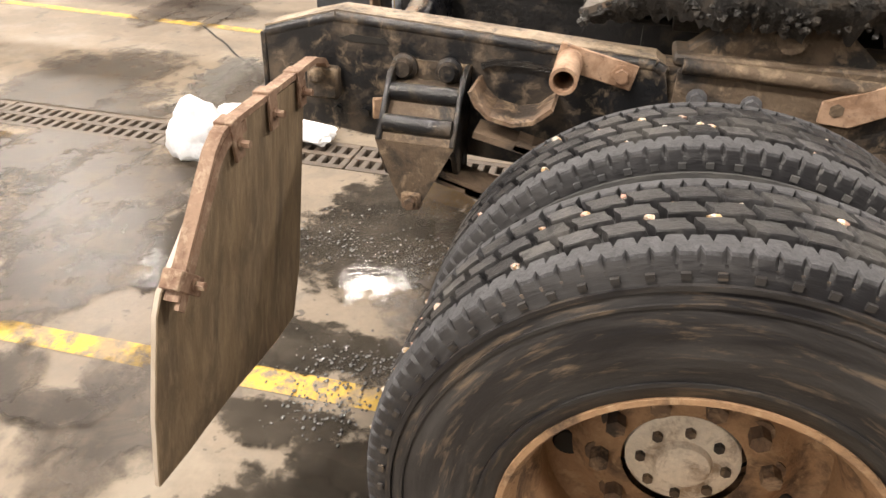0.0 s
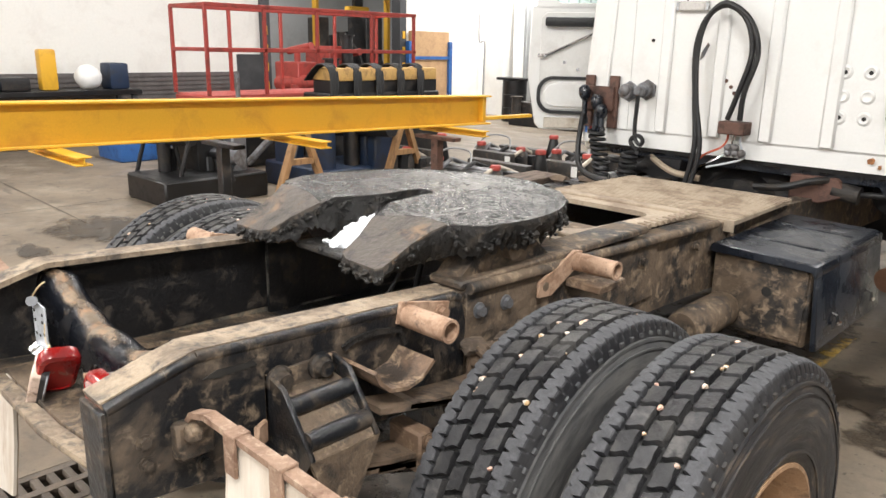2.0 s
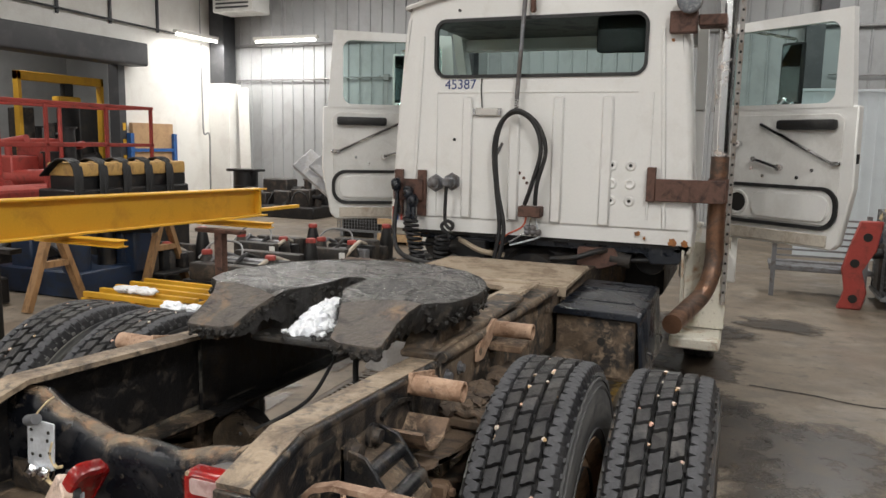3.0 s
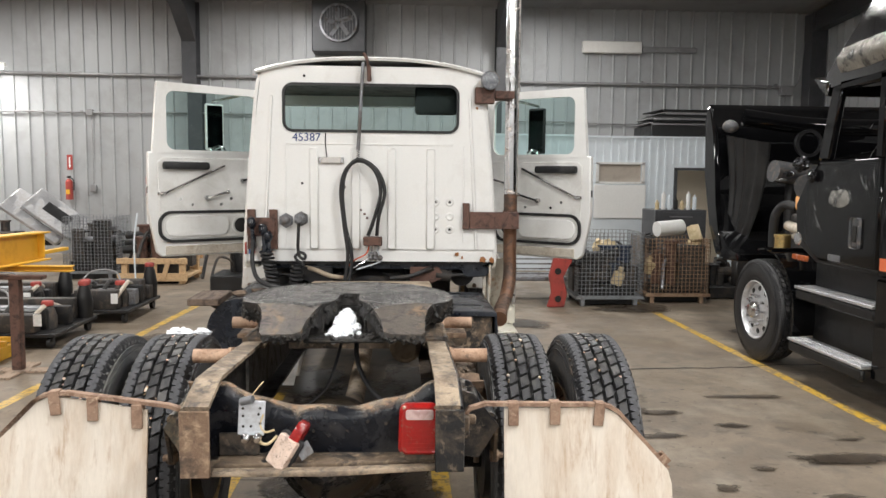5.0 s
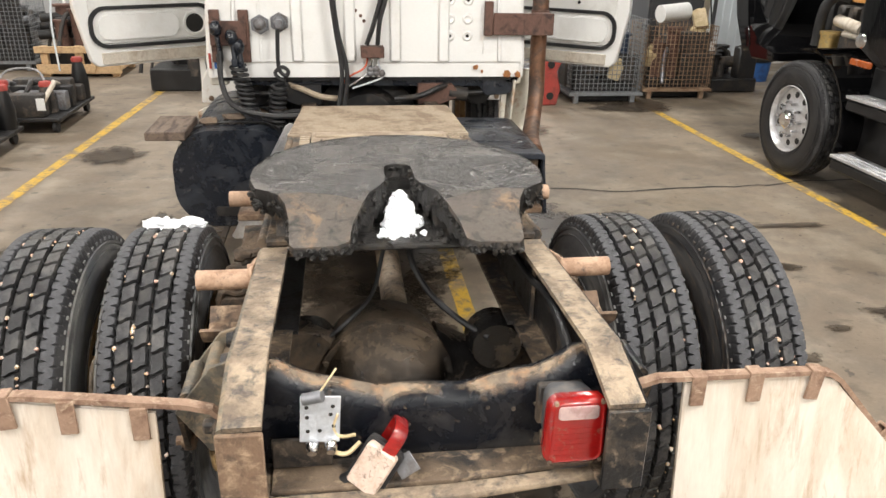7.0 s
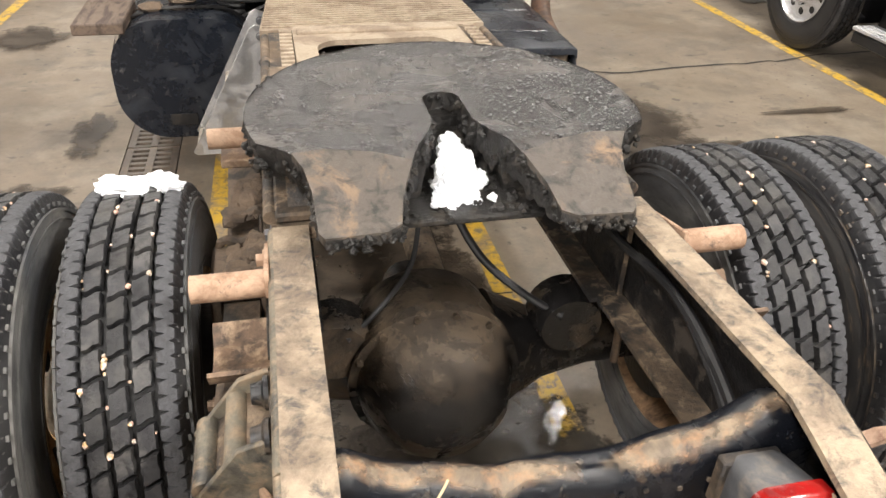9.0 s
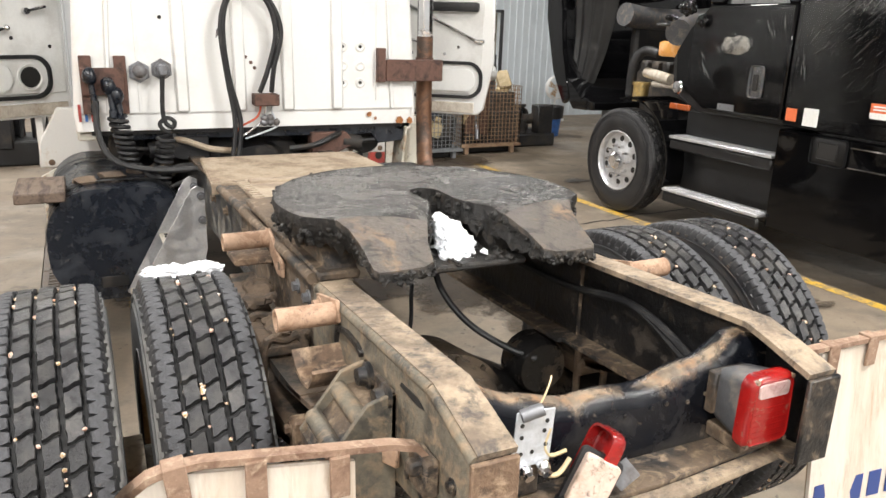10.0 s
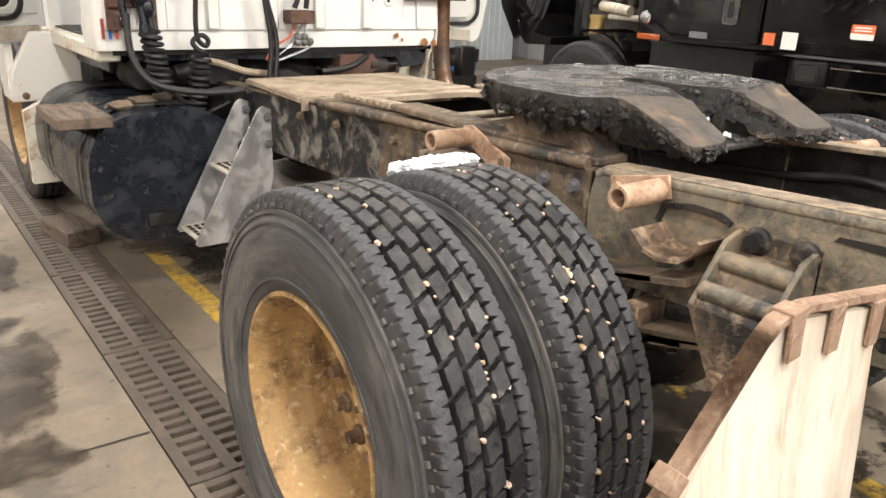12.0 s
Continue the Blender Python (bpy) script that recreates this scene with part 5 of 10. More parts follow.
for x, z in ((-0.05, 0.905), (0.02, 0.93), (0.09, 0.935), (0.13, 0.938), (0.0, 0.89), (0.19, 0.93), (-0.31, 0.97), (0.24, 0.94)):
    bm = bmn()
    rod(bm, (x, 0.25, z), (x, 0.2465, z), 0.005, 10)
    part("rivet", bm, M_FRAME, frame_root)
# shelf of rusty angle under it
bm = bmn()
prism(bm, [(-0.35, 0.135), (0.02, 0.135), (0.36, 0.165), (0.36, 0.232), (-0.35, 0.232)], "z", 0.826, 0.838, bevel=0.002)
part("rear_shelf", bm, M_FRAME_MUD, frame_root, "muddy brown shelf under the crossmember")
bm = bmn()
prism(bm, [(-0.35, 0.095), (0.02, 0.092), (0.36, 0.128), (0.36, 0.163), (0.02, 0.133), (-0.35, 0.133)], "z", 0.812, 0.828, bevel=0.003)
part("shelf_lip", bm, M_FRAME_TOP, frame_root, "worn tan lip of the shelf")
bm = bmn()
slab(bm, (-0.35, 0.205, 0.84), (-0.22, 0.215, 0.915), 0.003)
part("lamp_plate", bm, M_FRAME, frame_root)
# crossmember under the fifth wheel and forward ones
for cy, z0, z1 in ((2.05, 0.77, 0.98), (3.3, 0.72, 0.93)):
    bm = bmn()
    slab(bm, (-0.406, cy - 0.05, z1 - 0.012), (0.406, cy + 0.05, z1))
    slab(bm, (-0.406, cy - 0.006, z0), (0.406, cy + 0.006, z1))
    part("crossmember", bm, M_UNDER if cy < 2 else M_FRAME_MUD, frame_root)
# air lines along the inside of the right rail
for k in range(2):
    bm = bmn()
    hose(bm, [(0.39 - 0.02 * k, 0.35, 0.86), (0.395, 0.5, 0.93 - 0.02 * k), (0.395, 0.7, 0.97), (0.39, 1.0, 0.93), (0.38, 1.6, 0.9)], 0.012)
    part("air_line", bm, M_BLACKRUB, frame_root)
# prop shaft, axle tubes, differential
axle = thing("rear_axle", "greasy dark drive axle with a domed differential", "axle", (0, 1.1, 0.515))
bm = bmn()
lathe(bm, [(0.0, -0.245), (0.05, -0.24), (0.12, -0.215), (0.17, -0.165), (0.195, -0.1), (0.205, -0.06), (0.225, -0.055), (0.225, -0.025), (0.205, -0.02), (0.215, 0.05), (0.2, 0.16), (0.13, 0.26), (0.07, 0.34), (0.07, 0.4), (0.0, 0.4)], 40, Matrix.Translation((-0.06, 1.02, 0.55)) @ pose(0, 0, 0, 0, 0, 90))
part("differential", bm, M_AXLE, axle, smooth=60)
bm = bmn()
lathe(bm, [(0.0, -0.248), (0.05, -0.243), (0.12, -0.218), (0.173, -0.168), (0.198, -0.102), (0.208, -0.062), (0.228, -0.058), (0.228, -0.022), (0.208, -0.018), (0.218, 0.05), (0.203, 0.16), (0.133, 0.26)], 72, Matrix.Translation((-0.06, 1.02, 0.55)) @ pose(0, 0, 0, 0, 0, 90))
coat = part("mud_coat", bm, M_AXLE_MUD, axle, "brown mud dried on the dome", 60)
fade(coat, lambda p: max(-0.3, min(0.5, (p.z - 0.60) * 3.2)))
for k in range(14):
    a = 2 * math.pi * k / 14
    bm = bmn()
    nut(bm, (-0.06 + 0.214 * math.cos(a), 0.965, 0.55 + 0.214 * math.sin(a)), (0, -1, 0), 0.009, 0.012)
    part("cover_bolt", bm, M_AXLE, axle)
for sx in (-1, 1):
    bm = bmn()
    lathe(bm, [(0.17, 0.12), (0.10, 0.26), (0.075, 0.4), (0.07, 0.98), (0.0, 0.98)], 24, Matrix.Translation((0, 1.1, 0.515)) @ Matrix.Diagonal((sx, 1, 1, 1)))
    part("axle_tube", bm, M_AXLE, axle)
    bm = bmn()
    lathe(bm, [(0.0, 0.0), (0.075, 0.0), (0.085, 0.03), (0.085, 0.1), (0.04, 0.13), (0.0, 0.13)], 20, Matrix.Translation((sx * 0.31, 0.98, 0.66)) @ pose(0, 0, 0, 0, 0, 90) @ Matrix.Scale(1.1, 4))
    part("brake_chamber", bm, M_AXLE, axle)
bm = bmn()
rod(bm, (0, 1.2, 0.6), (0, 3.9, 0.66), 0.05, 16)
part("prop_shaft", bm, M_FRAME_TOP, axle, "dusty tan shaft")
bm = bmn()
lathe(bm, [(0.0, -0.30), (0.06, -0.295), (0.085, -0.27), (0.09, -0.22), (0.09, 0.22), (0.085, 0.27), (0.06, 0.295), (0.0, 0.30)], 28, Matrix.Translation((0.26, 2.2, 0.80)) @ pose(0, 0, 0, 0, 0, 90))
solo("air_tank", bm, M_DECK, "dusty tan air tank slung between the rails", "air tank")
for k, sx in enumerate((-1, 1)):
    bm = bmn()
    hose(bm, [(sx * 0.03, 1.25, 1.02), (sx * 0.05 - 0.01, 1.2, 0.9), (sx * 0.10, 1.12, 0.80), (sx * 0.2, 1.04, 0.73), (sx * 0.28, 0.98, 0.70)], 0.011 if sx > 0 else 0.007)
    part("brake_hose", bm, M_BLACKRUB, axle)

# ---- wheels ----
TR, TW, AXY, AXZ = 0.527, 0.272, 1.1, 0.518


def tyre_meshes():
    """Carcass, lug band and rim of one wheel, turned about x; the wide side looks to +x."""
    out = {}
    h = TW / 2
    bm = bmn()
    side = [(0.292, h - 0.030), (0.30, h - 0.014), (0.33, h - 0.006), (0.385, h), (0.43, h - 0.001), (0.462, h - 0.008), (0.474, h - 0.012), (0.490, h - 0.017), (0.505, h - 0.022)]
    prof = side + [(0.5065, h - 0.028), (0.5065, -h + 0.028)] + [(r, -x) for r, x in side[::-1]]
    lathe(bm, prof, 72)
    out["carcass"] = finish(bm, M_SIDEWALL, "tyre_carcass", 50)
    # raised rings on the sidewall
    bm = bmn()
    for sg in (-1, 1):
        for r, w in ((0.478, 0.004), (0.33, 0.003), (0.455, 0.0025)):
            lathe(bm, [(r - w, sg * (h - 0.013 if r > 0.47 else h - 0.008)), (r - w, sg * (h + 0.0015 - (0.009 if r > 0.47 else 0.004))), (r + w, sg * (h + 0.0015 - (0.009 if r > 0.47 else 0.004))), (r + w, sg * (h - 0.016))], 72)
        for k in range(72):
            a = 2 * math.pi * k / 72
            m = Matrix.Rotation(a, 4, "X") @ Matrix.Translation((sg * (h - 0.0145), 0, 0.492))
            box(bm, (0, 0, 0), (0.006, 0.012, 0.010), m)
    out["rings"] = finish(bm, M_SIDEWALL, "sidewall_rings", 30)
    # three centre rows of stepped blocks between two continuous notched shoulder ribs
    n = 54
    bm, sh = bmn(), {-1: bmn(), 1: bmn()}
    step = 2 * math.pi / n

    def crown(x, r):
        return r - 0.0010 * (abs(x) > 0.07) - 12.0 * max(0.0, abs(x) - 0.088) ** 2

    def lug(pts, r0, r1):
        cx, ca = sum(p[0] for p in pts) / len(pts), sum(p[1] for p in pts) / len(pts)
        rings = []
        for r, grow in ((r0, 1.06), (r1 - 0.0022, 1.0), (r1, 0.93)):
            ring = []
            for x, a in pts:
                px, pa = cx + (x - cx) * grow, ca + (a - ca) * (1 - (1 - grow) * 0.6)
                rr = crown(px, r)
                ring.append(bm.verts.new((px, rr * math.sin(pa), rr * math.cos(pa))))
            rings.append(ring)
        bm.faces.new(rings[2])
        for lo, hi in zip(rings, rings[1:]):
            for i in range(len(pts)):
                j = (i + 1) % len(pts)
                bm.faces.new((lo[i], lo[j], hi[j], hi[i]))

    for k in range(n):
        a = k * step
        for row, (cx, ph) in enumerate(((-0.0465, 0.0), (0.0, 0.74), (0.0465, 0.48))):
            b = a + ph * step
            w, g = 0.0168, 0.088 * step
            e = 0.0012 + 0.0005 * math.sin(k * 2.3 + row)
            d = 0.10 * step
            lead = [(-w, -d), (-0.45 * w, -d * 0.75), (0.4 * w, d * 0.75), (w, d)]
            pts = [(cx + x, b + g + q) for x, q in lead]
            pts += [(cx + w + e, b + step * 0.42 + d), (cx + w - e, b + step * 0.60 + d)]
            pts += [(cx + x, b + step - g + q) for x, q in lead[::-1]]
            pts += [(cx - w - e, b + step * 0.58 - d), (cx - w + e, b + step * 0.40 - d)]
            lug(pts, 0.505, TR + 0.0007 * math.sin(k * 1.7 + row * 2.1))
    for sg in (-1, 1):
        bs = sh[sg]
        m_ = 12 * n
        rows = []
        for k in range(m_):
            a = 2 * math.pi * k / m_ + 0.3 * step
            notch = k % 6 == 0
            outn = k % 6 == 3
            wave = 0.0016 * math.sin(2 * math.pi * k / 12)
            x0 = 0.0732 + wave + (0.017 if notch else 0.0)
            x1 = h - 0.0275 - (0.010 if outn else 0.0)
            rise = 0.0055 if outn else 0.0
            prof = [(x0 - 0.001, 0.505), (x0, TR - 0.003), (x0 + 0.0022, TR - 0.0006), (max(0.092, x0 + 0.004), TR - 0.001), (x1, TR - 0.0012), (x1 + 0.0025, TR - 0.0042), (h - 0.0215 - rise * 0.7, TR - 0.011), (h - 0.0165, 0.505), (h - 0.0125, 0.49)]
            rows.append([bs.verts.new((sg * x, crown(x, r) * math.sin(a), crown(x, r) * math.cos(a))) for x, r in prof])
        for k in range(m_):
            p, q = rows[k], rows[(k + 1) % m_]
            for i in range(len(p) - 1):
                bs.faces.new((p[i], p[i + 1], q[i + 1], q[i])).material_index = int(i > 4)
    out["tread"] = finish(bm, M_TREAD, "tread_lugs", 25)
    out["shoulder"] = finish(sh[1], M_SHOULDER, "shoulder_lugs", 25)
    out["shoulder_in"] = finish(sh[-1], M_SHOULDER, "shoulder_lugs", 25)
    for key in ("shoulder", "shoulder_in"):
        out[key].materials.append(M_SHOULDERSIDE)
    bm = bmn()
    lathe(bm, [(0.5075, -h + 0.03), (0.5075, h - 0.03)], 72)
    out["groove"] = finish(bm, M_GROOVE_SHADE, "tread_base", 40)
    # steel disc wheel: outer side is the hollow one
    bm = bmn()
    lathe(bm, [(0.299, 0.112), (0.303, 0.118), (0.300, 0.126), (0.291, 0.127), (0.284, 0.118), (0.280, 0.104), (0.272, 0.092), (0.268, 0.03), (0.262, 0.012), (0.247, -0.004), (0.243, -0.02), (0.243, -0.095), (0.262, -0.10), (0.284, -0.118), (0.300, -0.126), (0.303, -0.118)], 64)
    out["rim"] = finish(bm, M_RIM, "wheel_rim", 40)
    bm = bmn()
    lathe(bm, [(0.246, -0.078), (0.240, -0.090), (0.226, -0.099), (0.205, -0.098), (0.183, -0.086), (0.166, -0.069), (0.15, -0.062), (0.105, -0.062)], 48)
    out["disc"] = finish(bm, M_RIM, "wheel_disc", 40)
    return out


TYRE = tyre_meshes()


def wheel(sx, cx, outer, turn, label, dusty=True):
    root = thing("dual_wheel", label, "wheel", (cx, AXY, AXZ), "rear dual wheels")
    flip = (1 if outer else -1) * sx
    m = Matrix.Rotation(turn, 4, "X")
    base = Matrix.Diagonal((flip, 1, 1, 1))
    for key, nm in (("carcass", "tyre"), ("rings", "sidewall_ring"), ("groove", "tread_base"), ("tread", "tread"), ("shoulder", "shoulder_tread"), ("shoulder_in", "shoulder_tread"), ("rim", "rim"), ("disc", "disc")):
        ob = new(nm, TYRE[key])
        ob.parent = root
        ob.matrix_basis = m if key in ("tread", "shoulder", "shoulder_in", "groove") else m @ base
        if dusty and key in ("carcass", "rings"):
            ob.material_slots[0].link = "OBJECT"
            ob.material_slots[0].material = M_SIDEWALL_DUSTY
        if sx > 0 and key in ("rim", "disc"):
            ob.material_slots[0].link = "OBJECT"
            ob.material_slots[0].material = M_RIM_BROWN
    # hand holes in the disc
    for k in range(5):
        a = 2 * math.pi * k / 5 + 0.3
        bm = bmn()
        lathe(bm, [(0.0, 0.004), (0.026, 0.004), (0.03, 0.0)], 20, Matrix.Translation((0, 0.2 * math.sin(a), 0.2 * math.cos(a))) @ Matrix.Diagonal((1, 1, 1, 1)))
        ob = new("hand_hole", finish(bm, M_PIT, "hand_hole"))
        ob.parent = root
        ob.matrix_basis = m @ base @ Matrix.Translation((-0.0955, 0, 0))
    return root


# the outer wheels are hollow outwards, the inner ones are mounted the other way round
for sx, c_in, c_out in ((1, 0.742, 1.083), (-1, -0.742, -1.072)):
    wheel(sx, c_in, False, 0.4 + sx, "worn black inner dual tyre with dusty sidewall and stony tread")
    wheel(sx, c_out, True, 0.1 + sx * 0.7, "worn black outer dual tyre on a rusty steel rim", sx < 0)
    hub = thing("wheel_hub", "dirty pale axle hub with wheel nuts", "hub", (sx * 0.97, AXY, AXZ), "axle hubs")
    bm = bmn()
    off = sx * 0.985
    lathe(bm, [(0.0, 0.055), (0.03, 0.055), (0.045, 0.05), (0.05, 0.038), (0.085, 0.035), (0.098, 0.028), (0.10, 0.0), (0.10, -0.1)], 40, Matrix.Translation((off, AXY, AXZ)) @ Matrix.Diagonal((sx, 1, 1, 1)))
    part("hub_flange", bm, M_HUB, hub)
    for k in range(8):
        a = 2 * math.pi * k / 8
        bm = bmn()
        nut(bm, (off + sx * 0.030, AXY + 0.072 * math.sin(a), AXZ + 0.072 * math.cos(a)), (sx, 0, 0), 0.0095, 0.012)
        part("hub_bolt", bm, M_FRAME_MUD, hub)
    for k in range(10):
        a = 2 * math.pi * k / 10 + 0.2
        bm = bmn()
        nut(bm, (sx * 1.012, AXY + 0.142 * math.sin(a), AXZ + 0.142 * math.cos(a)), (sx, 0, 0), 0.018, 0.028)
        part("wheel_nut", bm, M_RUSTPLATE, hub)
    bm = bmn()
    lathe(bm, [(0.205, 0.0), (0.21, 0.25)], 40, Matrix.Translation((sx * 0.6, AXY, AXZ)) @ Matrix.Diagonal((sx, 1, 1, 1)))
    lathe(bm, [(0.07, 0.0), (0.205, 0.0)], 40, Matrix.Translation((sx * 0.6, AXY, AXZ)) @ Matrix.Diagonal((sx, 1, 1, 1)))
    part("brake_drum", bm, M_UNDER, hub)

# stones caught in the grooves
random.seed(5)
for sx, cx in ((1, 0.742), (1, 1.083), (-1, -0.742), (-1, -1.072)):
    bm = bmn()
    for k in range(90):
        a = 2 * math.pi * random.random()
        gx = random.choice((-0.0625, -0.0213, 0.0213, 0.0625, 0.0213, -0.0213)) + random.uniform(-0.003, 0.003)
        r = 0.5205 + 0.004 * random.random()
        blob(bm, (cx + gx, AXY + r * math.sin(a), AXZ + r * math.cos(a)), 0.0035 + 0.0052 * random.random() ** 1.5, (1, 1.25, 0.9), 0.35, 2.5, 1, k * 0.77)
    solo("tread_stones", bm, M_PEBBLE, "pale and reddish gravel stones stuck in the tread", "gravel", kind="stuff")
# snow on the inner left tyre
bm = bmn()
for k in range(16):
    a = 0.20 + 0.2 * random.random()
    blob(bm, (-0.735 + random.uniform(-0.075, 0.075), AXY + 0.53 * math.sin(a), AXZ + 0.53 * math.cos(a) + 0.002), random.uniform(0.016, 0.032), (1.2, 1.0, 0.7), 0.6, 3, 3, k * 2.1)
solo("snow_patch", bm, M_SNOW, "melting white snow lying on the inner tyre", "snow", kind="stuff")

# ---- fifth wheel ----
def rounded_xy(cx, cy, hx, hy, r, n=8):
    """A rectangle with round corners."""
    out = []
    for qx, qy, a0 in ((1, 1, 0), (-1, 1, 90), (-1, -1, 180), (1, -1, 270)):
        for k in range(n):
            a = math.radians(a0 + 90 * k / (n - 1))
            out.append((cx + qx * (hx - r) + r * math.cos(a), cy + qy * (hy - r) + r * math.sin(a)))
    return out


def plate_z(y):
    return 1.205 if y > 1.0 else 1.205 - (1.0 - y) * 0.47


def fw_outline():
    pts = []
    for k in range(41):
        a = math.radians(-20 + 220 * k / 40)
        pts.append((0.472 * math.cos(a), 1.22 + 0.472 * math.sin(a)))
    left = [(-0.405, 1.03), (-0.372, 0.995), (-0.350, 0.955), (-0.338, 0.9), (-0.334, 0.81), (-0.322, 0.797), (-0.20, 0.80), (-0.168, 0.815), (-0.155, 0.88), (-0.118, 0.97), (-0.07, 1.06), (-0.048, 1.12), (-0.046, 1.23)]
    cap = [(0.046 * math.cos(math.radians(a)), 1.25 + 0.046 * math.sin(math.radians(a))) for a in (165, 135, 105, 75, 45, 15)]
    return pts + left + cap + [(-x, y) for x, y in left[::-1]]


FW = fw_outline()
fifth = thing("fifth_wheel", "greasy grey horseshoe coupling plate with a slotted throat, tipped ramps", "fifth wheel", (0, 1.2, 1.05))
bm = bmn()
tri_ = tessellate_polygon([[Vector((x, y, 0)) for x, y in FW]])
top = [bm.verts.new((x, y, plate_z(y))) for x, y in FW]
for t in tri_:
    try:
        bm.faces.new([top[i] for i in t])
    except ValueError:
        pass
edges = [e for e in bm.edges if e.calc_length() > 0.05]
for _ in range(3):
    bmesh.ops.subdivide_edges(bm, edges=[e for e in bm.edges if e.calc_length() > 0.06 and not e.is_boundary], cuts=1, use_grid_fill=False)
    bmesh.ops.triangulate(bm, faces=bm.faces)
for v in bm.verts:
    v.co.z = plate_z(v.co.y) + 0.0035 * noise.fractal(Vector((v.co.x, v.co.y, 4)) * 9, 0.8, 2, 3)
part("top_plate", bm, M_GREASE, fifth, smooth=50)
# ramps of brown worn grease over the two arms
for sx in (-1, 1):
    bm = bmn()
    arm = [(-0.372, 0.995), (-0.350, 0.955), (-0.338, 0.9), (-0.334, 0.81), (-0.322, 0.797), (-0.20, 0.80), (-0.168, 0.815), (-0.155, 0.88), (-0.122, 0.96), (-0.2, 0.985), (-0.3, 1.0)]
    v = [bm.verts.new((-sx * x, y, plate_z(y) + 0.006)) for x, y in arm]
    w = [bm.verts.new((-sx * x, y, plate_z(y) - 0.01)) for x, y in arm]
    bm.faces.new(v)
    for i in range(len(arm)):
        bm.faces.new((v[i], v[(i + 1) % len(arm)], w[(i + 1) % len(arm)], w[i]))
    part("ramp", bm, M_RAMP, fifth, "brown worn ramp")
# thick greasy skirt below the rim
EDGE = []
for (ax, ay), (bx, by) in zip(FW, FW[1:] + FW[:1]):
    cuts = max(1, round(math.hypot(bx - ax, by - ay) / 0.009))
    EDGE += [(ax + (bx - ax) * k / cuts, ay + (by - ay) * k / cuts) for k in range(cuts)]
bm = bmn()
n = len(EDGE)
ring = []
for i, (x, y) in enumerate(EDGE):
    zt = plate_z(y)
    deep = 0.085 if y > 1.0 else 0.03 + 0.055 * max(0, (y - 0.8) / 0.2)
    c = Vector((x, y, 0))
    q = 0.007 * noise.fractal(Vector((x, y, 1)) * 34, 0.7, 2.2, 4)
    deep *= 1 + 0.5 * noise.fractal(Vector((x, y, 6)) * 26, 0.7, 2.2, 4)
    inx, iny = -x * 0.02, (1.15 - y) * 0.02
    ring.append([bm.verts.new((x, y, zt + 0.001)), bm.verts.new((x * 1.006 + q, y + q, zt - 0.02)), bm.verts.new((x + inx + q, y + iny - q, zt - deep * 0.6)), bm.verts.new((x + 3 * inx, y + 3 * iny, zt - deep))])
for i in range(n):
    for a in range(3):
        bm.faces.new((ring[i][a], ring[(i + 1) % n][a], ring[(i + 1) % n][a + 1], ring[i][a + 1]))
part("skirt", bm, M_GREASEEDGE, fifth, "black caked grease edge")
bm = bmn()
for k in range(430):
    x, y = EDGE[random.randrange(n)]
    low = 0.07 if y > 1 else 0.03
    blob(bm, (x * 0.995 + random.gauss(0, 0.003), y + random.gauss(0, 0.003), plate_z(y) - random.uniform(0.004, low)), random.uniform(0.003, 0.011), (1, 1, 0.9), 0.6, 5, 2, k * 0.9)
tagged(part("caked_grease", bm, M_GREASEEDGE, fifth), kind="stuff")
bm = bmn()
for sx in (-1, 1):
    prism(bm, [(sx * 0.3, 1.12), (sx * 0.3, 1.16), (sx * 0.085, 1.16), (sx * 0.10, 1.06), (sx * 0.22, 1.06)], "y", 1.0, 1.45)
prism(bm, [(-0.085, 1.06), (-0.085, 1.16), (0.085, 1.16), (0.085, 1.06)], "y", 1.25, 1.45)
prism(bm, [(1.06, 1.06), (1.25, 1.06), (1.25, 1.13), (1.12, 1.10)], "x", -0.085, 0.085)
part("casting", bm, M_GREASEEDGE, fifth)
bm = bmn()
slab(bm, (-0.17, 0.90, 1.055), (0.17, 1.12, 1.075), 0.006)
for k in range(40):
    blob(bm, (random.uniform(-0.15, 0.15), random.uniform(0.9, 1.08), 1.076), random.uniform(0.006, 0.014), (1, 1, 0.7), 0.6, 5, 2, k)
part("throat_plate", bm, M_GREASEEDGE, fifth)
for sx in (-1, 1):
    bm = bmn()
    prism(bm, [(1.02, 1.05), (1.14, 1.15), (1.3, 1.15), (1.42, 1.05)], "x", sx * 0.30, sx * 0.39)
    part("mount_block", bm, M_FRAME_MUD, fifth)
    bm = bmn()
    rod(bm, (sx * 0.29, 1.22, 1.11), (sx * 0.42, 1.22, 1.11), 0.03, 16)
    part("pivot_pin", bm, M_FRAME_MUD, fifth)
    bm = bmn()
    slab(bm, (sx * 0.30, 1.0, 1.036), (sx * 0.42, 1.95, 1.06), 0.006)
    part("slide_rail", bm, M_FRAME_MUD, fifth)
    for k in range(18):
        bm = bmn()
        slab(bm, (sx * 0.33, 1.62 + 0.045 * k, 1.03), (sx * 0.375, 1.64 + 0.045 * k, 1.058 - 0.0012 * k))
        part("slide_tooth", bm, M_DECK, fifth)
# unseen plate under the coupling, added to block light from above
bm = bmn()
slab(bm, (-0.40, 1.18, 1.028), (0.40, 1.60, 1.046), 0.004)
part("base_plate", bm, M_FRAME_MUD, fifth)
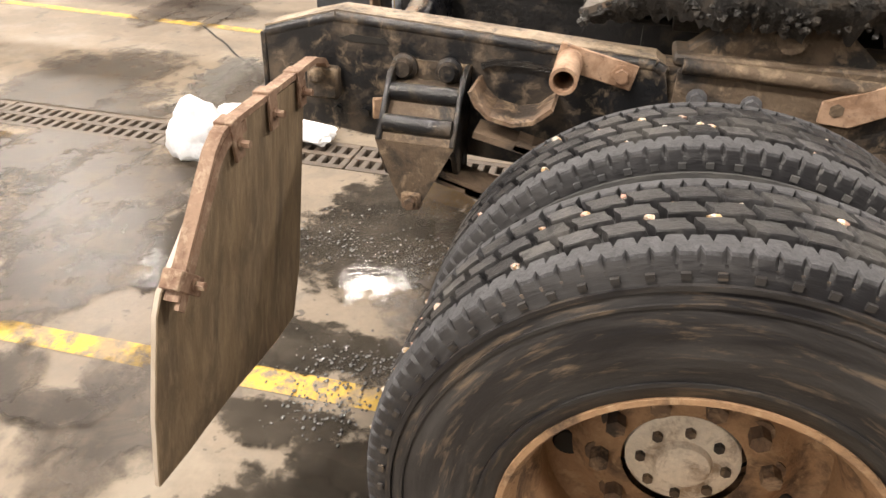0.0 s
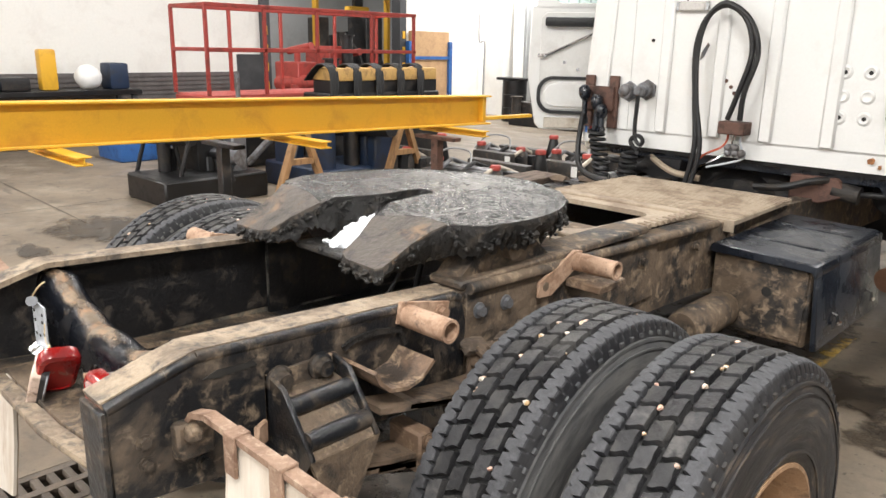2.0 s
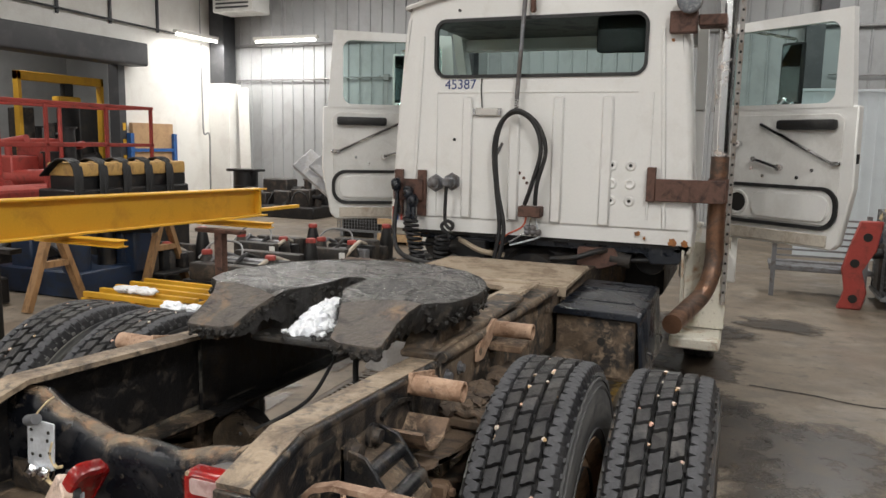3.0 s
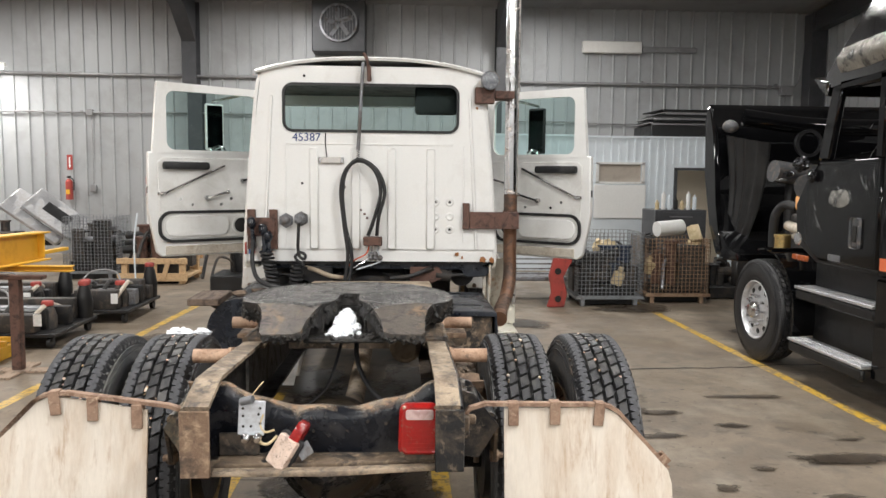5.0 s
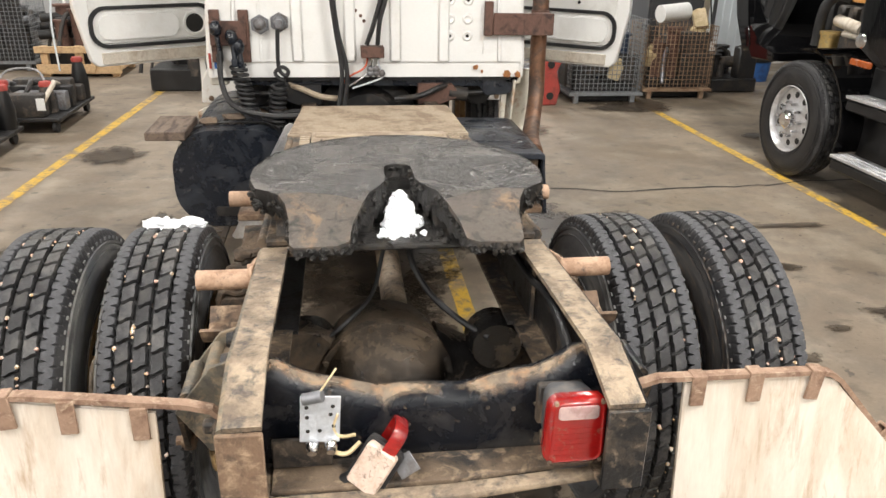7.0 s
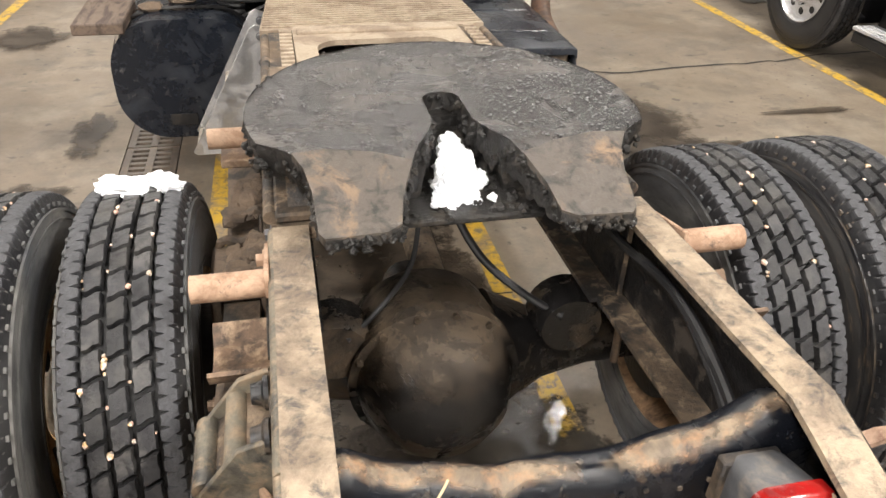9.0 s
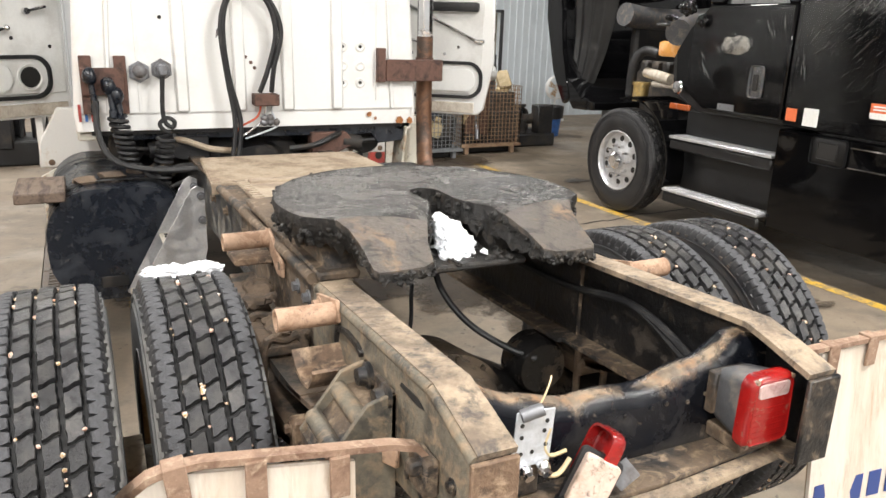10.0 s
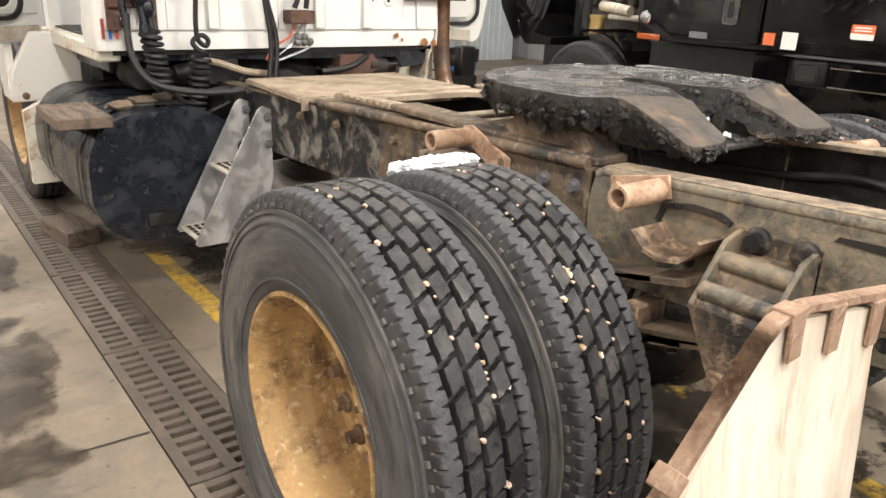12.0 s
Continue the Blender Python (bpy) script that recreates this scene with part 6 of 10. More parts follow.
# tan plate between coupling and deck with a rounded opening
bm = bmn()
outer = rounded_xy(0, 2.06, 0.325, 0.46, 0.015)
inner = rounded_xy(0.0, 2.04, 0.245, 0.27, 0.09)
top = lambda y: 1.048 - (y - 1.6) * 0.036
rings = [[bm.verts.new((x, y, top(y) - dz)) for x, y in loop] for loop, dz in ((outer, 0.02), (outer, 0.0), (inner, 0.0), (inner, 0.02))]
for u, v in zip(rings, rings[1:] + rings[:1]):
    for k in range(len(u)):
        bm.faces.new((u[k], u[(k + 1) % len(u)], v[(k + 1) % len(u)], v[k]))
part("slide_plate", bm, M_DECK, fifth, "dusty tan plate with a rounded opening", 30)
for y0, y1, z in ((1.64, 1.70, 1.062), (2.40, 2.46, 1.03)):
    bm = bmn()
    slab(bm, (-0.31, y0, z - 0.016), (0.31, y1, z), 0.005)
    part("slide_bar", bm, M_DECK, fifth)
# snow packed in the throat
bm = bmn()
random.seed(31)
for k, (x, y, z, r) in enumerate(((-0.05, 0.965, 1.088, 0.034), (-0.03, 0.99, 1.10, 0.042), (0.012, 0.985, 1.098, 0.034), (-0.018, 1.02, 1.12, 0.046), (0.022, 1.025, 1.118, 0.040), (0.055, 1.03, 1.112, 0.026), (-0.012, 1.06, 1.138, 0.042), (0.018, 1.07, 1.142, 0.036), (-0.004, 1.105, 1.152, 0.036), (0.004, 1.14, 1.156, 0.03), (-0.055, 0.94, 1.082, 0.018), (0.03, 0.965, 1.088, 0.02))):
    blob(bm, (x * 0.86 - 0.004, y, z - 0.018), r * 0.86, (1, 1.15, 0.95), 0.30, 4.5, 4, k * 1.9)
for k in range(22):
    blob(bm, (random.uniform(-0.075, 0.06), random.uniform(0.93, 1.06), 1.082 + random.uniform(0, 0.01)), random.uniform(0.005, 0.013), (1, 1, 0.7), 0.6, 4, 2, k * 0.7)
solo("packed_snow", bm, M_SNOW, "white snow packed in the fifth wheel throat", "snow", kind="stuff")
# beads of water on the plate
random.seed(8)
bm = bmn()
for k in range(1150):
    a, r = random.uniform(0, 2 * math.pi), 0.45 * math.sqrt(random.random())
    x, y = r * math.cos(a), 1.22 + r * math.sin(a)
    if abs(x) < 0.075 or y < 1.0 or (x < 0.05 and random.random() < 0.6):
        continue
    q = random.uniform(0.0014, 0.0044)
    bmesh.ops.create_icosphere(bm, subdivisions=1, radius=q, matrix=Matrix.Translation((x, y, 1.2065)) @ Matrix.Diagonal((random.uniform(0.8, 1.6), 1, 0.7, 1)))
solo("water_beads", bm, M_DROPS, "beads of meltwater on the greasy plate", "water", kind="stuff", smooth=60)

# ---- the white cab ----
CY = 3.54


def half_width(z):
    pts = [(1.10, 0.972), (1.2, 0.978), (1.7, 0.943), (2.3, 0.888), (2.45, 0.868), (2.56, 0.83)]
    for (za, wa), (zb, wb) in zip(pts, pts[1:]):
        if z <= zb:
            return wa + (wb - wa) * (z - za) / (zb - za)
    return 0.83


cab = thing("truck_cab", "white truck cab with bare back wall and rusty lower corners", "truck cab", (0, 4.3, 1.1))
WX, WZ0, WZ1 = 0.655, 2.095, 2.44


def rounded(cx, cz, hx, hz, r, n=10):
    out = []
    for qx, qz, a0 in ((1, 1, 0), (-1, 1, 90), (-1, -1, 180), (1, -1, 270)):
        for k in range(n):
            a = math.radians(a0 + 90 * k / (n - 1))
            out.append((cx + qx * (hx - r) + r * math.cos(a), cz + qz * (hz - r) + r * math.sin(a)))
    return out


def ring_plate(bm, outer, inner, y0, y1):
    n = len(outer)
    for y, flip in ((y0, False), (y1, True)):
        o = [bm.verts.new((x, y, z)) for x, z in outer]
        i = [bm.verts.new((x, y, z)) for x, z in inner]
        for k in range(n):
            f = (o[k], o[(k + 1) % n], i[(k + 1) % n], i[k])
            bm.faces.new(f[::-1] if flip else f)
    for loop in (outer, inner):
        lo = [bm.verts.new((x, y0, z)) for x, z in loop]
        hi = [bm.verts.new((x, y1, z)) for x, z in loop]
        for k in range(n):
            bm.faces.new((lo[k], lo[(k + 1) % n], hi[(k + 1) % n], hi[k]))


hole = rounded(0.0, (WZ0 + WZ1) / 2, WX, (WZ1 - WZ0) / 2, 0.07)


def back_edge(z):
    return half_width(z) - 0.03


outer = []
for x, z in hole:
    # carry the hole's points out to the wall's edge
    dx, dz = x, z - 2.27
    if abs(dx) > 0.56 and abs(dz) < 0.12:
        zz = 2.27 + dz * 2.2
        outer.append((math.copysign(back_edge(zz), x), zz))
    elif dz > 0:
        outer.append((x * 1.23, 2.565 + 0.055 * (1 - (x / WX) ** 2)))
    else:
        outer.append((x * 1.38, 2.0))
bm = bmn()
ring_plate(bm, outer, hole, CY, CY + 0.035)
part("window_panel", bm, M_WHITE, cab, smooth=50)
bm = bmn()
zs = [1.105, 1.16, 1.2, 1.4, 1.6, 1.8, 2.0]
for za, zb in zip(zs, zs[1:]):
    prism(bm, [(-back_edge(za), za), (back_edge(za), za), (back_edge(zb), zb), (-back_edge(zb), zb)], "y", CY + (0.012 if za < 1.17 else 0), CY + 0.035)
part("back_panel", bm, M_WHITE, cab)
# rounded rear corners and side pillars
for sx in (-1, 1):
    bm = bmn()
    rings = []
    for z in (1.105, 1.2, 1.5, 1.8, 2.1, 2.3, 2.45, 2.56):
        w = half_width(z)
        rings.append([bm.verts.new((sx * x, y, z)) for x, y in ((w - 0.035, CY), (w - 0.018, CY + 0.004), (w - 0.005, CY + 0.018), (w, CY + 0.045), (w, CY + 0.27), (w - 0.04, CY + 0.275), (w - 0.06, CY + 0.06))])
    for a, b in zip(rings, rings[1:]):
        for k in range(6):
            bm.faces.new((a[k], a[k + 1], b[k + 1], b[k]))
    part("rear_corner", bm, M_WHITE, cab, smooth=60)
    bm = bmn()
    for z0, z1 in ((1.1, 1.95), (1.95, 2.5)):
        prism(bm, [(4.62 + (0.22 if z0 < 1.9 else 0.2), z0), (4.95, z0), (4.95 - (0.0 if z0 < 1.9 else 0.28), z1), (4.84 - (0 if z0 < 1.9 else 0.3), z1)], "x", sx * 0.86, sx * 0.93)
    part("front_pillar", bm, M_WHITE, cab)
    bm = bmn()
    slab(bm, (sx * 0.86, 3.6, 1.05), (sx * 0.97, 4.9, 1.13), 0.01)
    part("door_sill", bm, M_WHITE_WORN, cab)
    # long shallow bead up the back
    bm = bmn()
    prism(bm, [(sx * 0.795, 1.2), (sx * 0.82, 1.2), (sx * 0.755, 2.35), (sx * 0.733, 2.35)], "y", CY - 0.012, CY + 0.002, bevel=0.005)
    part("bead", bm, M_WHITE, cab)
# pressed ribs
for x in (-0.457, -0.144, 0.13, 0.427):
    bm = bmn()
    prism(bm, [(x - 0.008, 1.20), (x + 0.063, 1.20), (x + 0.058, 1.97), (x - 0.008, 1.97)], "y", CY - 0.020, CY + 0.004, bevel=0.011)
    part("pressed_rib", bm, M_WHITE, cab)
bm = bmn()
slab(bm, (-0.64, CY - 0.006, 1.992), (0.62, CY + 0.002, 2.004), 0.002)
slab(bm, (-0.655, CY - 0.006, 1.2), (-0.64, CY + 0.002, 1.99), 0.002)
slab(bm, (0.70, CY - 0.006, 1.25), (0.712, CY + 0.002, 1.99), 0.002)
part("panel_crease", bm, M_WHITE, cab)
# roof with a rolled lip
bm = bmn()
rows = []
for k in range(13):
    t = -1 + 2 * k / 12
    x, z = 0.855 * t, 2.645 - 0.105 * abs(t) ** 2.6
    rows.append([bm.verts.new(p) for p in ((x, CY - 0.035, z - 0.03), (x, CY - 0.045, z - 0.012), (x, CY - 0.03, z), (x, CY + 0.3, z + 0.03), (x, CY + 0.9, z + 0.03), (x, CY + 1.25, z - 0.06), (x, CY + 1.25, z - 0.09), (x, CY + 0.3, z - 0.01), (x, CY + 0.02, z - 0.03))])
for a, b in zip(rows, rows[1:]):
    for k in range(8):
        bm.faces.new((a[k], a[k + 1], b[k + 1], b[k]))
for r in (rows[0], rows[-1]):
    bm.faces.new(r)
part("roof", bm, M_WHITE, cab, smooth=50)
bm = bmn()
slab(bm, (-0.83, CY + 0.04, 2.47), (0.83, CY + 1.15, 2.5))
part("headliner", bm, M_MATTBLACK, cab)
# windscreen frame, dash, floor, seats: what shows through the rear window
bm = bmn()
slab(bm, (-0.9, 4.66, 2.38), (0.9, 4.74, 2.55), 0.01)
slab(bm, (-0.9, 4.9, 1.1), (0.9, 5.0, 1.98), 0.01)
part("windscreen_frame", bm, M_WHITE, cab)
bm = bmn()
slab(bm, (-0.86, 4.5, 1.6), (0.86, 4.88, 1.99), 0.04, 2)
part("dashboard", bm, M_MATTBLACK, cab)
bm = bmn()
slab(bm, (-0.9, CY + 0.04, 1.08), (0.9, 4.9, 1.14))
part("cab_floor", bm, M_UNDER, cab)
seat = thing("seat", "black high backed driver seat seen through the rear window", "seat", (0.45, 3.9, 1.14))
bm = bmn()
slab(bm, (0.22, 3.64, 1.4), (0.68, 3.78, 2.02), 0.06, 3)
part("backrest", bm, M_MATTBLACK, seat)
bm = bmn()
slab(bm, (0.2, 3.7, 1.14), (0.7, 4.2, 1.5), 0.05, 2)
part("cushion", bm, M_MATTBLACK, seat)
bm = bmn()
lathe(bm, [(0.2, -0.012), (0.214, 0), (0.2, 0.012), (0.188, 0)], 32, Matrix.Translation((-0.42, 4.36, 1.98)) @ pose(0, 0, 0, 0, 55, 90), closed=True)
part("steering_wheel", bm, M_MATTBLACK, cab)
bm = bmn()
slab(bm, (0.33, 3.72, 2.24), (0.66, 3.76, 2.46), 0.03, 2)
part("sun_visor", bm, M_MATTBLACK, cab)
# rear window: black gasket and glass
bm = bmn()
ring_plate(bm, rounded(0, (WZ0 + WZ1) / 2, WX + 0.010, (WZ1 - WZ0) / 2 + 0.010, 0.08), rounded(0, (WZ0 + WZ1) / 2, WX - 0.010, (WZ1 - WZ0) / 2 - 0.010, 0.06), CY - 0.012, CY + 0.02)
gasket = part("window_gasket", bm, M_MATTBLACK, cab)
bm = bmn()
bm.faces.new([bm.verts.new((x, CY + 0.012, z)) for x, z in rounded(0, (WZ0 + WZ1) / 2, WX - 0.01, (WZ1 - WZ0) / 2 - 0.01, 0.06)])
pane = part("pane", bm, M_GLASS, gasket, "clear rear window glass", 0)
pane.visible_shadow = False
# fleet number on the back wall
font = bpy.data.curves.new("fleet_number", "FONT")
font.body, font.size, font.extrude, font.align_x = "45387", 0.085, 0.001, "LEFT"
text_ob = new("fleet_number", font)
text_ob.matrix_world = pose(-0.592, CY - 0.003, 2.018, 90, 0, 0)
bpy.context.view_layer.update()
me = bpy.data.meshes.new_from_object(text_ob.evaluated_get(bpy.context.evaluated_depsgraph_get()))
me.transform(text_ob.matrix_world)
bpy.data.objects.remove(text_ob)
me.materials.clear()
me.materials.append(M_INK)
ob = new("fleet_number", me)
ob.parent = cab
ob.matrix_parent_inverse = Matrix.Translation(-cab.location)
tagged(ob, "blue painted fleet number 45387")
# small fixtures on the back wall
bm = bmn()
slab(bm, (-0.375, CY - 0.03, 1.85), (-0.225, CY, 1.9), 0.008)
marker = part("marker_lamp", bm, M_LAMPCLEAR, cab, "small clear marker lamp with chrome ends")
bm = bmn()
slab(bm, (-0.395, CY - 0.022, 1.852), (-0.37, CY, 1.898), 0.004)
slab(bm, (-0.23, CY - 0.022, 1.852), (-0.205, CY, 1.898), 0.004)
part("end_caps", bm, M_CHROME, marker)
bm = bmn()
hose(bm, [(-0.335, CY - 0.006, 1.9), (-0.34, CY - 0.006, 1.95), (-0.345, CY - 0.006, 2.02), (-0.342, CY - 0.006, 2.08)], 0.004, 6)
part("wire", bm, M_BLACKRUB, cab)
for x, z in ((-0.642, 1.417), (-0.529, 1.43)):
    sock = thing("trailer_socket", "grey round trailer socket bolted to the cab wall", "socket", (x, CY - 0.03, z), "trailer sockets")
    bm = bmn()
    rod(bm, (x, CY, z), (x, CY - 0.012, z), 0.058, 6)
    part("flange", bm, M_STEELGREY, sock)
    bm = bmn()
    rod(bm, (x, CY - 0.012, z), (x, CY - 0.06, z), 0.04, 18)
    blob(bm, (x, CY - 0.06, z + 0.008), 0.036, (1, 0.5, 1), 0.05, 2, 2)
    part("cap", bm, M_STEELGREY, sock)
plug = thing("trailer_plug", "black curled cable hanging from a trailer plug", "cable", (-0.529, CY - 0.09, 1.4))
bm = bmn()
slab(bm, (-0.555, CY - 0.12, 1.40), (-0.505, CY - 0.05, 1.455), 0.01)
part("plug", bm, M_STEELGREY, plug)
bm = bmn()
pts = [(-0.535, CY - 0.09, 1.41), (-0.54, CY - 0.085, 1.33), (-0.545, CY - 0.08, 1.22), (-0.535, CY - 0.08, 1.155), (-0.50, CY - 0.08, 1.13), (-0.49, CY - 0.08, 1.16), (-0.525, CY - 0.08, 1.18), (-0.565, CY - 0.08, 1.15), (-0.545, CY - 0.08, 1.115), (-0.51, CY - 0.085, 1.1)]
hose(bm, pts, 0.012)
part("cable", bm, M_BLACKRUB, plug)
glad = thing("gladhand_bracket", "rust brown bracket with black air couplings on the cab wall", "air couplings", (-0.82, CY - 0.05, 1.3))
for x in (-0.9, -0.735):
    bm = bmn()
    slab(bm, (x - 0.03, CY - 0.03, 1.2), (x + 0.03, CY - 0.004, 1.50), 0.004)
    part("bracket_leg", bm, M_RUSTBRACKET, glad)
bm = bmn()
slab(bm, (-0.93, CY - 0.05, 1.3), (-0.72, CY - 0.03, 1.44), 0.004)
part("bracket_plate", bm, M_RUSTBRACKET, glad)
for k, x in enumerate((-0.885, -0.80, -0.765)):
    bm = bmn()
    blob(bm, (x, CY - 0.09, 1.40 - 0.05 * k), 0.036, (1, 1.1, 1.3), 0.2, 3, 2, k)
    rod(bm, (x, CY - 0.09, 1.40 - 0.05 * k), (x + 0.01, CY - 0.1, 1.26 - 0.03 * k), 0.016, 10)
    box(bm, (x + 0.01, CY - 0.1, 1.24 - 0.03 * k), (0.04, 0.04, 0.05), None, 0.008)
    part("coupling", bm, M_BLACKPAINT, glad)


def coil(cx, cy, z0, z1, r, n, lean=(0, 0)):
    return [(cx + r * math.cos(2 * math.pi * k / 8) + lean[0] * k / (8 * n), cy + r * math.sin(2 * math.pi * k / 8) + lean[1] * k / (8 * n), z0 + (z1 - z0) * k / (8 * n)) for k in range(8 * n + 1)]


for cx, z0, lean in ((-0.775, 1.2, (0.05, 0.02)), (-0.54, 1.09, (-0.04, 0.02))):
    bm = bmn()
    hose(bm, coil(cx, CY - 0.12, z0, z0 - 0.26, 0.042, 9, lean), 0.011, 6, 2)
    hose(bm, [(cx + lean[0] + 0.042, CY - 0.1, z0 - 0.26), (cx + lean[0] * 3, CY - 0.12, z0 - 0.33), (cx + 0.3, CY - 0.14, 0.93), (-0.1, CY - 0.2, 0.93)], 0.011, 6)
    solo("coiled_air_hose", bm, M_BLACKRUB, "black coiled air hose hanging behind the cab", "hose", "coiled hoses")
bm = bmn()
hose(bm, [(-0.87, CY - 0.12, 1.28), (-0.87, CY - 0.15, 1.1), (-0.80, CY - 0.22, 0.98), (-0.6, CY - 0.3, 0.94), (-0.3, CY - 0.35, 0.95), (-0.1, CY - 0.4, 0.93)], 0.016)
solo("air_hose", bm, M_BLACKRUB, "long black rubber air hose drooping to the frame", "hose", "loose hoses")
# pole and hanging loop of hoses
pole = thing("hose_pole", "grey hose pole hung from the roof with a spring hook", "pole", (-0.08, CY - 0.05, 1.9))
bm = bmn()
rod(bm, (-0.058, CY - 0.06, 2.60), (-0.095, CY - 0.06, 1.95), 0.014, 10)
part("tube", bm, M_STEELGREY, pole)
bm = bmn()
hose(bm, [(-0.055, CY - 0.05, 2.665), (-0.03, CY - 0.06, 2.62), (-0.02, CY - 0.05, 2.55), (-0.005, CY - 0.04, 2.47)], 0.012)
box(bm, (-0.015, CY - 0.045, 2.52), (0.03, 0.03, 0.12), None, 0.006)
part("strap", bm, M_RUSTBRACKET, pole)
bm = bmn()
hose(bm, coil(-0.095, CY - 0.06, 1.95, 1.89, 0.012, 4), 0.003, 5, 1)
part("spring", bm, M_STEELGREY, pole)
for k in range(2):
    bm = bmn()
    d = 0.03 * k
    hose(bm, [(-0.20 + d, CY - 0.12, 0.93), (-0.17 + d, CY - 0.1, 1.15), (-0.20 + d * 0.3, CY - 0.09, 1.4), (-0.222 + d * 0.4, CY - 0.09, 1.65), (-0.18 + d * 0.2, CY - 0.09, 1.81), (-0.08, CY - 0.085 - d * 0.4, 1.872 + d * 0.3), (0.03 + d * 0.6, CY - 0.09, 1.80), (0.075 + d, CY - 0.09, 1.64), (0.03 + d, CY - 0.09, 1.45), (-0.02 + d * 2.2, CY - 0.07, 1.31)], 0.014)
    solo("looped_air_hose", bm, M_BLACKRUB, "black looped air hose hung on the cab back", "hose", "looped hoses")
bm = bmn()
slab(bm, (-0.055, CY - 0.1, 1.235), (0.085, CY - 0.004, 1.3), 0.005)
valve = solo("hose_junction", bm, M_RUSTBRACKET, "small rust brown junction block under the hoses", "junction block")
for dx, mat in ((-0.03, M_ORANGE), (0.0, M_CHROME), (0.04, M_GALV)):
    bm = bmn()
    hose(bm, [(dx + 0.015, CY - 0.05, 1.235), (dx + 0.01, CY - 0.045, 1.2), (dx * 1.6, CY - 0.045, 1.16), (dx * 3 - 0.05, CY - 0.045, 1.11), (dx - 0.15, CY - 0.06, 1.05)], 0.006, 6)
    part("thin_line", bm, mat, valve)
for k in range(5):
    bm = bmn()
    blob(bm, (0.0 + 0.035 * (k % 3), CY - 0.06, 1.14 + 0.025 * (k % 2)), 0.022, (1, 1, 1), 0.2, 3, 2, k)
    part("fitting", bm, M_STEELGREY, valve)
# holes and dimples
for x in (0.49, 0.60):
    for z in (1.565, 1.455, 1.355):
        bm = bmn()
        lathe(bm, [(0.0, 0.002), (0.014, 0.003), (0.022, 0.010), (0.028, 0.008), (0.034, 0.0)], 20, Matrix.Translation((x, CY, z)) @ pose(0, 0, 0, 0, 0, -90))
        part("dimple", bm, M_WHITE, cab)
        if z != 1.455:
            bm = bmn()
            rod(bm, (x, CY - 0.006, z), (x, CY - 0.002, z), 0.010, 12)
            part("bolt_hole", bm, M_PIT, cab)
for x, z in ((-0.41, 1.44), (-0.41, 1.395), (0.17, 1.31), (0.17, 1.27), (-0.12, 1.31), (-0.12, 1.27), (-0.52, 1.70), (-0.5, 2.5), (-0.08, 1.50), (-0.05, 1.47), (-0.03, 1.44)):
    bm = bmn()
    rod(bm, (x, CY - 0.005, z), (x, CY, z), 0.010, 10)
    part("bolt_hole", bm, M_RUSTBRACKET if z > 1.43 and x > -0.1 else M_PIT, cab)
bm = bmn()
prism(bm, [(-0.235, 1.60), (-0.215, 1.62), (-0.19, 1.68), (-0.20, 1.69), (-0.23, 1.64)], "y", CY - 0.006, CY)
part("scrape", bm, M_LIGHTBACK, cab, "dark scrape in the white paint")
for x, z, r in ((0.86, 1.125, 0.028), (0.66, 1.165, 0.02), (0.93, 1.12, 0.024), (0.80, 2.28, 0.012), (0.43, 1.22, 0.012), (0.7, 1.14, 0.012)):
    bm = bmn()
    prism(bm, [(x + r * (0.6 + 0.5 * random.random()) * math.cos(a), z + r * (0.6 + 0.5 * random.random()) * math.sin(a)) for a in [0.57 * k for k in range(11)]], "y", CY - 0.0022, CY - 0.0008)
    part("rust_spot", bm, M_RUSTSTAIN, cab, "orange rust spot")
for k, (mat, x) in enumerate(((M_REDPAINT, -0.955), (M_BLUE, -0.925), (M_REDPAINT, -0.895))):
    bm = bmn()
    prism(bm, [(x, 1.16), (x + 0.014, 1.16), (x + 0.014, 1.25), (x, 1.25)], "y", CY - 0.007, CY - 0.003)
    part("decal_stripe", bm, mat, cab)

# chassis parts under and behind the cab
under = thing("transmission", "dark greasy gearbox and mounts below the cab", "gearbox", (0, 4.1, 0.8))
bm = bmn()
lathe(bm, [(0.0, -0.5), (0.2, -0.5), (0.24, -0.42), (0.33, -0.38), (0.35, -0.1), (0.36, 0.5), (0.0, 0.5)], 32, Matrix.Translation((-0.02, 4.15, 0.78)) @ pose(0, 0, 0, 0, 0, 90))
part("bell_housing", bm, M_UNDER, under)
bm = bmn()
prism(bm, [(-0.78, 1.105), (0.97, 1.105), (0.90, 0.985), (0.74, 0.975), (0.70, 1.045), (-0.78, 1.045)], "y", 3.60, 3.66, bevel=0.006)
slab(bm, (-0.85, 3.9, 0.96), (0.9, 4.8, 1.06), 0.01)
part("cab_sub_frame", bm, M_BLACKPAINT, under)
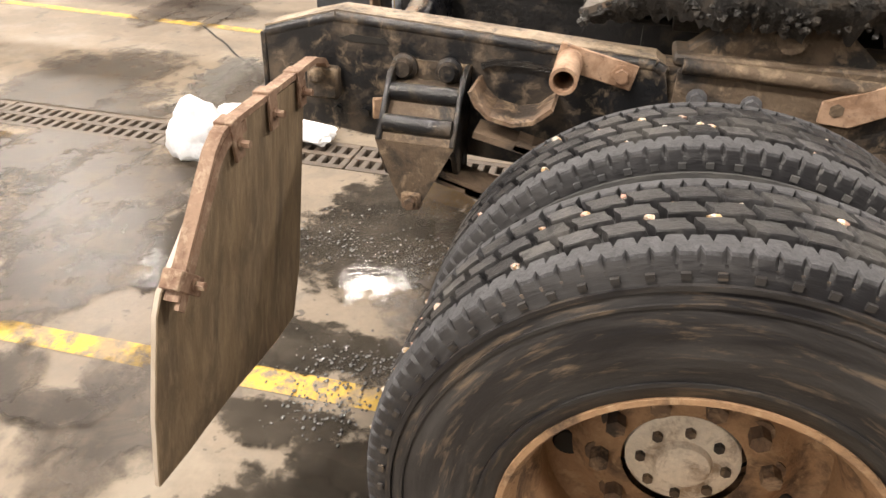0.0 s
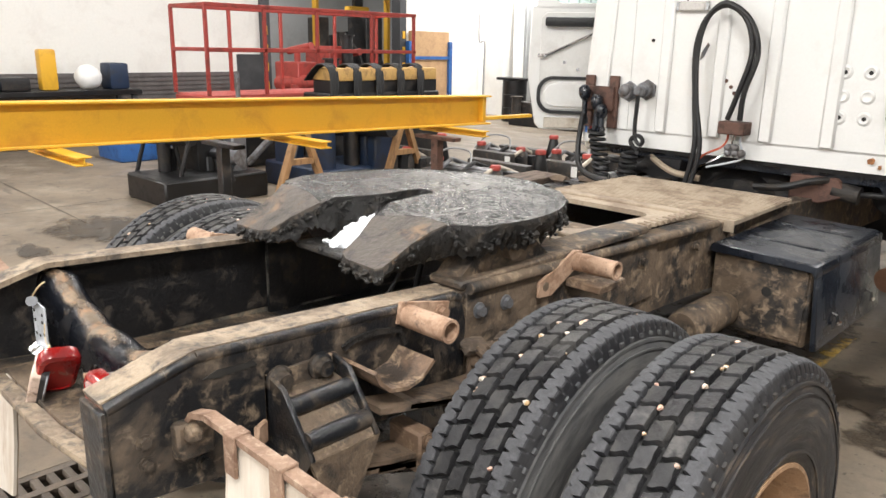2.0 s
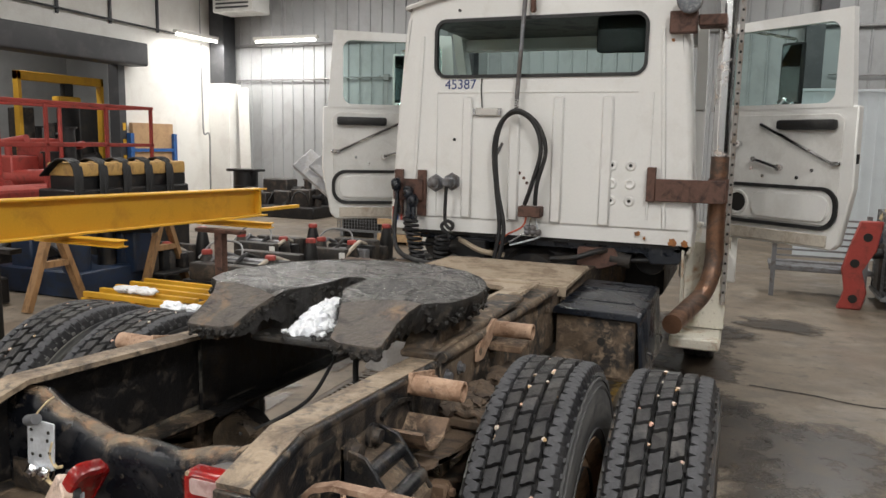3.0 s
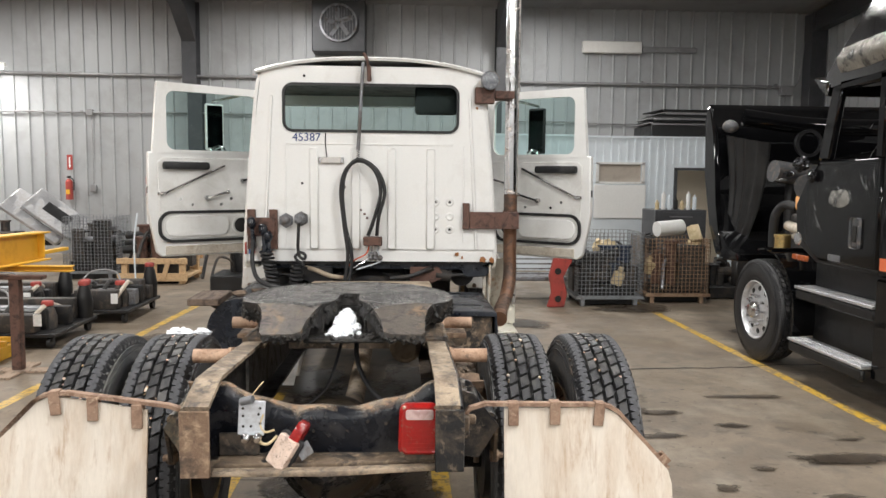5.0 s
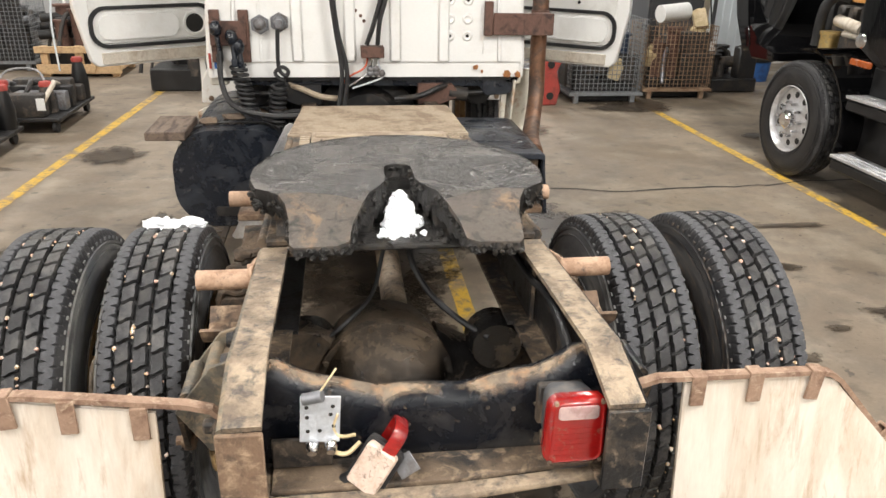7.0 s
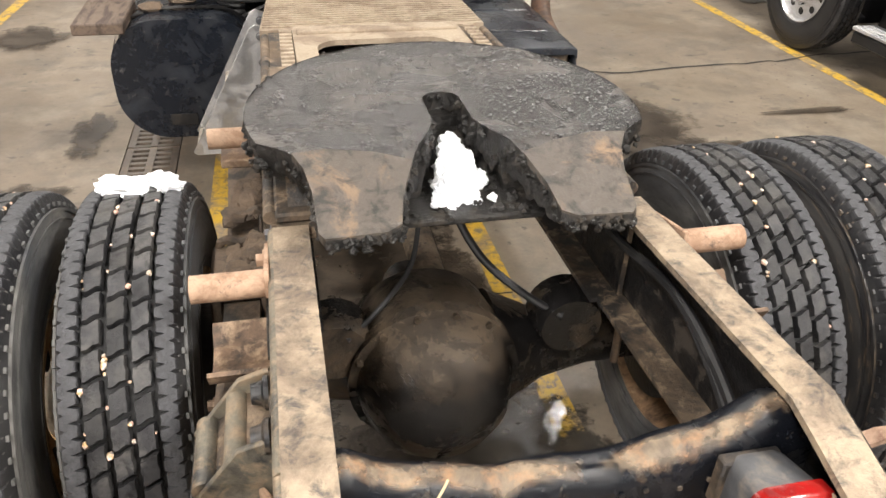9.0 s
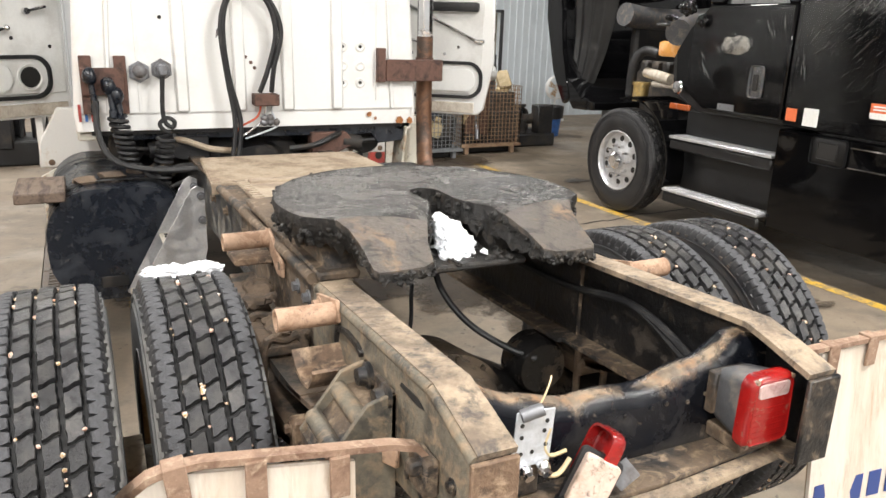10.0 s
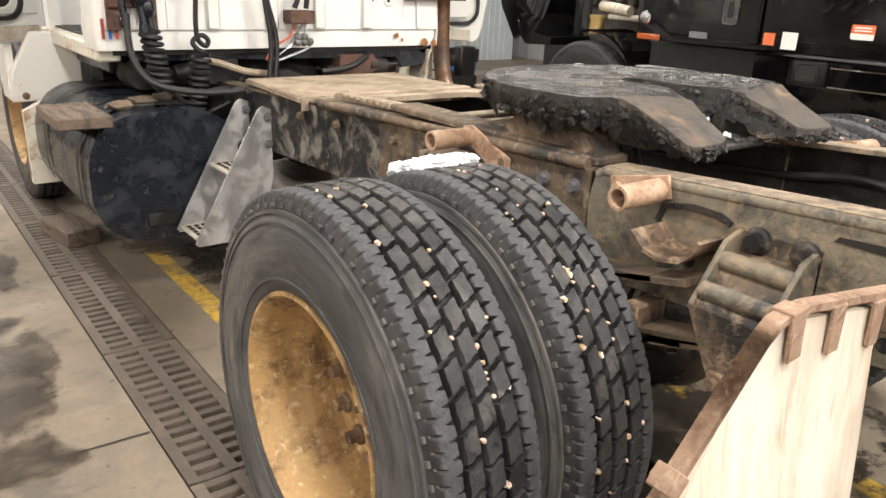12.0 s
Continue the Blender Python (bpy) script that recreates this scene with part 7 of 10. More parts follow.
for sx in (-1, 1):
    bm = bmn()
    prism(bm, [(0.30 * sx, 0.93), (0.30 * sx, 1.06), (0.52 * sx, 1.06), (0.58 * sx, 0.98), (0.45 * sx, 0.93)], "y", 3.56, 3.66, bevel=0.006)
    part("cab_mount", bm, M_UNDER if sx < 0 else M_RUSTBRACKET, under)
    bm = bmn()
    rod(bm, (sx * 0.5, 3.6, 1.0), (sx * 0.62, 3.6, 0.985), 0.045, 16)
    rod(bm, (sx * 0.62, 3.62, 0.99), (sx * 0.78, 3.62, 1.0), 0.015, 10)
    part("shock_rod", bm, M_UNDER, under)
    bm = bmn()
    lathe(bm, [(0, 0), (0.09, 0.01), (0.1, 0.05), (0.1, 0.16), (0, 0.17)], 20, Matrix.Translation((sx * 0.72, 3.75, 0.98)) @ pose(0, 0, 0, 0, 0, 90))
    part("air_bag", bm, M_UNDER, under)
    bm = bmn()
    hose(bm, [(sx * 0.15, 3.5, 0.98), (sx * 0.3, 3.48, 1.0), (sx * 0.42, 3.52, 1.04), (sx * 0.5, 3.6, 1.05)], 0.018)
    part("pipe", bm, M_DECK if sx < 0 else M_UNDER, under)
bm = bmn()
slab(bm, (-0.7, 4.9, 0.5), (0.7, 6.3, 1.05), 0.05)
part("engine_block", bm, M_UNDER, under)
# white lower panels ahead of the doors
for sx in (-1, 1):
    bm = bmn()
    prism(bm, [(sx * 0.83, 0.745), (sx * 1.215, 0.735), (sx * 1.2, 0.9), (sx * 1.08, 1.12), (sx * 0.83, 1.12)], "y", 4.60, 4.68, bevel=0.01)
    prism(bm, [(4.66, 0.74), (4.66, 1.12), (5.9, 1.2), (5.9, 1.0), (5.0, 0.95), (4.9, 0.74)], "x", sx * 1.17, sx * 1.21)
    f = solo("fender_panel", bm, M_WHITE_FENDER, "white lower fender panel with rusty bolts", "fender", "fender panels")
    for x in (0.9, 1.02, 1.14):
        bm = bmn()
        nut(bm, (sx * x, 4.6, 0.77), (0, -1, 0), 0.014, 0.01)
        part("bolt", bm, M_RUSTPLATE, f)
# right hand step with its slanted carrier
step = thing("cab_step", "cream painted rusty step hanging below the cab corner", "step", (1.05, 3.7, 0.45))
bm = bmn()
prism(bm, [(3.56, 1.08), (3.74, 1.08), (3.86, 0.50), (3.72, 0.50)], "x", 0.915, 0.93, bevel=0.003)
part("carrier", bm, M_WHITE_WORN, step)
bm = bmn()
prism(bm, [(3.9, 1.1), (4.05, 1.1), (4.05, 0.46), (3.9, 0.46)], "x", 1.14, 1.16, bevel=0.003)
part("carrier", bm, M_WHITE_WORN, step)
bm = bmn()
slab(bm, (0.87, 3.60, 0.48), (1.16, 4.02, 0.55), 0.012)
for k in range(7):
    rod(bm, (0.91 + 0.035 * k, 3.602, 0.515), (0.91 + 0.035 * k, 3.594, 0.515), 0.008, 8)
part("tread", bm, M_WHITE_WORN, step)
bm = bmn()
prism(bm, [(0.90, 1.1), (1.17, 1.1), (1.17, 0.56), (0.90, 0.56)], "y", 3.87, 3.89, bevel=0.003)
part("back_panel", bm, M_WHITE_WORN, step)

# exhaust stack
stack = thing("exhaust_stack", "tall chrome exhaust stack turning to burnt brown pipe below", "exhaust", (1.09, 3.62, 0.8))
bm = bmn()
rod(bm, (1.088, 3.68, 1.62), (1.07, 3.68, 4.6), 0.05, 24)
part("chrome_pipe", bm, M_CHROME, stack)
bm = bmn()
hose(bm, [(1.088, 3.68, 1.63), (1.09, 3.68, 1.2), (1.09, 3.66, 0.98), (1.05, 3.55, 0.84), (0.98, 3.3, 0.78), (0.93, 3.0, 0.76)], 0.052, 20, 8)
part("burnt_pipe", bm, M_EXHAUST, stack)
bm = bmn()
rod(bm, (1.088, 3.68, 1.36), (1.088, 3.68, 1.50), 0.058, 20)
part("clamp_band", bm, M_RUSTBRACKET, stack)
bm = bmn()
slab(bm, (1.140, 3.84, 0.72), (1.168, 3.86, 4.2), 0.003)
part("guard_strip", bm, M_PERF, stack, "perforated grey guard strip")
for k in range(48):
    bm = bmn()
    rod(bm, (1.154, 3.8402, 0.80 + 0.06 * k), (1.154, 3.836, 0.80 + 0.06 * k), 0.008, 8)
    part("perforation", bm, M_PIT, stack)
bm = bmn()
slab(bm, (0.752, CY - 0.05, 1.365), (1.13, CY - 0.035, 1.495), 0.004)
part("lower_bracket", bm, M_RUSTBRACKET, stack, "rust brown stack bracket")
bm = bmn()
slab(bm, (0.70, CY - 0.048, 1.36), (0.75, CY - 0.002, 1.56), 0.004)
part("bracket_foot", bm, M_RUSTBRACKET, stack)
bm = bmn()
slab(bm, (1.02, CY - 0.033, 1.37), (1.132, 3.65, 1.49), 0.004)
part("bracket_arm", bm, M_RUSTBRACKET, stack)
bm = bmn()
slab(bm, (0.78, CY - 0.07, 2.31), (0.928, CY - 0.002, 2.43), 0.006)
part("bracket_foot", bm, M_RUSTBRACKET, stack)
bm = bmn()
slab(bm, (0.93, CY - 0.04, 2.35), (1.08, 3.66, 2.41), 0.006)
part("upper_bracket", bm, M_RUSTBRACKET, stack, "rust brown stack bracket")
flood = thing("work_lamp", "round grey work lamp on the upper bracket", "lamp", (0.88, CY - 0.06, 2.45))
bm = bmn()
lathe(bm, [(0.0, -0.06), (0.05, -0.05), (0.068, 0.0), (0.07, 0.03), (0.062, 0.032)], 24, Matrix.Translation((0.885, CY - 0.09, 2.475)) @ pose(0, 0, 0, 0, 0, -90))
part("shell", bm, M_LIGHTBACK, flood)
bm = bmn()
lathe(bm, [(0.0, 0.036), (0.04, 0.034), (0.062, 0.03)], 24, Matrix.Translation((0.885, CY - 0.09, 2.475)) @ pose(0, 0, 0, 0, 0, -90))
part("lens", bm, M_LAMPGLASS, flood)

# ---- the doors, standing open ----
def cab_door(sx, hinge, edge):
    h, e = Vector((*hinge, 0)), Vector((*edge, 0))
    d = (e - h).normalized()
    L = (e - h).length
    inner = Vector((d.y, -d.x, 0)) if sx < 0 else Vector((-d.y, d.x, 0))
    if inner.y > 0:
        inner = -inner
    # local: u along the door, v out of the inner face, z up
    m = Matrix((( d.x, inner.x, 0, h.x), (d.y, inner.y, 0, h.y), (0, 0, 1, 0), (0, 0, 0, 1)))
    root = thing("cab_door", "open white cab door with bare grey inside and black gasket pocket", "door", (h.x, h.y, 1.1), "open cab doors")

    def P(name, bm, mat, parent=None, label="", smooth=38):
        bmesh.ops.transform(bm, matrix=m, verts=bm.verts)
        return part(name, bm, mat, parent or root, label, smooth)

    bm = bmn()
    n = 40
    out = []
    win = rounded(0.50, 2.21, 0.40, 0.245, 0.07)
    for x, z in win:
        du, dz = x - 0.50, z - 2.21
        if abs(dz) >= 0.17 and dz > 0:
            out.append((0.50 + du * 1.18, 2.52 + 0.015 * du))
        elif dz < -0.17:
            out.append((0.50 + du * 1.30, 1.93))
        else:
            out.append((0.50 + (0.52 if du > 0 else -0.49) + (0.0 if du < 0 else -0.05 * dz), 2.21 + dz * 1.4))
    n = len(win)
    for v, flip in ((0.0, False), (-0.05, True)):
        o = [bm.verts.new((x, v, z)) for x, z in out]
        i = [bm.verts.new((x, v, z)) for x, z in win]
        for k in range(n):
            f = (o[k], o[(k + 1) % n], i[(k + 1) % n], i[k])
            bm.faces.new(f)
    for loop in (out, win):
        lo = [bm.verts.new((x, 0.0, z)) for x, z in loop]
        hi = [bm.verts.new((x, -0.05, z)) for x, z in loop]
        for k in range(n):
            bm.faces.new((lo[k], lo[(k + 1) % n], hi[(k + 1) % n], hi[k]))
    P("window_frame", bm, M_WHITE, smooth=0)
    bm = bmn()
    prism(bm, [(0.0, 1.10), (0.02, 1.06), (0.96, 1.06), (1.0, 1.1), (1.065, 1.45), (1.055, 1.945), (0.0, 1.945)], "y", -0.06, 0.0, bevel=0.008)
    P("door_shell", bm, M_WHITE)
    bm = bmn()
    prism(bm, [(0.03, 1.21), (0.94, 1.21), (0.975, 1.28), (0.985, 1.86), (0.94, 1.90), (0.03, 1.90)], "y", 0.0, 0.012, bevel=0.005)
    P("inner_panel", bm, M_DOOR_INSIDE)
    bm = bmn()
    slab(bm, (0.03, 0.0, 1.075), (0.93, 0.012, 1.15), 0.004)
    P("sill_strip", bm, M_ALU_DULL)
    bm = bmn()
    o, i = rounded(0.56, 1.315, 0.43, 0.135, 0.11), rounded(0.56, 1.315, 0.405, 0.112, 0.095)
    for k in range(len(o)):
        a = [bm.verts.new((q[0], 0.026, q[1])) for q in (o[k], o[(k + 1) % len(o)], i[(k + 1) % len(o)], i[k])]
        bm.faces.new(a)
    for loop in (o, i):
        for k in range(len(loop)):
            p, q = loop[k], loop[(k + 1) % len(loop)]
            bm.faces.new([bm.verts.new(c) for c in ((p[0], 0.008, p[1]), (q[0], 0.008, q[1]), (q[0], 0.026, q[1]), (p[0], 0.026, p[1]))])
    P("gasket", bm, M_BLACKRUB, label="black rubber gasket loop", smooth=0)
    bm = bmn()
    prism(bm, rounded(0.66, 1.315, 0.27, 0.08, 0.06), "y", 0.012, 0.03, bevel=0.006)
    P("pocket_cover", bm, M_WHITE)
    bm = bmn()
    lathe(bm, [(0.0, 0.018), (0.066, 0.018), (0.072, 0.024), (0.082, 0.024), (0.084, 0.01)], 28, Matrix.Translation((0.27, 0, 1.315)) @ pose(0, 0, 0, 0, 0, 90))
    P("speaker_rim", bm, M_DOOR_INSIDE)
    bm = bmn()
    rod(bm, (0.27, 0.012, 1.315), (0.27, 0.0205, 1.315), 0.064, 24)
    P("speaker_hole", bm, M_PIT)
    bm = bmn()
    slab(bm, (0.56, 0.012, 1.80), (0.95, 0.075, 1.865), 0.02, 2)
    P("armrest", bm, M_BLACKRUB, label="black padded armrest")
    bm = bmn()
    rod(bm, (0.42, 0.03, 1.84), (0.93, 0.03, 1.60), 0.011, 8)
    box(bm, (0.96, 0.03, 1.595), (0.07, 0.03, 0.03), None, 0.008)
    P("check_strap", bm, M_CHROME)
    bm = bmn()
    rod(bm, (0.58, 0.02, 1.56), (0.58, 0.05, 1.56), 0.022, 14)
    rod(bm, (0.58, 0.045, 1.56), (0.40, 0.05, 1.61), 0.011, 8)
    blob(bm, (0.40, 0.055, 1.61), 0.02, rough=0, sub=2)
    P("window_crank", bm, M_CHROME)
    bm = bmn()
    rod(bm, (0.26, 0.02, 1.71), (0.26, 0.05, 1.71), 0.02, 14)
    rod(bm, (0.26, 0.045, 1.71), (0.14, 0.05, 1.74), 0.010, 8)
    P("door_handle", bm, M_CHROME)
    for u, z in ((0.36, 1.55), (0.45, 1.50), (0.8, 1.55), (0.7, 1.5), (0.9, 1.35), (0.12, 1.5)):
        bm = bmn()
        rod(bm, (u, 0.012, z), (u, 0.017, z), 0.012, 10)
        P("screw", bm, M_CHROME)
    bm = bmn()
    slab(bm, (1.03, -0.05, 1.56), (1.062, -0.01, 1.66), 0.004)
    P("latch", bm, M_BLACKRUB)
    bm = bmn()
    bm.faces.new([bm.verts.new((x, -0.02, z)) for x, z in win])
    gl = P("pane", bm, M_GLASS, label="clear door glass", smooth=0)
    gl.visible_shadow = False
    # mirrors stand on arms outside the glass
    bm = bmn()
    slab(bm, (0.30, -0.34, 1.98), (0.47, -0.30, 2.40), 0.02, 2)
    mir = P("mirror_head", bm, M_BLACKRUB if sx > 0 else M_WHITE)
    bm = bmn()
    slab(bm, (0.315, -0.30, 2.0), (0.455, -0.296, 2.38))
    P("mirror_glass", bm, M_MIRROR, mir)
    bm = bmn()
    rod(bm, (0.1, -0.06, 2.5), (0.39, -0.33, 2.42), 0.011, 8)
    rod(bm, (0.39, -0.33, 2.42), (0.39, -0.33, 1.9), 0.011, 8)
    rod(bm, (0.39, -0.33, 1.9), (0.1, -0.06, 1.75), 0.011, 8)
    P("mirror_arm", bm, M_CHROME, mir)
    bm = bmn()
    lathe(bm, [(0, -0.02), (0.06, -0.015), (0.075, 0), (0.04, 0.02), (0, 0.022)], 20, Matrix.Translation((0.36, -0.30, 1.96)) @ pose(0, 0, 0, 0, 0, 90))
    P("round_mirror", bm, M_CHROME, mir)
    return root


cab_door(-1, (-0.985, 4.74), (-1.87, 4.16))
cab_door(1, (0.985, 4.74), (1.83, 4.10))
# front wheels under the cab
for sx in (-1, 1):
    root = thing("front_wheel", "dark front tyre in shadow under the cab", "wheel", (sx * 0.98, 5.35, AXZ), "front wheels")
    for key, nm in (("carcass", "tyre"), ("groove", "tread_base"), ("tread", "tread"), ("shoulder", "shoulder_tread"), ("rim", "rim"), ("disc", "disc")):
        ob = new(nm, TYRE[key])
        ob.parent = root
        ob.matrix_basis = Matrix.Diagonal((sx, 1, 1, 1))

# ---- deck plate, tanks, flaps and lamps ----
deck = thing("deck_plate", "dusty ribbed aluminium deck plate between the rails", "deck plate", (0, 2.85, 0.98))
bm = bmn()
v = [(-0.45, 2.56), (0.46, 2.56), (0.44, 3.22), (-0.40, 3.24)]
prism(bm, v, "z", 0.975, 0.992)
prism(bm, [(-0.45, 2.556), (0.46, 2.556), (0.46, 2.562), (-0.45, 2.562)], "z", 0.945, 0.992)
part("plate", bm, M_DECK, deck)
for k in range(21):
    y = 2.585 + 0.031 * k
    bm = bmn()
    slab(bm, (-0.44 + 0.002 * k, y, 0.992), (0.455 - 0.001 * k, y + 0.014, 0.998), 0.002)
    part("tread_bar", bm, M_DECK, deck)

tank = thing("fuel_tank", "scuffed blue-black rounded fuel tank with straps and timber step blocks", "fuel tank", (-0.82, 3.4, 0.3))
prof = []
for cx, cz, a0 in ((-0.70, 0.64, 0), (-0.92, 0.64, 90), (-0.92, 0.53, 180), (-0.70, 0.53, 270)):
    for k in range(12):
        a = math.radians(a0 + 90 * k / 11)
        prof.append((cx + 0.235 * math.cos(a), cz + 0.235 * math.sin(a)))
bm = bmn()
prism(bm, prof, "y", 3.16, 4.35)
bmesh.ops.bevel(bm, geom=[e for e in bm.edges if abs(e.verts[0].co.y - e.verts[1].co.y) < 1e-5], offset=0.03, segments=3, affect="EDGES")
part("shell", bm, M_BLACKPAINT, tank, smooth=50)
for y in (3.3, 4.0):
    bm = bmn()
    big = [(-0.81 + (x + 0.81) * 1.03, 0.585 + (z - 0.585) * 1.04) for x, z in prof]
    n = len(big)
    lo = [bm.verts.new((x, y, z)) for x, z in big]
    hi = [bm.verts.new((x, y + 0.05, z)) for x, z in big]
    for k in range(n):
        bm.faces.new((lo[k], lo[(k + 1) % n], hi[(k + 1) % n], hi[k]))
    part("strap", bm, M_BLACKRUB, tank)
bm = bmn()
slab(bm, (-0.93, 3.152, 0.36), (-0.80, 3.16, 0.42), 0.003)
part("plate", bm, M_UNDER, tank)
bm = bmn()
slab(bm, (-0.5, 3.1, 0.6), (-0.42, 4.2, 0.72), 0.01)
part("tank_bracket", bm, M_UNDER, tank)
for c, s, turn in (((-1.16, 3.3, 0.86), (0.22, 0.42, 0.05), 0.0), ((-1.06, 4.3, 0.045), (0.18, 0.40, 0.09), 0.15)):
    bm = bmn()
    box(bm, (0, 0, 0), s, Matrix.Translation(c) @ Matrix.Rotation(turn, 4, "Z"), 0.006)
    if c[2] > 0.5:
        part("step_board", bm, M_WOODDARK, tank, "greasy old timber step board")
        bm = bmn()
        prism(bm, [(-1.22, 0.83), (-1.05, 0.83), (-0.98, 0.70)], "y", 3.3, 3.33)
        part("board_bracket", bm, M_UNDER, tank)
    else:
        solo("timber_block", bm, M_WOODDARK, "weathered timber block lying by the drain", "timber block")
bm = bmn()
for k in range(4):
    blob(bm, (-0.95 + 0.13 * k, 3.35 + 0.1 * k, 0.885), 0.05, (1.3, 1, 0.5), 0.4, 3, 2, k)
part("mud_cake", bm, M_MUD, tank)
bm = bmn()
prism(bm, [(-1.2, 0.32), (-1.2, 0.72), (-1.05, 0.8), (-0.8, 0.8), (-0.8, 0.32)], "y", 4.352, 4.42)
part("splash_panel", bm, M_WHITE_WORN, tank, "pale dirty splash panel")

ladder = thing("frame_step", "bare aluminium two plate step with pierced treads on the frame", "step", (-0.6, 2.9, 0.5))
for y in (2.885, 3.13):
    bm = bmn()
    prism(bm, [(-0.437, 0.60), (-0.437, 0.905), (-0.475, 0.92), (-0.50, 0.905), (-0.815, 0.335), (-0.80, 0.32), (-0.50, 0.32)], "y", y, y + 0.008, bevel=0.001)
    part("side_plate", bm, M_ALU, ladder)
for x0, x1, z in ((-0.80, -0.60, 0.34), (-0.64, -0.47, 0.62)):
    bm = bmn()
    slab(bm, (x0, 2.893, z), (x1, 3.13, z + 0.012), 0.002)
    tread = part("tread", bm, M_ALU_DULL, ladder)
    for i in range(5):
        for j in range(5):
            bm = bmn()
            slab(bm, (x0 + 0.02 + i * 0.034, 2.91 + j * 0.042, z + 0.0125), (x0 + 0.038 + i * 0.034, 2.935 + j * 0.042, z + 0.0155))
            part("slot", bm, M_PIT, tread)
for y, z in ((2.893, 0.87), (2.893, 0.75), (3.13, 0.87), (3.13, 0.75)):
    bm = bmn()
    nut(bm, (-0.455, y - 0.01, z), (0, -1, 0), 0.014, 0.014)
    part("bolt", bm, M_STEELGREY, ladder)

bat = thing("battery_box", "black steel battery box with a checker lid and scraped grey end", "battery box", (0.66, 2.9, 0.6))
bm = bmn()
slab(bm, (0.44, 2.46, 0.58), (0.815, 3.18, 0.889), 0.01)
part("box", bm, M_FRAME_MUD, bat)
bm = bmn()
prism(bm, [(0.445, 0.60), (0.80, 0.60), (0.80, 0.878), (0.445, 0.878)], "y", 2.450, 2.459, bevel=0.003)
plate = part("end_plate", bm, M_FRAME_MUD, bat, "dented end plate with a rusted hole")
bm = bmn()
rod(bm, (0.66, 2.4505, 0.77), (0.66, 2.4485, 0.77), 0.016, 9, 0.02)
part("rust_hole", bm, M_PIT, plate)
bm = bmn()
prism(bm, [(0.43, 0.905), (0.44, 0.925), (0.80, 0.917), (0.835, 0.908), (0.838, 0.866), (0.826, 0.866), (0.822, 0.89), (0.43, 0.89)], "y", 2.42, 3.22, bevel=0.004)
lid = part("lid", bm, M_BLACKPAINT, bat, "flat black lid with faint ribs")
for k in range(2):
    bm = bmn()
    y = 2.64 + 0.33 * k
    prism(bm, [(0.47, 0.920), (0.79, 0.915), (0.78, 0.921), (0.48, 0.928)], "y", y, y + 0.03, bevel=0.003)
    part("rib", bm, M_BLACKPAINT, lid)
bm = bmn()
prism(bm, [(0.823, 0.875), (0.838, 0.872), (0.868, 0.59), (0.845, 0.585)], "y", 2.43, 3.2, bevel=0.004)
part("side_cover", bm, M_BLACKPAINT, bat)
for y in (2.6, 3.02):
    bm = bmn()
    hose(bm, [(0.856, y, 0.70), (0.876, y, 0.69), (0.880, y, 0.66), (0.878, y + 0.05, 0.655)], 0.006, 6)
    part("handle", bm, M_CHROME, bat)
bm = bmn()
lathe(bm, [(0, -0.18), (0.06, -0.18), (0.07, -0.14), (0.07, 0.14), (0.06, 0.18), (0, 0.18)], 20, Matrix.Translation((0.52, 2.24, 0.68)) @ pose(0, 0, 0, 0, 0, 90))
solo("air_tank", bm, M_FRAME_MUD, "muddy cylindrical air tank on the rail", "air tank")

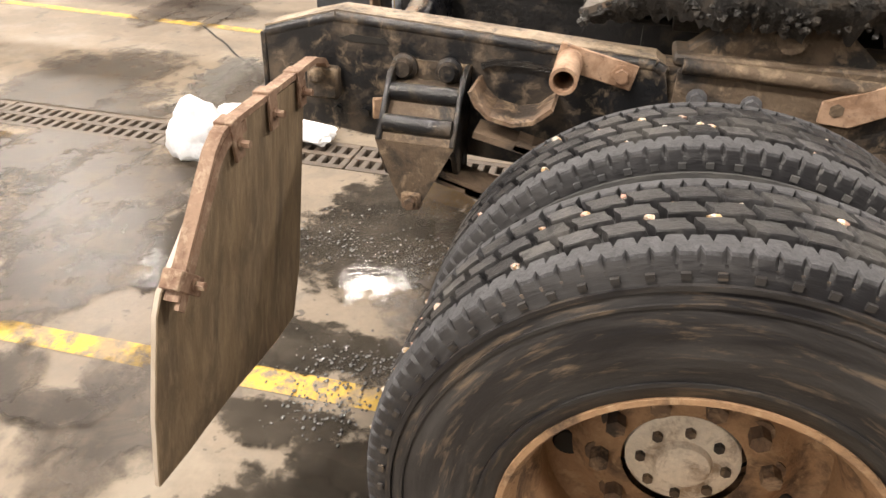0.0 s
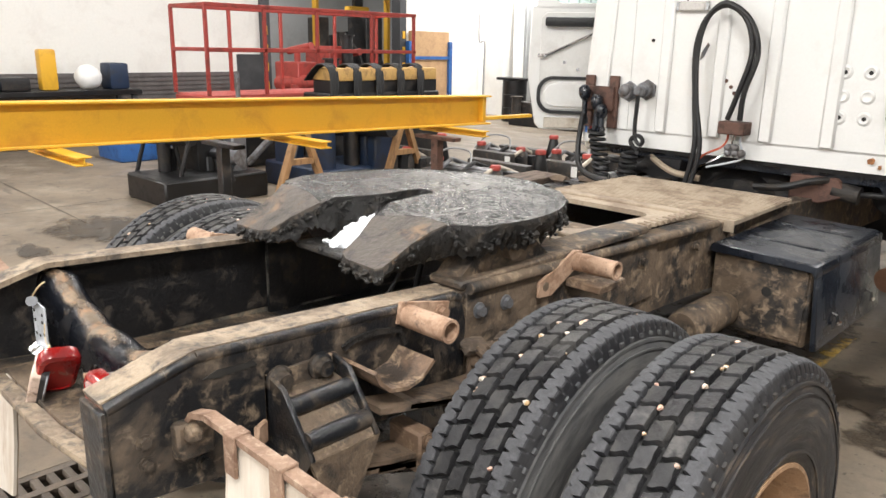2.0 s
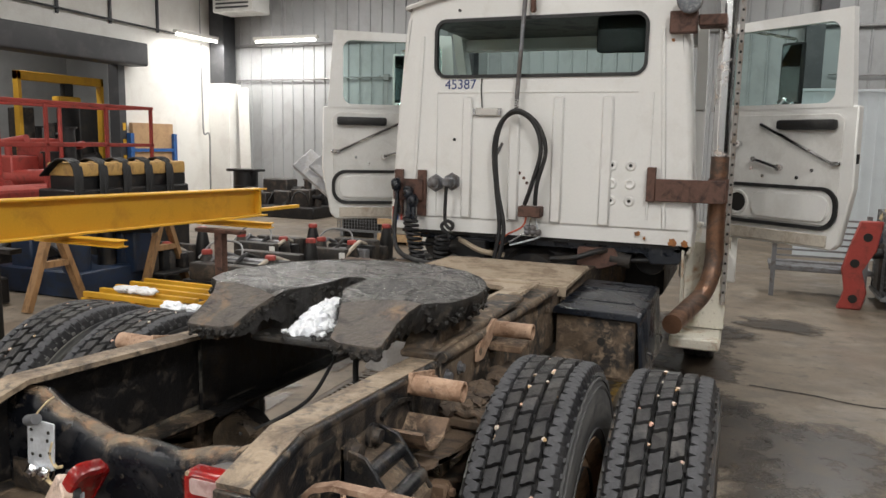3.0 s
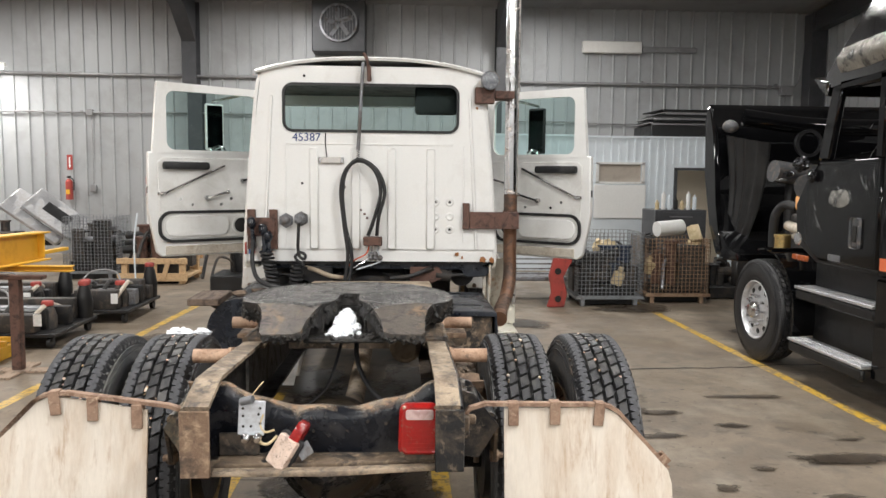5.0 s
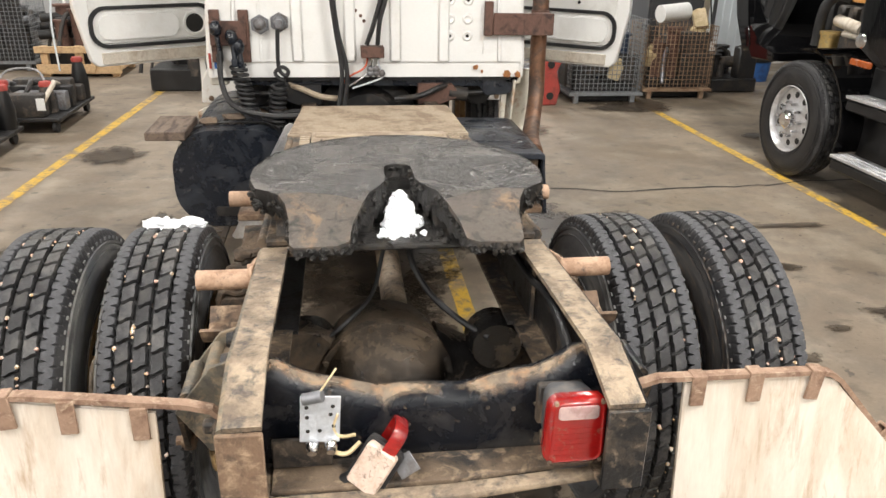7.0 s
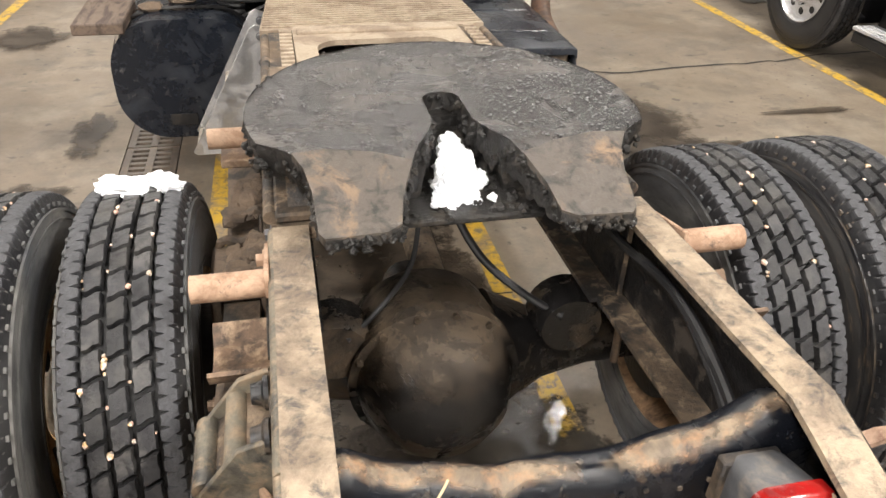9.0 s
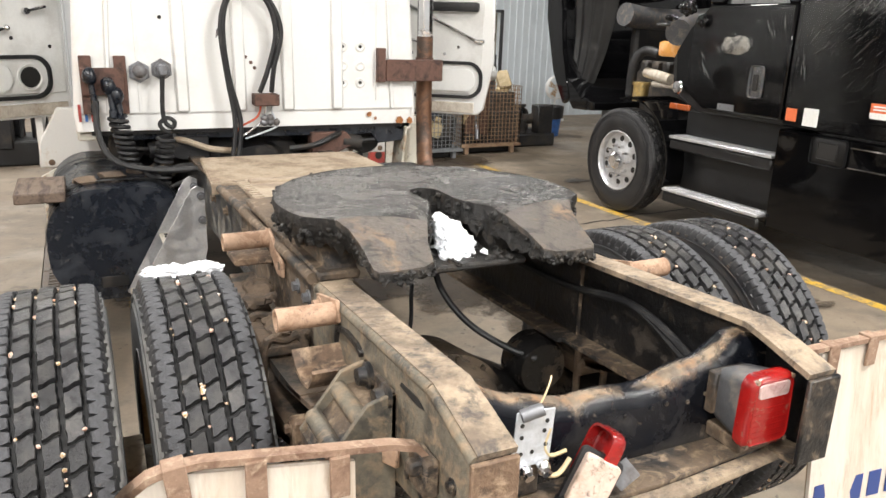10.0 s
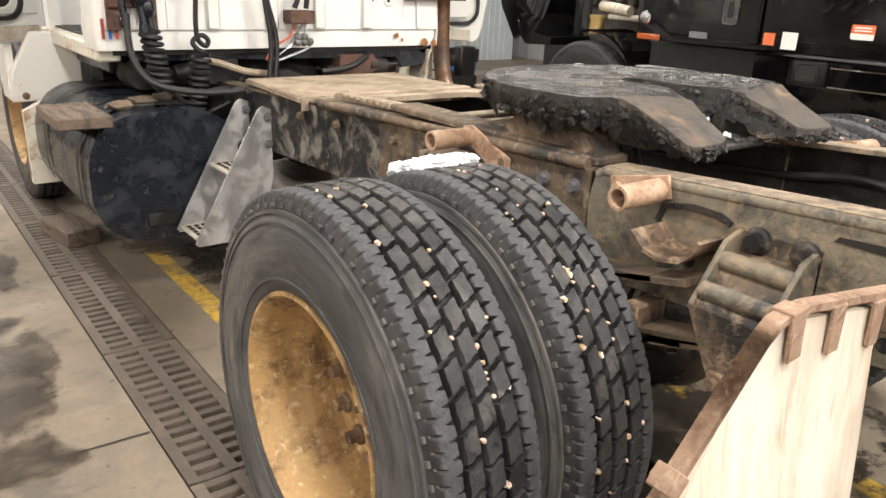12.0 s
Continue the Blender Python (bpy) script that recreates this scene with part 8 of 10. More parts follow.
# mud flaps hung on rusty iron
def mud_flap(sx, label, low, cx, cz, ex, ez):
    root = thing("mud_flap", label, "mud flap", (sx * 0.8, 0.24, 0.6), "mud flaps")
    y = 0.235
    pts = [(0.585, 0.985), (cx - 0.06, cz - 0.012), (cx - 0.012, cz - 0.03), (ex - 0.012, ez + 0.004), (ex, ez - 0.04), (ex + 0.005, 0.5), (ex - 0.005, low - 0.03), (0.62, low + 0.04), (0.59, 0.5)]

    def sheet(y0, y1):
        bm = bmn()
        prism(bm, [(sx * x, z) for x, z in pts], "y", y0, y1)
        bmesh.ops.subdivide_edges(bm, edges=[e for e in bm.edges if e.calc_length() > 0.12], cuts=5, use_grid_fill=True)
        bmesh.ops.triangulate(bm, faces=bm.faces)
        for v in bm.verts:
            q, d = (abs(v.co.x) - 0.585) / 0.6, max(0.0, 0.965 - v.co.z)
            v.co.y += -0.10 * d - 0.10 * q * q * d + 0.012 * math.sin(q * 7 + 1) * d
        return bm

    part("sheet", sheet(y - 0.005, y + 0.004), M_FLAP, root)
    part("muddy_face", sheet(y + 0.0045, y + 0.0075), M_FLAPBACK, root, "brown muddy inner face")
    # hanger iron along the top and down the slope
    bm = bmn()
    line = [(0.445, 0.955), (0.47, 0.985), (0.52, 1.0), (cx - 0.11, cz - 0.002), (cx - 0.06, cz - 0.003), (cx - 0.03, cz - 0.01), (cx, cz - 0.03), (ex - 0.012, ez + 0.012), (ex, ez)]
    strip(bm, [(sx * x, z) for x, z in line], 0.012, "y", y - 0.013, y + 0.013)
    part("hanger_iron", bm, M_IRON, root, "rusty bent hanger iron")
    bm = bmn()
    strip(bm, [(sx * x, z - 0.018) for x, z in line[3:]], 0.022, "y", y + 0.006, y + 0.014)
    part("clamp_strip", bm, M_IRON, root)
    for x, z, rot in ((0.615, 0.975, 0), (0.755, 0.978 + 0.5 * (cz - 1.0), 0), (cx - 0.07, cz - 0.025, 0.1), (ex - 0.03, ez + 0.02, 0.85)):
        bm = bmn()
        m = Matrix.Translation((sx * x, y, z)) @ Matrix.Rotation(sx * rot, 4, "Y")
        box(bm, (0, -0.014, -0.01), (0.035, 0.008, 0.075), m, 0.002)
        box(bm, (0, 0.014, -0.01), (0.035, 0.008, 0.075), m, 0.002)
        box(bm, (0, 0, 0.028), (0.035, 0.036, 0.008), m, 0.002)
        part("clip", bm, M_IRON, root)
        bm = bmn()
        nut(bm, (m @ Vector((0, 0.018, -0.015))), (0, 1, 0), 0.008, 0.016)
        part("clip_bolt", bm, M_IRON, root)
    # blue lettering drawn as bars
    for k in range(8):
        x0 = (0.605 + 0.064 * k) if sx > 0 else (-1.155 + 0.06 * k)
        zc = 0.60 if sx > 0 else 0.615 + 0.14 * (abs(x0) - 0.69)
        q, d = (abs(x0 + 0.02) - 0.585) / 0.6, 0.965 - zc
        yy = y - 0.10 * d - 0.10 * q * q * d + 0.012 * math.sin(q * 7 + 1) * d - 0.006
        slope = sx * (-0.20 * q * d / 0.6 + 0.012 * 7 / 0.6 * math.cos(q * 7 + 1) * d)
        bm = bmn()
        prism(bm, [(-0.022, -0.034), (0.02, -0.034), (0.024, 0.034), (-0.018, 0.034)], "y", -0.0025, 0.0, Matrix.Translation((x0 + 0.02, yy, zc)) @ Matrix.Rotation(math.atan(slope), 4, "Z") @ Matrix.Rotation(-0.1, 4, "X"))
        part("letter_bar", bm, M_INK, root)
    return root


mud_flap(1, "dirty white mud flap with blue lettering on a rusty hanger", 0.33, 0.975, 0.998, 1.15, 0.775)
mud_flap(-1, "stained white mud flap with blue lettering on a rusty hanger", 0.28, 0.945, 1.046, 1.125, 0.83)

def loft(bm, loops, cap0=True, cap1=True):
    """Skins a row of equal outlines of points."""
    rings = [[bm.verts.new(p) for p in loop] for loop in loops]
    n = len(rings[0])
    for u, v in zip(rings, rings[1:]):
        for k in range(n):
            bm.faces.new((u[k], u[(k + 1) % n], v[(k + 1) % n], v[k]))
    if cap0:
        bm.faces.new(rings[0][::-1])
    if cap1:
        bm.faces.new(rings[-1])
    return bm


def lamp_loop(y, hx, hz, r, m, cx=0.0, cz=0.0, flare=0.0):
    """A rounded outline across the lamp, a little wider at its foot."""
    return [m @ Vector((x * (1 - flare * (z - cz) / hz), y, z)) for x, z in rounded(cx, cz, hx, hz, r, 6)]


# right tail lamp
lampR = thing("tail_lamp", "red tail lamp with a clear strip in a grey housing", "tail lamp", (0.3, 0.16, 0.88), "tail lamps")
mr = Matrix.Translation((0.300, 0.14, 0.948))
part("housing", loft(bmn(), [lamp_loop(y, hx, hz, r, mr, cz=-0.002) for y, hx, hz, r in ((0.10, 0.045, 0.055, 0.02), (0.085, 0.05, 0.062, 0.022), (0.03, 0.056, 0.074, 0.024), (0.012, 0.058, 0.077, 0.024))]), M_LIGHTBACK, lampR, "", 50)
lens = part("lens", loft(bmn(), [lamp_loop(y, hx, hz, r, mr, flare=0.04) for y, hx, hz, r in ((0.014, 0.066, 0.083, 0.026), (-0.006, 0.067, 0.084, 0.026), (-0.015, 0.063, 0.080, 0.024), (-0.0185, 0.056, 0.073, 0.02), (-0.0165, 0.053, 0.070, 0.018), (-0.0165, 0.05, 0.067, 0.017))]), M_RED, lampR, "red lens", 40)
part("clear_strip", loft(bmn(), [lamp_loop(y, hx, 0.016, 0.007, mr, cz=0.051) for y, hx in ((-0.012, 0.045), (-0.0185, 0.044), (-0.020, 0.042))]), M_CLEAR, lens, "clear reversing window")
for k in range(6):
    bm = bmn()
    box(bm, (0, -0.0168, -0.058 + 0.0135 * k), (0.096, 0.0016, 0.003), mr)
    part("lens_rib", bm, M_RED, lens)
for x, z in ((-0.056, -0.074), (0.056, -0.074), (-0.05, 0.074), (0.05, 0.074)):
    bm = bmn()
    rod(bm, mr @ Vector((x, -0.010, z)), mr @ Vector((x, -0.0185, z)), 0.005, 10)
    part("screw", bm, M_RUSTPLATE, lampR)
bm = bmn()
slab(bm, (0.24, 0.225, 0.90), (0.345, 0.25, 1.0), 0.004)
slab(bm, (0.255, 0.15, 0.838), (0.35, 0.25, 0.872), 0.004)
part("mount", bm, M_FRAME_MUD, lampR)

# left lamp, hanging by its wires with the lens turned to the middle
lampL = thing("tail_lamp", "loose red tail lamp hanging by wires, cream back towards the rear", "tail lamp", (-0.11, 0.17, 0.86), "tail lamps")
def facing(at, up, out):
    """A pose at a point whose -y looks along out and whose z keeps close to up."""
    up, out = Vector(up).normalized(), Vector(out)
    out = (out - out.dot(up) * up).normalized()
    q = Matrix((up.cross(out), -out, up)).transposed().to_4x4()
    q.translation = at
    return q


ml = facing((-0.095, 0.18, 0.898), (0.52, 0.08, 0.85), (0.86, -0.16, -0.46)) @ Matrix.Scale(0.86, 4)
lens = part("lens", loft(bmn(), [lamp_loop(y, hx, hz, r, ml) for y, hx, hz, r in ((0.026, 0.050, 0.072, 0.028), (0.0, 0.053, 0.075, 0.03), (-0.010, 0.050, 0.071, 0.028), (-0.014, 0.040, 0.06, 0.022), (-0.008, 0.040, 0.06, 0.022), (-0.002, 0.046, 0.067, 0.025), (0.026, 0.045, 0.066, 0.025), (0.026, 0.050, 0.072, 0.028))], False, False), M_RED, lampL, "red lens", 40)
part("lens_face", loft(bmn(), [lamp_loop(y, 0.043, 0.063, 0.023, ml) for y in (-0.010, -0.006)]), M_RED, lens)
m = facing((-0.135, 0.148, 0.872), (0.50, 0.05, 0.86), (-0.22, -0.80, 0.52))
part("housing", loft(bmn(), [lamp_loop(y, hx, hz, r, m) for y, hx, hz, r in ((0.020, 0.036, 0.052, 0.008), (-0.012, 0.036, 0.052, 0.008), (-0.016, 0.033, 0.049, 0.007))]), M_LAMPINSIDE, lampL, "cream lamp housing", 30)
part("gasket", loft(bmn(), [lamp_loop(y, hx, hz, 0.012, m) for y, hx, hz in ((0.006, 0.036, 0.052), (0.006, 0.044, 0.060), (0.022, 0.044, 0.060), (0.022, 0.036, 0.052), (0.006, 0.036, 0.052))], False, False), M_BLACKRUB, lampL, "", 40)
bm = bmn()
box(bm, (0.034, 0.02, 0.058), (0.045, 0.004, 0.05), m @ Matrix.Rotation(0.4, 4, "Y"), 0.001)
part("side_plate", bm, M_STEELGREY, lampL)
bm = bmn()
blob(bm, m @ Vector((-0.03, 0.01, -0.066)), 0.024, (1.2, 1, 0.9), 0.3, 3, 2, 2.0)
part("plug", bm, M_BLACKRUB, lampL)
bm = bmn()
hose(bm, [(-0.17, 0.19, 0.93), (-0.2, 0.2, 0.92), (-0.215, 0.2, 0.945), (-0.205, 0.2, 0.98)], 0.004, 6)
hose(bm, [(-0.16, 0.19, 0.91), (-0.19, 0.185, 0.885), (-0.22, 0.19, 0.89)], 0.005, 6)
part("wire", bm, M_JUG, lampL)
# bare lamp plate
tag = thing("lamp_bracket", "bare galvanised lamp bracket with two plug sockets and loose wire", "bracket", (-0.24, 0.2, 0.88))
bm = bmn()
box(bm, (0, 0, 0), (0.085, 0.004, 0.115), Matrix.Translation((-0.243, 0.2, 0.968)) @ Matrix.Rotation(0.06, 4, "Y"), 0.001)
part("plate", bm, M_GALV, tag)
for x, z in ((-0.27, 1.0), (-0.215, 1.0), (-0.27, 0.975), (-0.215, 0.95), (-0.245, 0.94), (-0.27, 0.94), (-0.22, 0.98)):
    bm = bmn()
    rod(bm, (x, 0.199, z), (x, 0.1965, z), 0.0045, 8)
    part("hole", bm, M_PIT, tag)
for x in (-0.262, -0.222):
    bm = bmn()
    blob(bm, (x, 0.19, 0.905), 0.016, (1, 1, 1.1), 0.05, 2, 2)
    rod(bm, (x, 0.185, 0.905), (x, 0.172, 0.90), 0.01, 12)
    part("socket", bm, M_CHROME, tag)
bm = bmn()
rod(bm, (-0.275, 0.195, 1.022), (-0.235, 0.185, 1.035), 0.013, 12)
part("bulb_holder", bm, M_STEELGREY, tag)
bm = bmn()
hose(bm, [(-0.25, 0.19, 1.03), (-0.235, 0.19, 1.05), (-0.215, 0.2, 1.075), (-0.205, 0.21, 1.085)], 0.002, 6)
part("wire", bm, M_JUG, tag)

# lumps of snow on the floor by the drain
for k, (x, y, sxx, syy, sz, ang) in enumerate(((-0.92, -1.0, 0.10, 0.13, 0.16, 0.2), (-1.08, -0.86, 0.17, 0.12, 0.11, 0.5), (-1.33, -0.66, 0.25, 0.11, 0.065, 1.15), (-0.80, -0.84, 0.10, 0.06, 0.035, 0.3), (-1.06, -0.72, 0.05, 0.05, 0.035, 0.0))):
    bm = bmn()
    blob(bm, (0, 0, 0), 1.0, (1, 1, 1), 0.3, 2.2, 4, k * 3.3)
    bmesh.ops.transform(bm, matrix=Matrix.Translation((x, y, sz * 0.75)) @ Matrix.Rotation(ang, 4, "Z") @ Matrix.Diagonal((sxx, syy, sz, 1)), verts=bm.verts)
    for v in bm.verts:
        v.co.z = max(v.co.z, 0.003)
    solo("snow_lump", bm, M_SNOW, "white lump of snow melting on the floor", "snow", "snow")

# ---- the black tractor beside it ----
BX0, BX1 = 3.72, 6.05
bt = thing("black_truck", "glossy black sleeper tractor wrapped in clear film, hood tipped open", "truck", (4.9, 3.0, 0))
def bpart(name, pts, x0, x1, mat, parent=None, label="", bevel=0.015):
    bm = bmn()
    prism(bm, pts, "x", x0, x1, bevel=bevel)
    return part(name, bm, mat, parent or bt, label)


bpart("sleeper_wall", [(0.6, 1.06), (3.085, 1.06), (3.085, 2.62), (2.95, 3.3), (0.6, 3.6)], BX0, BX1, M_GLOSSFILM)
bpart("cowl", [(3.095, 1.06), (4.02, 1.06), (4.33, 1.2), (4.36, 1.5), (4.2, 1.72), (3.93, 1.9), (3.095, 1.9)], BX0 + 0.06, BX1 - 0.06, M_MATTBLACK)
bpart("roof", [(3.09, 2.55), (3.85, 2.5), (3.95, 2.56), (3.9, 2.64), (3.72, 2.78), (3.30, 3.12), (2.96, 3.35), (3.09, 2.7)], BX0, BX1, M_ROOFGLOSS)
bpart("sun_visor", [(3.86, 2.44), (4.06, 2.6), (4.04, 2.63), (3.84, 2.56)], BX0 - 0.02, BX1 + 0.02, M_ROOFGLOSS)
for x0, x1 in ((BX0, BX0 + 0.06), (BX1 - 0.06, BX1)):
    side = "near" if x0 < 4 else "far"
    d = bpart("door", [(3.10, 1.10), (3.9, 1.10), (4.24, 1.3), (4.27, 1.55), (4.12, 1.74), (3.93, 1.93), (3.10, 1.93)], x0, x1, M_GLOSS)
    bpart("window_post", [(3.10, 1.93), (3.19, 1.93), (3.19, 2.56), (3.10, 2.56)], x0, x1, M_GLOSS, d)
    bpart("window_post", [(3.80, 1.93), (3.96, 1.93), (3.80, 2.53), (3.66, 2.53)], x0, x1, M_GLOSS, d)
    bpart("window_head", [(3.10, 2.50), (3.70, 2.475), (3.70, 2.56), (3.10, 2.57)], x0, x1, M_GLOSS, d)
    if x0 < 4:
        bm = bmn()
        slab(bm, (x0 - 0.012, 3.30, 1.24), (x0 + 0.005, 3.42, 1.48), 0.03, 2)
        hd = part("handle_bezel", bm, M_LIGHTBACK, d)
        bm = bmn()
        slab(bm, (x0 - 0.02, 3.335, 1.29), (x0 - 0.01, 3.385, 1.42), 0.008)
        part("handle_grip", bm, M_PIT, hd)
        bm = bmn()
        lathe(bm, [(0.0, -0.014), (0.05, -0.012), (0.058, 0.0)], 20, Matrix.Translation((x0, 4.20, 1.25)))
        part("emblem", bm, M_CHROME, d, "round chrome emblem")
        bm = bmn()
        slab(bm, (x0 - 0.006, 3.55, 1.115), (x0, 3.72, 1.165))
        part("badge", bm, M_STEELGREY, d)
        bm = bmn()
        slab(bm, (x0 - 0.02, 4.02, 1.065), (x0 + 0.01, 4.26, 1.115), 0.008)
        part("side_marker", bm, M_MARKER, d, "dull orange side marker")
        # patch of crumpled film stuck on the door
        bm = bmn()
        blob(bm, (x0 + 0.002, 3.62, 1.62), 0.12, (0.07, 1.3, 0.6), 0.22, 4, 4, 3.0)
        part("vent_glass", bm, M_FOIL, d, "crumpled shiny film patch")
# sleeper hatch, window and stickers
def frame_ring(y0, y1, z0, z1, r, w, mat, name, depth=0.012):
    bm = bmn()
    o = [(y, z) for y, z in rounded((y0 + y1) / 2, (z0 + z1) / 2, (y1 - y0) / 2, (z1 - z0) / 2, r)]
    i = [(y, z) for y, z in rounded((y0 + y1) / 2, (z0 + z1) / 2, (y1 - y0) / 2 - w, (z1 - z0) / 2 - w, r * 0.8)]
    n = len(o)
    for k in range(n):
        a, b, c, e = o[k], o[(k + 1) % n], i[(k + 1) % n], i[k]
        bm.faces.new([bm.verts.new((BX0 - depth, *q)) for q in (a, b, c, e)])
        bm.faces.new([bm.verts.new(q) for q in ((BX0, *a), (BX0, *b), (BX0 - depth, *b), (BX0 - depth, *a))])
        bm.faces.new([bm.verts.new(q) for q in ((BX0, *e), (BX0, *c), (BX0 - depth, *c), (BX0 - depth, *e))])
    return part(name, bm, mat, bt, smooth=0)


frame_ring(1.25, 2.42, 1.17, 1.62, 0.08, 0.012, M_GLOSS, "luggage_hatch")
frame_ring(1.35, 2.24, 1.74, 2.35, 0.07, 0.03, M_GLOSS, "sleeper_window")
for y0, y1, z0, z1, mat, lab in ((2.96, 3.05, 1.11, 1.2, M_STICKERRED, "small red sticker"), (2.78, 2.9, 1.09, 1.215, M_STICKERWHITE, "small white sticker"), (2.24, 2.40, 1.2, 1.30, M_STICKERRED, "orange warning sticker")):
    bm = bmn()
    slab(bm, (BX0 - 0.006, y0, z0), (BX0 - 0.001, y1, z1))
    st = part("sticker", bm, mat, bt, lab)
    if y0 < 2.5:
        bm = bmn()
        slab(bm, (BX0 - 0.009, y0, z0), (BX0 - 0.0065, y1, z0 + 0.04))
        part("sticker_foot", bm, M_STICKERWHITE, st)
        for k in range(2):
            bm = bmn()
            slab(bm, (BX0 - 0.009, y0 + 0.02, z0 + 0.055 + 0.02 * k), (BX0 - 0.0065, y1 - 0.02, z0 + 0.065 + 0.02 * k))
            part("text_bar", bm, M_STICKERWHITE, st)
# skirt with steps and bright lines
bpart("skirt", [(0.6, 0.28), (3.12, 0.28), (3.12, 1.04), (0.6, 1.04)], BX0 + 0.02, BX0 + 0.3, M_GLOSS)
bpart("step_well", [(3.12, 0.25), (4.28, 0.25), (4.28, 1.05), (3.12, 1.05)], BX0 + 0.22, BX0 + 0.5, M_MATTBLACK)
bpart("chassis", [(0.3, 0.5), (6.2, 0.5), (6.2, 0.9), (0.3, 0.9)], BX0 + 0.75, BX1 - 0.75, M_UNDER)
for z in (0.985, 0.85):
    bm = bmn()
    slab(bm, (BX0 + 0.008, 0.7, z), (BX0 + 0.02, 2.5, z + 0.008))
    part("bright_line", bm, M_CHROME, bt)
bm = bmn()
slab(bm, (BX0 + 0.0, 2.52, 0.84), (BX0 + 0.021, 2.80, 1.03), 0.03, 2)
cut = part("filler_recess", bm, M_MATTBLACK, bt)
bm = bmn()
slab(bm, (BX0 - 0.008, 2.58, 0.88), (BX0 + 0.001, 2.74, 1.0), 0.01)
part("recess_hole", bm, M_PIT, cut)
for z, y0, y1, out in ((0.80, 3.14, 4.26, 0.02), (0.345, 3.13, 4.20, -0.05)):
    bm = bmn()
    slab(bm, (BX0 + out, y0, z + 0.006), (BX0 + out + 0.19, y1, z + 0.03), 0.004)
    st = part("step", bm, M_ALU, bt, "bright ribbed aluminium step")
    for k in range(3):
        bm = bmn()
        slab(bm, (BX0 + out + 0.02 + 0.05 * k, y0 + 0.03, z + 0.03), (BX0 + out + 0.035 + 0.05 * k, y1 - 0.03, z + 0.036))
        part("step_rib", bm, M_ALU, st)
    bpart("step_fascia", [(y0, z - 0.09), (y1, z - 0.09), (y1, z), (y0, z)], BX0 + out + 0.01, BX0 + out + 0.05, M_MATTBLACK)
# front wheel with a bright ten hole disc
for cx, sg in ((BX0 + 0.09, -1), (BX1 - 0.09, 1)):
    fw = thing("alloy_wheel", "black steer tyre on a bright aluminium wheel with round holes", "wheel", (cx, 4.88, 0.50), "black truck front wheels")
    sc = 0.945
    for key, nm in (("carcass", "tyre"), ("rings", "sidewall_ring"), ("groove", "tread_base"), ("shoulder", "shoulder_tread"), ("tread", "tread")):
        ob = new(nm, TYRE[key])
        ob.parent = fw
        ob.matrix_basis = Matrix.Diagonal((sg * 0.95, sc, sc, 1))
        if key in ("carcass", "rings", "shoulder"):
            ob.material_slots[0].link = "OBJECT"
            ob.material_slots[0].material = M_STEERTYRE
    bm = bmn()
    lathe(bm, [(0.285, 0.115), (0.288, 0.122), (0.28, 0.125), (0.268, 0.105), (0.262, 0.075), (0.25, 0.07), (0.15, 0.085), (0.12, 0.10), (0.0, 0.10)], 48, Matrix.Diagonal((sg, 1, 1, 1)))
    ob = new("alloy_disc", finish(bm, M_ALU, "alloy_disc", 40))
    ob.parent = fw
    for k in range(10):
        a = 2 * math.pi * k / 10
        bm = bmn()
        lathe(bm, [(0.0, 0.006), (0.026, 0.005), (0.03, 0.0)], 16, Matrix.Translation((sg * 0.0755, 0.208 * math.sin(a), 0.208 * math.cos(a))) @ Matrix.Diagonal((sg, 1, 1, 1)))
        ob = new("wheel_hole", finish(bm, M_PIT, "wheel_hole"))
        ob.parent = fw
        bm = bmn()
        rod(bm, (sg * 0.09, 0.142 * math.sin(a + 0.3), 0.142 * math.cos(a + 0.3)), (sg * 0.145, 0.142 * math.sin(a + 0.3), 0.142 * math.cos(a + 0.3)), 0.016, 6, 0.011)
        ob = new("lug_nut", finish(bm, M_CHROME, "lug_nut"))
        ob.parent = fw
    bm = bmn()
    lathe(bm, [(0.085, 0.10), (0.08, 0.15), (0.055, 0.175), (0.0, 0.18)], 24, Matrix.Diagonal((sg, 1, 1, 1)))
    ob = new("hub_cap", finish(bm, M_CHROME, "hub_cap"))
    ob.parent = fw
# fender behind the wheel
bm = bmn()
line = [(4.83 + 0.58 * math.cos(math.radians(a)), 0.52 + 0.58 * math.sin(math.radians(a))) for a in range(75, 196, 12)]
strip(bm, line, 0.02, "x", BX0 + 0.02, BX0 + 0.5)
part("rear_fender", bm, M_GLOSS, bt)
# engine bay
eng = thing("truck_engine", "exposed dusty diesel engine under the tipped hood with hoses", "engine", (4.9, 5.0, 0.6))
bm = bmn()
slab(bm, (4.3, 4.35, 0.7), (5.5, 5.5, 1.35), 0.06)
for k in range(6):
    slab(bm, (4.25, 4.45 + 0.16 * k, 1.3), (4.4, 4.55 + 0.16 * k, 1.42), 0.02)
part("block", bm, M_ENGINE, eng)
bm = bmn()
slab(bm, (4.3, 5.5, 0.75), (5.6, 5.62, 1.75), 0.03)
part("radiator", bm, M_UNDER, eng)
bm = bmn()
slab(bm, (4.0, 4.5, 1.48), (4.16, 4.82, 1.62), 0.03, 2)
rod(bm, (4.08, 4.7, 1.62), (4.08, 4.7, 1.66), 0.04, 16)
part("amber_tank", bm, M_AMBER, eng, "amber plastic coolant tank")
bm = bmn()
hose(bm, [(4.05, 4.85, 1.5), (4.0, 5.0, 1.52), (3.95, 5.08, 1.4), (3.95, 5.1, 1.1)], 0.045, 12)
part("coolant_hose", bm, M_BLACKRUB, eng)
bm = bmn()
